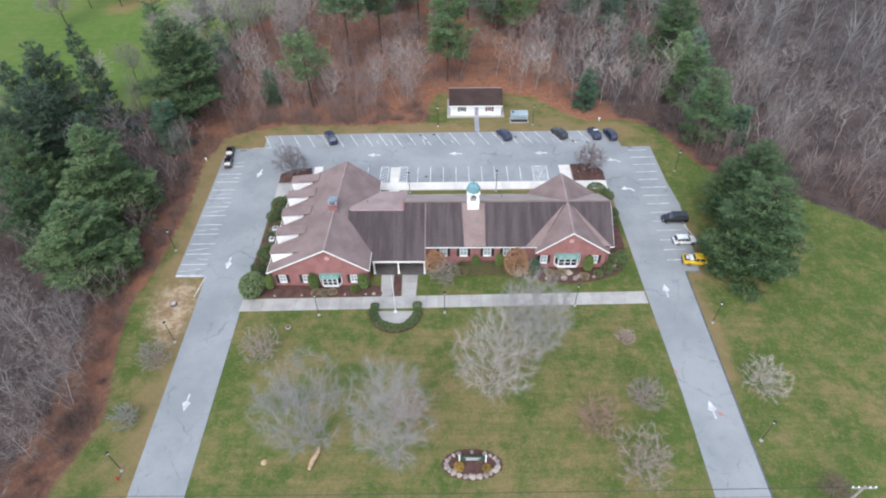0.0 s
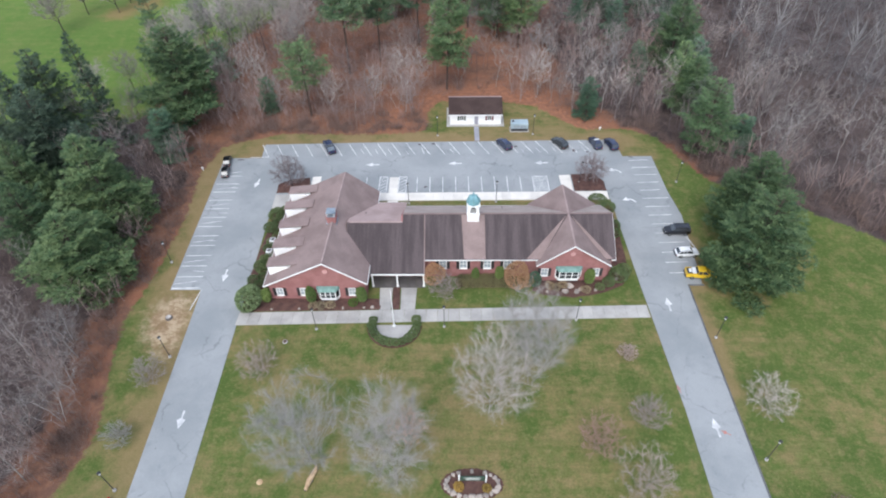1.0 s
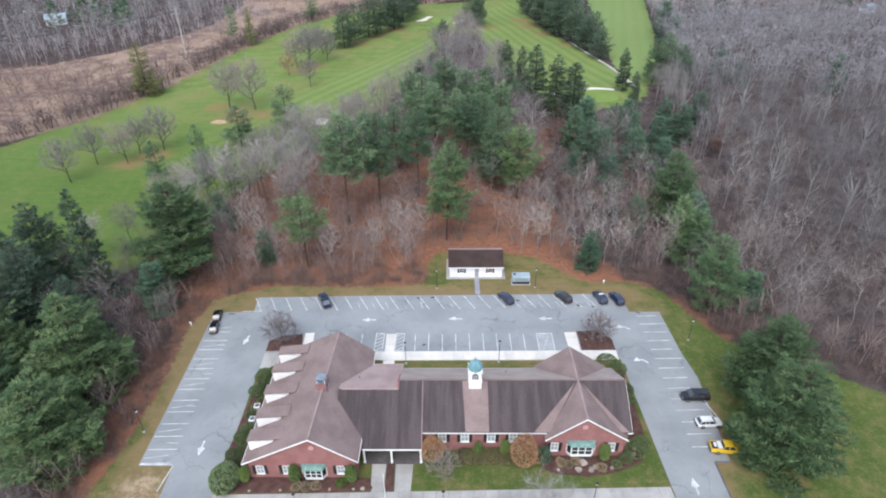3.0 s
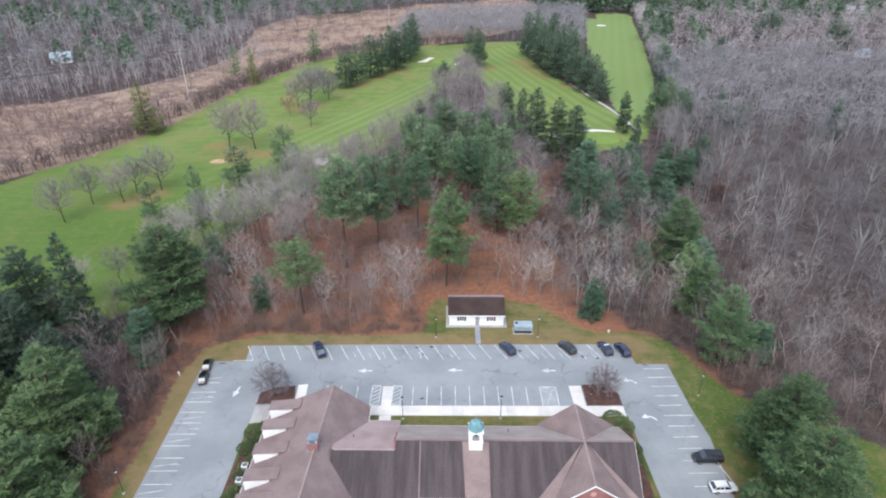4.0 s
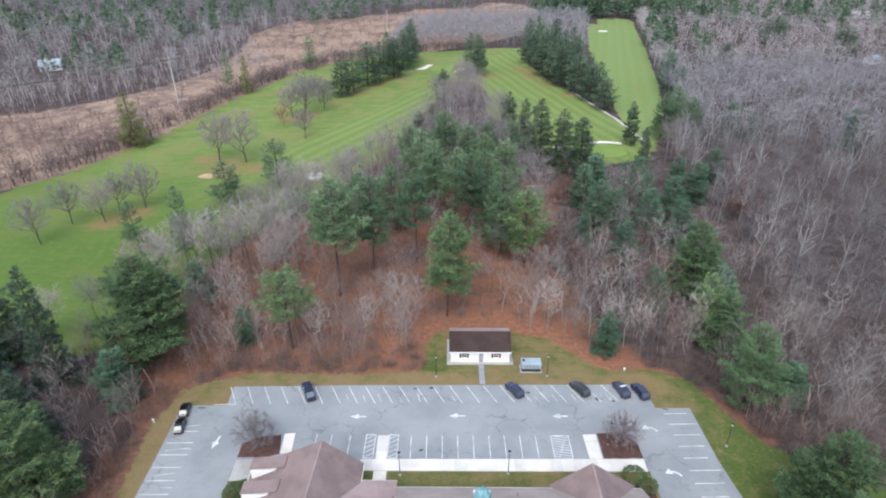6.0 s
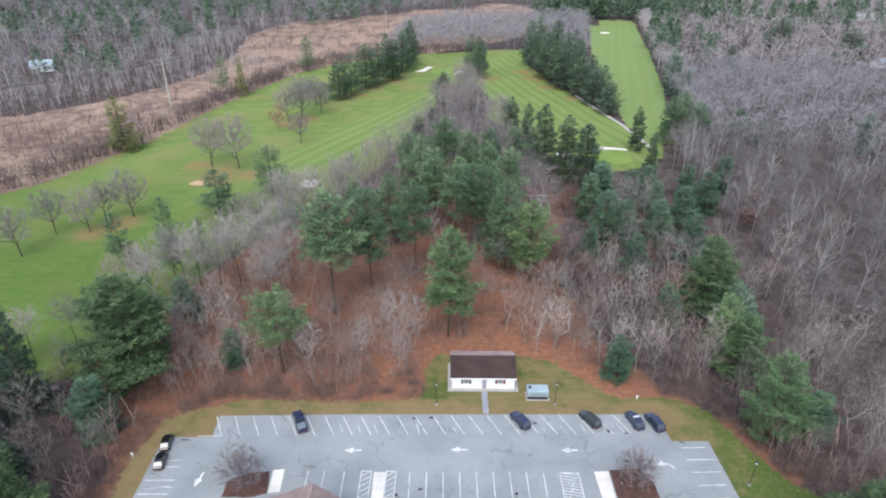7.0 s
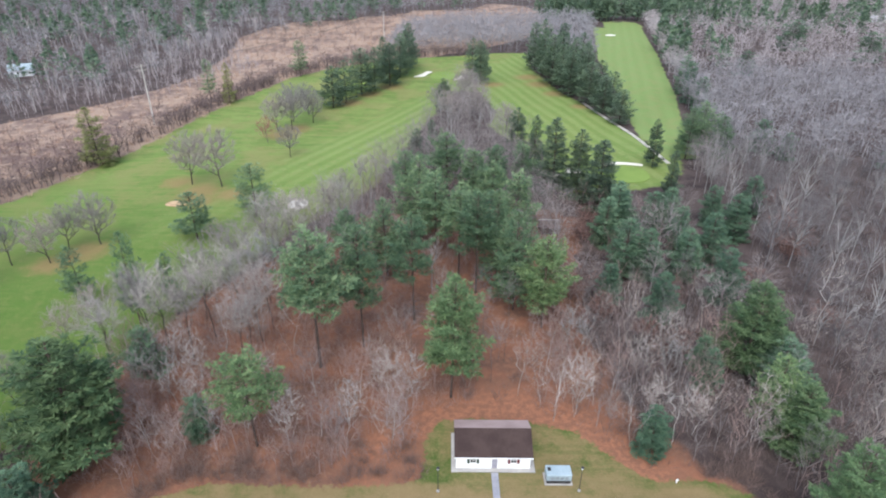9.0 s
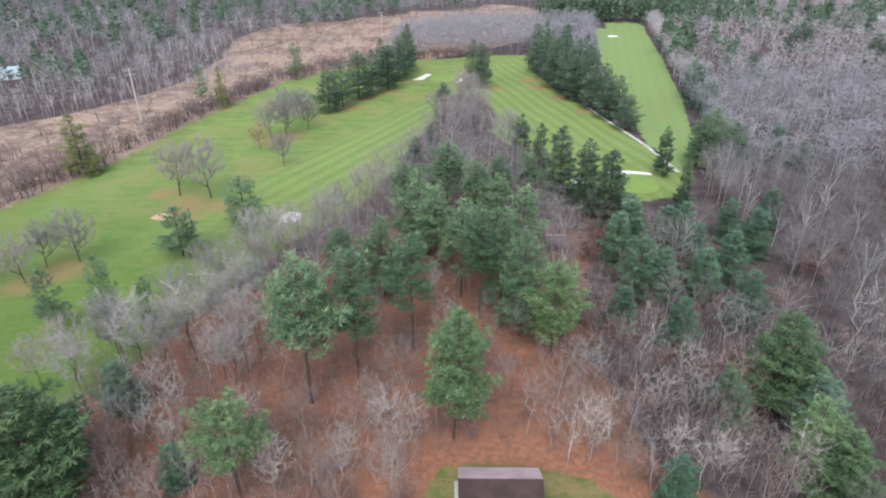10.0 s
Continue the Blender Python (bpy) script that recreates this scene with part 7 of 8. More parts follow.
def stuff(name, label, category, templates, places, material):
    """Many copies of a few small plants joined into one mesh. places: x, y, turn, width factor, height factor."""
    vs, fs, off = [], [], 0
    tv = [np.array([tuple(v) for v in t.v]) for t in templates]
    tf = [[tuple(f) for f in t.f] for t in templates]
    arr = np.array(places)
    zz = rise(arr[:, 0], arr[:, 1])
    for i, (x, y, a, w, h) in enumerate(places):
        k = i % len(templates)
        c, s = math.cos(a) * w, math.sin(a) * w
        v = tv[k]
        vs.append(np.stack([v[:, 0] * c - v[:, 1] * s + x, v[:, 0] * s + v[:, 1] * c + y, v[:, 2] * h + zz[i]], 1))
        fs += [tuple(q + off for q in f) for f in tf[k]]
        off += len(v)
    me = bpy.data.meshes.new(name)
    me.from_pydata(np.concatenate(vs).tolist(), [], fs)
    me.materials.append(material)
    return tagged(new(name, me), label, category, kind="stuff")


def haze_tree(seed, h, w, twigs, width, limbs=5, stout=1.0):
    """A small-scale leafless tree: trunk, a few limbs, twigs in an open crown."""
    r2 = random.Random(seed)
    s = Shape()
    knee = Vector((r2.uniform(-0.5, 0.5), r2.uniform(-0.5, 0.5), h * 0.45))
    s.limb(Vector((0, 0, -0.2)), knee, 0.15 * stout, 0.10 * stout, 3)
    s.limb(knee, knee + Vector((r2.uniform(-0.9, 0.9), r2.uniform(-0.9, 0.9), h * 0.40)), 0.10 * stout, 0.03 * stout, 3)
    for k in range(limbs):
        a = r2.uniform(0, 6.28)
        p = Vector((0, 0, h * r2.uniform(0.3, 0.6)))
        s.limb(p, p + Vector((math.cos(a) * w * 0.4, math.sin(a) * w * 0.4, h * r2.uniform(0.2, 0.42))), 0.07 * stout, 0.03, 3)
    for k in range(twigs):
        a, u = r2.uniform(0, 6.283), math.sqrt(r2.random())
        z = h * (0.40 + 0.52 * r2.random())
        shell = math.sqrt(max(0.05, 1 - ((z / h - 0.62) / 0.42) ** 2))
        c = Vector((math.cos(a) * u * w * 0.42 * shell, math.sin(a) * u * w * 0.42 * shell, z))
        d = Vector((math.cos(a) * u + r2.gauss(0, 0.45), math.sin(a) * u + r2.gauss(0, 0.45), r2.uniform(-0.15, 1.1))).normalized()
        s.blade(c, c + d * h * r2.uniform(0.12, 0.24), width, r2)
    return s


def haze_conifer(seed, h, w, blades, width):
    r2 = random.Random(seed)
    s = Shape()
    s.limb(Vector((0, 0, -0.2)), Vector((0, 0, h * 0.9)), 0.2, 0.05, 3)
    for k in range(blades):
        f = r2.random() ** 0.8
        a = r2.uniform(0, 6.283)
        r = w * 0.5 * (1 - f) ** 0.7 * r2.uniform(0.5, 1.0)
        c = Vector((math.cos(a) * r * 0.55, math.sin(a) * r * 0.55, h * (0.15 + 0.83 * f)))
        d = Vector((math.cos(a), math.sin(a), r2.uniform(-0.2, 0.6))).normalized()
        s.blade(c, c + d * (0.7 + r * 0.6), width, r2)
    return s


def spread(places, lo, hi, seed):
    r2 = random.Random(seed)
    out = []
    for x, y in places:
        k = r2.uniform(lo, hi)
        out.append((x, y, r2.uniform(0, 6.283), k, k * r2.uniform(0.85, 1.15)))
    return out


mid_templates = [haze_tree(70 + k, 14, 7.5, 230, 0.030, 9) for k in range(5)]
pale_templates = [haze_tree(80 + k, 17, 7, 80, 0.018, 12, 1.15) for k in range(4)]
APEX = [(-27, 244), (34, 240), (29, 265), (22, 292), (10, 312), (16, 345), (8, 374), (-6, 345), (-14, 302), (-21, 270)]
rest += [(x, y, 0) for x, y in scatter(14, APEX, 5.2)]
pale_near = [q[:2] for i, q in enumerate(rest) if i % (3 if q[2] == 1 else 6) == 0]
grey_near = [q[:2] for i, q in enumerate(rest) if i % (3 if q[2] == 1 else 6) and (q[2] == 1 or q[0] < -80)]
haze_near = [q[:2] for i, q in enumerate(rest) if i % 6 and not (q[2] == 1 or q[0] < -80)]
stuff("woodland_thicket", "pale grey leafless trees behind the pines", "bare trees", mid_templates, spread(haze_near, 0.85, 1.25, 3), rose_twig)
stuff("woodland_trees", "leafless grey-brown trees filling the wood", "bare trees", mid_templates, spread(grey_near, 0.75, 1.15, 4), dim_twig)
stuff("woodland_birches", "leafless pale-barked trees filling the wood", "bare trees", pale_templates, spread(pale_near, 0.7, 1.05, 5), pale_twig)


def brush_clump(seed, n, h, w, thin=0.015):
    r2 = random.Random(seed)
    s = Shape()
    for _ in range(n):
        a, t = r2.uniform(0, 6.283), r2.random()
        p = Vector((math.cos(a) * t * w * 0.4, math.sin(a) * t * w * 0.4, 0))
        s.blade(p, p + Vector((math.cos(a) * w * 0.3 * r2.random() + r2.gauss(0, 0.28) * h, math.sin(a) * w * 0.3 * r2.random() + r2.gauss(0, 0.28) * h, h * r2.uniform(0.35, 1.0))), thin, r2)
    return s


brushes = [brush_clump(90 + k, 20, 2.5, 2.6) for k in range(4)]
under = [q for q in scatter(15, MID_WOOD, 1.7, 0.3) if q[0] >= 20] + scatter(12, EAST_WOOD, 2.4, 0.3) + scatter(13, WEST_WOOD, 1.9, 0.3)
saplings = [brush_clump(95 + k, 40, 3.2, 3.2) for k in range(4)]
stuff("thicket", "pinkish leafless saplings and brush on the wood floor", "thicket", saplings, spread([q for q in scatter(11, MID_WOOD, 1.8, 0.3) if (q[1] > 136 + 5 * math.sin(q[0] * 0.21) or q[0] < -20) and not (-10 < q[0] < 16 and 142 < q[1] < 180) and q[0] < 20], 0.6, 1.4, 7), thicket_twig)
stuff("undergrowth", "dead brown brush and saplings on the wood floor", "undergrowth", brushes, spread(under, 0.6, 1.5, 6), brush_twig)
stuff("young_growth", "thin rose-grey saplings between the young conifers", "saplings", [haze_tree(250 + k, 8.5, 4.2, 70, 0.016, 6, 0.35) for k in range(5)], spread([q for q in scatter(74, MID_WOOD, 3.0, 0.5) + scatter(75, EAST_WOOD, 5.0, 0.5) if q[0] > 22 and inside(np.array([q[0]]), np.array([q[1]]), GLADE)[0] < 0 and min(math.hypot(q[0] - c[0], q[1] - c[1]) - c[3] * 0.5 for c in CONIFERS) > 1.0], 0.55, 1.15, 76), rose_twig)

# brush and leaning saplings crowding the edges of the lawns
rb = random.Random(61)
edge_spots, tall_spots = [], []
for (ax, ay), (bx, by) in zip(LAWN, LAWN[1:]):
    d = math.hypot(bx - ax, by - ay)
    ox, oy = -(by - ay) / d, (bx - ax) / d
    if not (20 <= ay and by >= 65 or ay < 60 and by > 20 and ax < 0):
        continue
    bare_front = -8 < ax < 30 and ay > 118
    for _ in range(int(d * (0.5 if bare_front else 2.6))):
        u, o = rb.random(), 0.8 + abs(rb.gauss(0, 4.5)) + (4 if bare_front else 0)
        edge_spots.append((ax + (bx - ax) * u + ox * o, ay + (by - ay) * u + oy * o))
    for _ in range(int(d * (0.5 if bare_front else 1.3))):
        u, o = rb.random(), 2.0 + abs(rb.gauss(0, 7.0)) + (5 if bare_front else 0)
        tall_spots.append((ax + (bx - ax) * u + ox * o, ay + (by - ay) * u + oy * o))
stuff("edge_brush", "dead brown brush along the wood's edge", "undergrowth", [brush_clump(200 + k, 60, 2.3, 3.0, 0.017) for k in range(5)], spread(edge_spots, 0.6, 1.3, 62), brush_twig)
stuff("edge_saplings", "thin grey-pink saplings along the wood's edge", "saplings", [haze_tree(210 + k, 7.5, 3.4, 46, 0.012, 6, 0.35) for k in range(5)], spread(tall_spots + [q for q in scatter(64, MID_WOOD, 3.4, 2.0) if q[0] < -12 or q[0] > 22 or q[1] > 182], 0.6, 1.25, 63), thicket_twig)

# oak scrub holding its brown leaves
oak_leaf = leafy("brown_oak_leaves", (0.085, 0.052, 0.046), (0.185, 0.120, 0.105))
OAKS = [(28, 167), (24, 158), (34, 171), (37, 155), (40, 151), (85, 192), (87, 189), (94, 198), (97, 224), (80, 161), (59, 206), (34, 198), (38, 211), (60, 184), (31, 163), (44, 153), (27, 172), (20, 163), (50, 190), (36, 204), (70, 178), (90, 205), (66, 162), (49, 172)]
ro = random.Random(71)
stuff("oak_scrub", "low oak scrub holding brown dead leaves", "scrub", [haze_tree(240 + k, 6.0, 5.5, 150, 0.10, 4, 0.4) for k in range(4)], spread([(x + ro.gauss(0, 1.6), y + ro.gauss(0, 1.6)) for x, y in OAKS for _ in range(3)], 0.6, 1.2, 72), oak_leaf)

# far woods
FAR_EAST = [(98, 262), (230, 210), (330, 190), (760, 560), (900, 1000), (300, 1050), (200, 760), (182, 640), (172, 612), (142, 468), (120, 370), (108, 320)]
FAR_WEST = [(-460, 205), (-290, 235), (-216, 300), (-182, 348), (-170, 392), (-166, 440), (-160, 518), (-118, 605), (-66, 685), (2, 752), (60, 782), (200, 790), (300, 1050), (-300, 1100), (-900, 900), (-800, 350)]
NORTH = [(-46, 470), (30, 488), (54, 490), (60, 455), (78, 420), (92, 450), (126, 620), (118, 645), (0, 640), (-42, 585)]
far_templates = [haze_tree(110 + k, 15, 9, 75, 0.095, 4) for k in range(5)]
farther = [haze_tree(120 + k, 15, 10, 46, 0.15, 2) for k in range(4)]
fe = [q for q in scatter(21, FAR_EAST, 5.2) if q[1] < 400] + [q for q in scatter(25, FAR_EAST, 7.8) if q[1] >= 400]
fw = scatter(22, FAR_WEST, 7.8)


def in_view(q):
    return abs(q[0]) < 0.80 * (q[1] + 20) + 40 and q[1] < 900


FRINGE = [(94, 262), (105, 262), (126, 372), (151, 470), (188, 642), (178, 642), (141.5, 470), (118.5, 372)]
fe += scatter(27, FRINGE, 3.8, 0.2)
fe, fw = [q for q in fe if in_view(q)], [q for q in fw if in_view(q)]
fe_near, fe_far = [q for q in fe if q[1] < 400], [q for q in fe if q[1] >= 400]
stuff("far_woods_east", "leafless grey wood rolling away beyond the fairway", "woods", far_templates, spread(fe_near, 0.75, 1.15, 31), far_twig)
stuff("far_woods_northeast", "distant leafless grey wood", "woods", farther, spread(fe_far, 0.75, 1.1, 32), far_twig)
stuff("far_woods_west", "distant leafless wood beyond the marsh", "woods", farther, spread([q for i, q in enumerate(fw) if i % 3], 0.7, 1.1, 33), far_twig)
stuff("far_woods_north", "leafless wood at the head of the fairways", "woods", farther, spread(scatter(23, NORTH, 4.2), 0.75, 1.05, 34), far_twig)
far_con = [haze_conifer(130 + k, 17, 11, 90, 0.75) for k in range(4)]
r3 = random.Random(77)
con_places = [q for i, q in enumerate(fw) if i % 3 == 0 and (math.sin(q[0] * 0.055 + 1) + math.cos(q[1] * 0.043 + q[0] * 0.016)) > (0.55 if q[1] < 520 else 0.1) and q[1] > 380]
con_places += [q for q in fe_far if math.sin(q[0] * 0.03) * math.cos(q[1] * 0.02) > 0.55 and r3.random() < 0.35]
con_places += [(r3.uniform(190, 300), r3.uniform(690, 760)) for _ in range(90)] + [(r3.uniform(84, 128), r3.uniform(630, 690)) for _ in range(34)] + [(r3.uniform(104, 188), r3.uniform(656, 690)) for _ in range(60)] + [(r3.uniform(186, 240), r3.uniform(605, 655)) for _ in range(34)] + [(r3.uniform(300, 480), r3.uniform(560, 700)) for _ in range(60)]
# the lighter course needles imitate haze over these far trees
stuff("far_conifers", "distant grey-green conifers", "conifers", far_con, spread(con_places, 0.9, 1.5, 35), course_needles)

r4 = random.Random(78)
pale_far = [q for i, q in enumerate(fw) if i % 3 == 1 and q[1] < 640 and r4.random() < 0.85]
stuff("far_birches", "distant pale-trunked leafless trees beyond the marsh", "bare trees", [haze_tree(150 + k, 16, 8, 12, 0.10, 5, 1.5) for k in range(4)], spread(pale_far, 0.75, 1.15, 37), pale_twig)
MARSH_WEST = [(-420, 180), (-230, 190), (-160, 218), (-138, 248), (-140, 275), (-185, 285), (-230, 288), (-300, 262), (-460, 235)]
stuff("marsh_trees", "grey leafless saplings standing in the marsh", "saplings", [haze_tree(155 + k, 8, 6, 60, 0.06, 5) for k in range(4)], spread([q for q in scatter(26, MARSH_WEST, 3.6) if in_view(q)], 0.5, 1.15, 38), wine_twig)

# scrub along the marsh edge of the course
scrub = []
for (ax, ay), (bx, by) in zip(GOLF[1:9], GOLF[2:10]):
    d = math.hypot(bx - ax, by - ay)
    nx_, ny_ = -(by - ay) / d, (bx - ax) / d
    for _ in range(int(d * 1.7)):
        u, o = r3.random(), 1 + abs(r3.gauss(0, 7))
        scrub.append((ax + (bx - ax) * u + nx_ * o, ay + (by - ay) * u + ny_ * o))
scrub += scatter(24, MARSH, 10.0)
bush_far = [haze_tree(140 + k, 4.2, 4.8, 42, 0.07, 2) for k in range(4)]
stuff("marsh_scrub", "wine-brown leafless scrub along the marsh", "scrub", bush_far, spread(scrub, 0.7, 1.7, 36), wine_twig)

# tan reeds standing in clumps over the marsh
reed = leafy("tan_reeds", (0.22, 0.155, 0.118), (0.40, 0.30, 0.235))
stuff("marsh_reeds", "tan reeds standing in clumps over the marsh", "reeds", [brush_clump(220 + k, 15, 1.7, 4.2, 0.10) for k in range(5)], spread([q for q in scatter(65, MARSH, 4.2) if in_view(q)], 0.6, 1.5, 66), reed)
MARSH_EDGE = [(-240, 290), (-198, 314), (-166, 342), (-144, 364), (-128, 392), (-116, 425), (-142, 474), (-174, 560), (-205, 540), (-200, 440), (-215, 380), (-260, 320)]
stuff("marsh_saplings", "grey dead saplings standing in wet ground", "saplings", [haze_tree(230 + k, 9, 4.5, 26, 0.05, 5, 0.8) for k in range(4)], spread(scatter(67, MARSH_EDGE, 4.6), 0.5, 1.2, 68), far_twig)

# single leafless trees on the course
course_bare = [bare_tree_meshes(61, 13, 11, 0.26, dark_bark, twig, fine=4.2, thick=2.0, limbs=14, thin=0.016), bare_tree_meshes(62, 14, 10.5, 0.28, dark_bark, twig, fine=4.2, thick=2.0, limbs=14, thin=0.016)]
for k in (0, 1):
    root = plant("bare_tree", "leafless round-crowned tree on the golf turf", "bare tree", *course_bare[k], group="leafless trees on the course")
    pts = [(-104.7, 186.8, 0.9), (-104.4, 194.9, 0.8), (-97.2, 197.4, 1.05), (-113.9, 185.6, 0.85), (-89.2, 241.5, 1.25), (-78.1, 238.7, 1.3), (-74.9, 299.7, 1.1), (-69.9, 303.9, 1.15), (-67.8, 328.3, 1.0), (-72, 316, 1.1), (-63, 315, 1.0), (-115, 172, 0.9), (-8, 330, 0.9), (6, 352, 1.0), (-2, 318, 0.9), (10, 322, 1.0), (22, 300, 0.9), (-62, 268, 0.8)]
    copies(root, [(x, y, 50 * i, 1.15 * s, 1.0) for i, (x, y, s) in enumerate(pts) if i % 2 == k])

russet = bare_tree_meshes(63, 11, 10, 0.2, bark, leafy("russet_twigs", (0.16, 0.075, 0.06), (0.30, 0.17, 0.14)), fine=1.5, limbs=10, thin=0.03, thick=1.8)
plant("bare_tree", "small tree with russet dead leaves on the golf turf", "bare tree", *russet, group="leafless trees on the course").matrix_basis = spot(-75.5, 285.9)

# ---- the course ----
def pad_shape(name, pts, top, material, label, category):
    bm = bmesh.new()
    n_ = len(pts)
    soft = []
    for i in range(n_):
        p0, p1, p2, p3 = (Vector(pts[(i + j - 1) % n_]) for j in range(4))
        for s in range(5):
            t = s / 5
            soft.append(0.5 * ((2 * p1) + (p2 - p0) * t + (2 * p0 - 5 * p1 + 4 * p2 - p3) * t * t + (3 * p1 - p0 - 3 * p2 + p3) * t ** 3))
    zc = max(ground_at(*p) for p in pts)
    slab(bm, [(p.x, p.y, zc + top) for p in soft], 1.2)
    return tagged(link_mesh(name, bm, material), label, category, kind="structure")


green_turf = surface("putting_green_turf", (0.19, 0.27, 0.07), (0.16, 0.235, 0.06), 0.1, 6.0, 1.0, 0.15, 0.0)
pad_shape("green_south", [(51, 246), (60, 243), (67, 247), (67, 256), (58, 260), (51, 254)], 0.05, green_turf, "smooth pale putting green", "putting green")
pad_shape("bunker_south", [(54, 261.5), (60, 263.2), (67.5, 261.5), (67.8, 259.3), (61, 261.0), (54.5, 259.8)], 0.12, sand, "white sand bunker behind the green", "bunker")
pad_shape("green_north", [(-13, 408), (-2, 405), (3, 412), (0, 424), (-10, 424)], 0.05, green_turf, "smooth pale putting green", "putting green")
pad_shape("bunker_north", [(-23, 411), (-17, 412), (-15, 419), (-12.5, 425), (-16, 426), (-19, 418)], 0.12, sand, "white sand bunker beside the green", "bunker")
pad_shape("bunker_north_east", [(1, 404), (7, 409), (8, 416), (5, 416), (2, 411)], 0.12, sand, "white sand bunker beside the green", "bunker")
pad_shape("bunker_west", [(-52, 222.5), (-48.5, 221.5), (-46.5, 224), (-47.5, 228), (-51, 228), (-52.5, 226)], 0.15, sand, "white sand bunker among the trees", "bunker")
pad_shape("bunker_far", [(128, 574), (134, 572), (137, 577), (132, 580)], 0.15, sand, "far white sand bunker", "bunker")
pad_shape("bunker_tee", [(39.5, 255), (44, 253), (45.5, 257), (41.5, 259)], 0.15, sand, "white sand bunker among the trees", "bunker")
pad_shape("bare_patch_west", [(-91, 224), (-86, 222.5), (-84.5, 225.5), (-89, 227)], 0.04, sawdust, "bare tan patch of turf", "bare ground")
PATH_LINE = [(78.5, 262), (77.2, 277), (75.5, 299), (72.8, 316), (68.5, 335), (65, 352)]
bm = bmesh.new()
prev = None
for x, y in PATH_LINE:
    z = max(ground_at(x, y), ground_at(x - 1, y)) + 0.12
    cur = [bm.verts.new((x - 0.85, y, z)), bm.verts.new((x + 0.85, y, z))]
    if prev:
        bm.faces.new((prev[0], prev[1], cur[1], cur[0]))
    prev = cur
bmesh.ops.solidify(bm, geom=bm.faces[:], thickness=0.3)
tagged(link_mesh("cart_path", bm, concrete), "pale paved golf cart path", "path", kind="structure")

# power line across the marsh
for x, y, h in ((-131.6, 309, 26), (-236, 236, 25), (-55, 560, 20)):
    pp = thing("power_pole", "tall weathered wooden power pole with a crossarm", "power pole", pose(x, y, ground_at(x, y), 0, 0, 55), "poles of the power line")
    bm = bmesh.new()
    tube(bm, (0, 0, -0.3), (0, 0, h), 0.34, 0.24, 8)
    part("pole", bm, birch_bark, pp)
    for z in (h - 1.0, h - 2.8):
        part("crossarm", boxes((-2.6, -0.16, z, 2.6, 0.16, z + 0.35)), pole_wood, pp)
A_, B_ = Vector((-236, 236, 24)), Vector((-131.6, 309, 25))
C_ = Vector((-55, 560, 19))
wires = thing("power_wires", "thin dark wires slung between the power poles", "wires")
for s in (-2.2, 0, 2.2):
    for p, q in ((A_, B_), (B_, C_)):
        bm = bmesh.new()
        last = None
        for k in range(11):
            u = k / 10
            w = p.lerp(q, u) + Vector((s * 0.57, s * 0.82, -3.5 * 4 * u * (1 - u)))
            if last is not None:
                tube(bm, last, w, 0.045, 0.045, 4, False)
            last = w
        part("wire", bm, steel, wires)


siding = surface("weathered_pale_siding", (0.48, 0.50, 0.52), (0.40, 0.42, 0.44), 0.8, 6.0, 0.7, 0.1, 0.0)


def far_house(x, y, turn, w, d, h, wall_m, roof_m, label, category="house"):
    hs = thing("far_house", label, category, pose(x, y, ground_at(x, y), 0, 0, turn))
    part("wall", boxes((-w / 2, -d / 2, -0.3, w / 2, d / 2, h)), wall_m, hs)
    for s in (-1, 1):
        bm = bmesh.new()
        slab(bm, [(-w / 2 - 0.4, s * (d / 2 + 0.4), h), (w / 2 + 0.4, s * (d / 2 + 0.4), h), (w / 2 + 0.4, 0, h + d * 0.32), (-w / 2 - 0.4, 0, h + d * 0.32)], 0.2)
        bmesh.ops.recalc_face_normals(bm, faces=bm.faces[:])
        part("roof", bm, roof_m, hs)
    for s in (-1, 1):
        bm = bmesh.new()
        a = [bm.verts.new((s * (w / 2 - 0.05), yy, zz)) for yy, zz in ((-d / 2, h), (d / 2, h), (0, h + d * 0.31))]
        bm.faces.new(a)
        bmesh.ops.solidify(bm, geom=bm.faces[:], thickness=0.1)
        part("gable", bm, wall_m, hs)
    for k in range(4):
        px = -w / 2 + w * (k + 0.5) / 4
        win = part("window", boxes((px - 0.7, -d / 2 - 0.06, h * 0.35, px + 0.7, -d / 2 - 0.01, h * 0.35 + 1.6)), white_paint, hs)
        part("pane", boxes((px - 0.55, -d / 2 - 0.09, h * 0.35 + 0.12, px + 0.55, -d / 2 - 0.062, h * 0.35 + 1.48)), glass, win)


far_house(-256, 412, 25, 12, 9, 4.0, siding, tarp, "distant white house with a pale blue-grey roof")
far_house(275, 430, 30, 9, 6, 3.5, siding, zinc, "distant small white house among bare trees")
far_house(406, 660, -15, 17, 8, 4.0, siding, siding, "distant long white building with a grey roof", "building")


# ---- garden planting ----
def shrub(name, label, mesh, x, y, turn=0.0, size=1.0, tall=1.0, category="shrub", group="", inner=None):
    root = thing(name, label, category, spot(x, y, turn, size, tall), group)
    o = new("foliage", mesh)
    o.parent = root
    return root


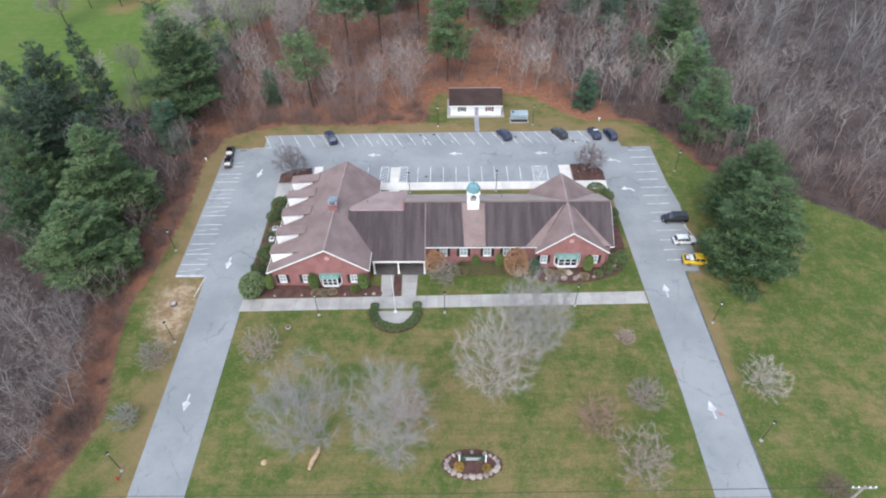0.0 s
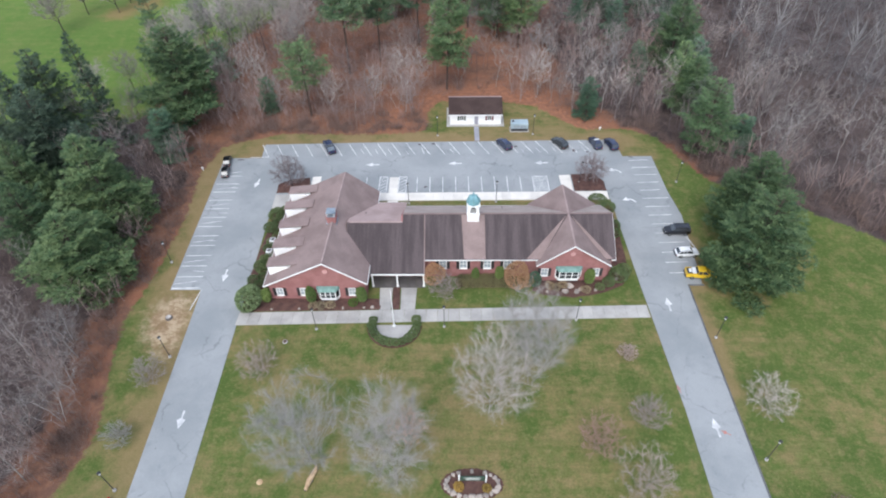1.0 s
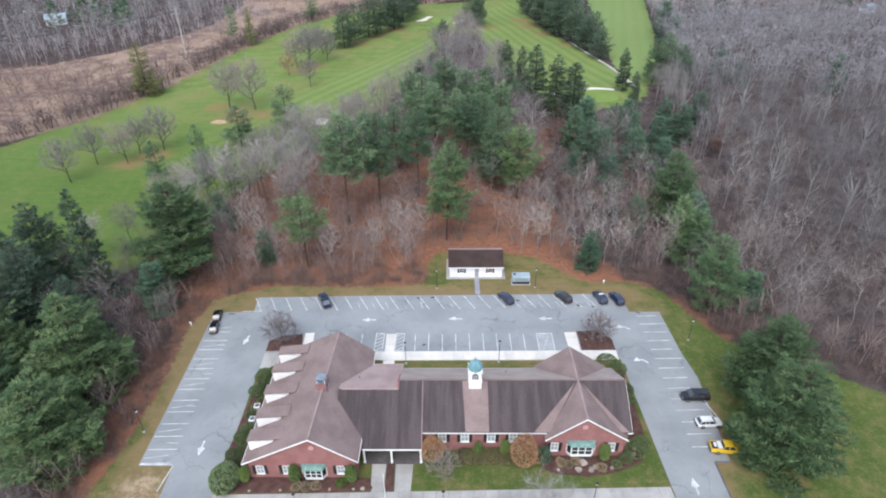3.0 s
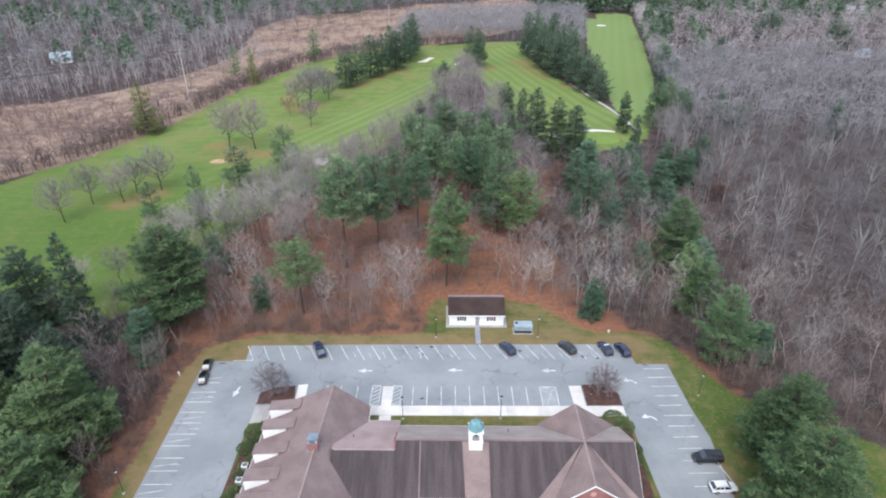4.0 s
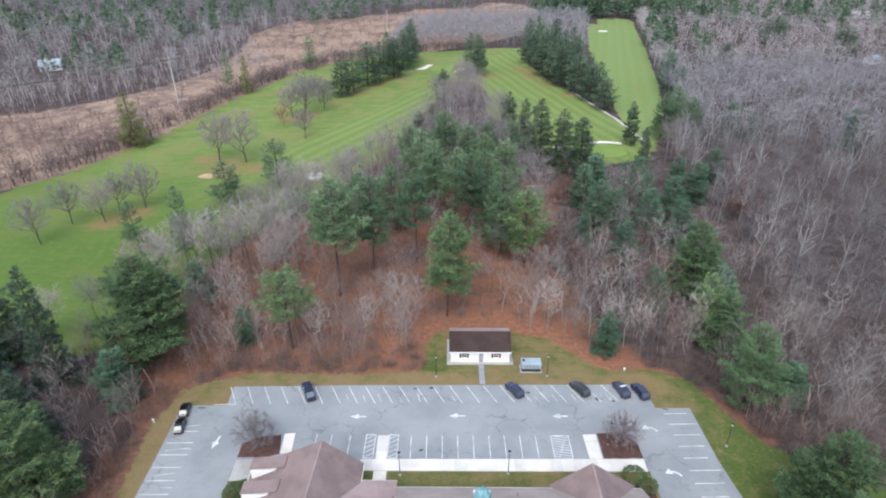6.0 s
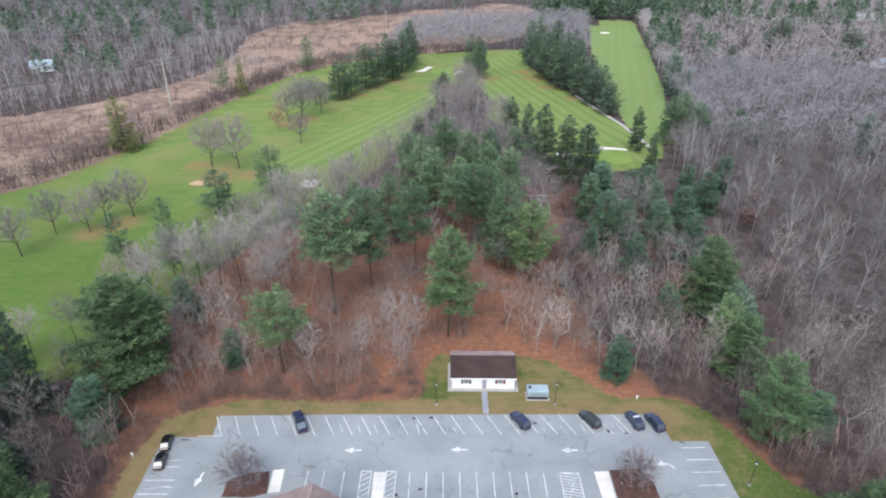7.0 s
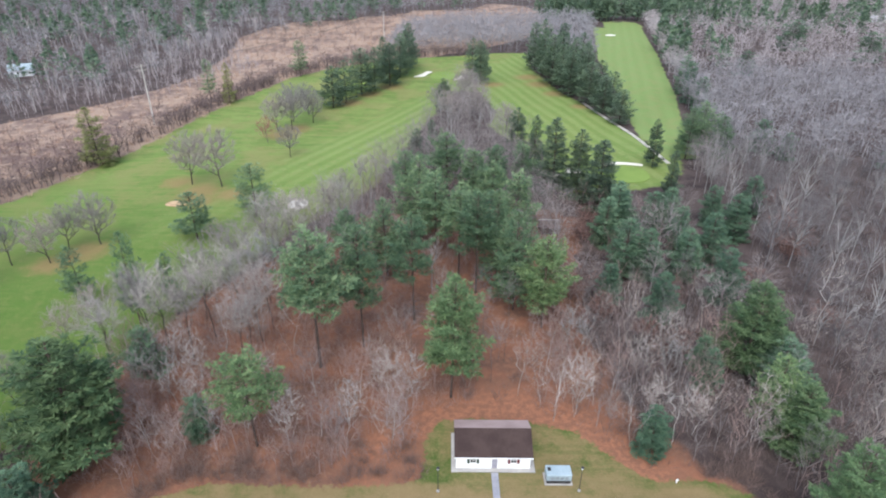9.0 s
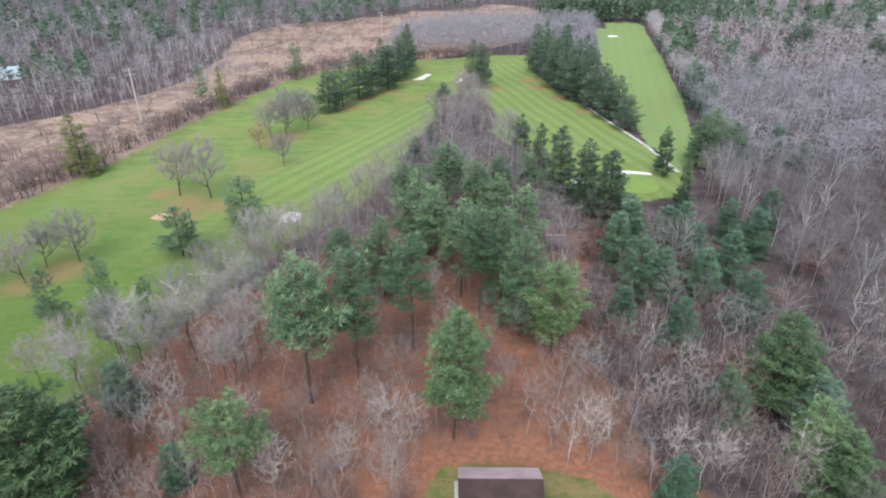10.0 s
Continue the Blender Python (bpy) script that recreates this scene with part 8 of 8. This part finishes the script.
big_round = bush_mesh(1, 2.1, 3.7, laurel_leaf, 2600, 0.27)
ball = bush_mesh(2, 0.85, 1.05, hedge_leaf, 1300, 0.12)
column = bush_mesh(3, 0.8, 2.9, cedar_leaf, 2200, 0.15)
lime_ball = bush_mesh(4, 0.8, 1.1, lime_leaf, 700, 0.11)
orange = bush_mesh(5, 1.6, 2.3, rust_leaf, 2400, 0.12)
low_green = bush_mesh(6, 1.2, 1.0, olive_leaf, 800, 0.14)
dark_bush = bush_mesh(7, 1.25, 1.7, hedge_leaf, 1100, 0.14)
blue_cone = bush_mesh(8, 1.0, 3.4, blue_needles, 1200, 0.15)
ochre = bush_mesh(9, 0.55, 0.7, leafy("ochre_grass", (0.24, 0.16, 0.04), (0.40, 0.28, 0.09)), 500, 0.13)
dry_grass = bush_mesh(10, 0.75, 0.9, leafy("dry_garden_grass", (0.20, 0.16, 0.10), (0.34, 0.27, 0.18)), 500, 0.14)

shrub("evergreen_shrub", "big rounded evergreen at the corner of the west wing", big_round, -34.3, 67.6)
for k in range(14):
    a = radians(165 + k * 210 / 13)
    shrub("boxwood", "clipped round boxwood in the hedge round the plaza", ball, -9.85 + 3.6 * math.cos(a), 63.2 + 3.6 * math.sin(a), 47 * k, 0.78 + 0.12 * ((k * 3) % 4) / 3, 1.0, "boxwood", "boxwood hedge")
for k, (x, y, s) in enumerate(((-31.5, 68.2, 1.0), (-24.0, 68.2, 1.1), (-15.5, 68.2, 1.1), (22.8, 72.2, 1.1), (3.5, 73.3, 0.85), (7.6, 73.3, 0.95))):
    shrub("columnar_evergreen", "clipped upright evergreen against the brick wall", column, x, y, 60 * k, s * 0.92, 1.2, group="clipped evergreens")
shrub("bright_shrub", "low bright green shrub in the mulch bed", lime_ball, -17.1, 67.7)
shrub("rust_leaved_shrub", "orange-leaved shrub beside the porch", orange, -3.6, 72.4, 0, 1.05, 1.8)
shrub("rust_leaved_shrub", "broad orange-leaved shrub before the main range", orange, 10.4, 71.9, 80, 1.3, 1.65)
shrub("rust_leaved_shrub", "orange-leaved shrub beside the porch", orange, 12.0, 72.2, 140, 0.8, 1.1)
shrub("blue_conifer", "narrow blue-green conifer at the east wing", blue_cone, 13.5, 71.7)
for k, (x, y, s) in enumerate(((26.2, 72.1, 0.8), (28.2, 73.4, 1.25), (29.4, 74.8, 1.0), (24.6, 71.2, 0.6), (28.0, 93.3, 1.35), (29.6, 91.5, 1.1), (29.9, 86.6, 0.9), (29.6, 84.4, 0.8), (-34.6, 76.0, 0.9), (-34.9, 72.6, 0.85), (-34.8, 86.0, 1.0), (-34.4, 89.6, 1.15), (-32.9, 90.8, 0.9), (-34.0, 77.6, 0.8), (-32.2, 86.5, 0.8), (-15.6, 90.6, 0.55), (-10.2, 90.3, 0.6))):
    shrub("garden_shrub", "rounded dark green shrub against the hall", dark_bush, x, y, 33 * k, s, 1.0, group="shrubs round the hall")
for k in range(13):
    shrub("side_shrub", "low clipped shrub along the west wall", dark_bush, -34.2 + 0.35 * (k % 3), 70.2 + 1.75 * k, 71 * k, 0.62 + 0.12 * (k % 4) / 3, 0.9, group="shrubs along the west wall")
for k in range(18):
    shrub("ground_cover", "low olive evergreen ground cover below the windows", low_green, 1.2 + (k % 9) * 1.02, 72.1 + 0.95 * (k // 9), 40 * k, 0.85, 1.2, "ground cover", "ground cover before the main range")
for k, (x, y) in enumerate(((-23.6, 67.2), (-22.3, 67.1), (-20.8, 67.3), (17.2, 71.2), (18.4, 71.8), (16.2, 71.5), (22.2, 70.6))):
    shrub("dry_grass_tuft", "dry tan garden grass in the mulch bed", dry_grass, x, y, 50 * k, 1.0, 1.0, "garden grass", "dry tufts in the beds")
shrub("ochre_tuft", "ochre grass tuft in the sign bed", ochre, 0.3, 36.8, 0, 1.15)
shrub("ochre_tuft", "ochre grass tuft in the sign bed", ochre, 3.9, 36.6, 70, 1.0)

# leafless trees and shrubs on the lawns
island_twig = leafy("mauve_grey_twigs", (0.130, 0.114, 0.118), (0.255, 0.226, 0.234))
lawn_twig = leafy("fine_grey_twigs", (0.215, 0.205, 0.198), (0.40, 0.385, 0.375))
LAWN_TREES = [(-18.6, 39.4, 211, 19.5, 12.5, 1, grey_bark, lawn_twig), (-7.7, 37.0, 202, 25, 10.5, 1, grey_bark, lawn_twig), (4.7, 47.6, 203, 16.5, 12.5, 1, pale_bark, lawn_twig), (10.9, 52.3, 204, 21, 11.5, 2, pale_bark, lawn_twig), (-33.3, 99.4, 205, 6.8, 8.5, 1, dark_bark, island_twig), (27.6, 100.6, 206, 6.2, 7.5, 1, dark_bark, island_twig)]
for x, y, seed, h, w, stems, wood, tw in LAWN_TREES:
    tr, cr = bare_tree_meshes(seed, h, w, 0.17, wood, tw, stems, 6.5, 0.06, 0.95, 20, 0.0068, 1.0)
    root = plant("bare_tree", "leafless spreading tree on the front lawn" if y < 60 else "small leafless tree in the mulch island", "bare tree", tr, cr)
    root.matrix_basis = spot(x, y)
for x, y, seed, w, h, tw in ((-29.6, 54.5, 1, 6.0, 5.0, pink_twig), (19.0, 42.3, 2, 6.6, 6.0, red_twig), (23.8, 36.3, 3, 8.0, 7.0, pink_twig), (26.5, 46.3, 4, 5.6, 5.2, pink_twig), (26.3, 57.1, 5, 3.0, 2.6, pink_twig), (44.1, 48.6, 6, 6.6, 5.4, pale_twig), (-45.8, 52.9, 7, 5.0, 4.6, pink_twig), (-46.2, 43.0, 8, 4.0, 3.6, pale_twig), (-2.0, 69.9, 9, 6.0, 4.2, pink_twig),
                          (-7.0, 44.0, 10, 5.5, 5.0, red_twig), (47.5, 33.5, 11, 4.0, 3.0, brush_twig)):
    tr, cr = bare_tree_meshes(300 + seed, h * 1.05, w * 1.1, 0.06, grey_bark, tw, 3, 2.8, 0.05, 0.7, 16, 0.0095, 1.0)
    root = plant("bare_shrub", "leafless many-stemmed shrub on the grass" if tw is not red_twig else "reddish leafless shrub on the lawn", "bare shrub", tr, cr, "branch_fan")
    root.matrix_basis = spot(x, y)
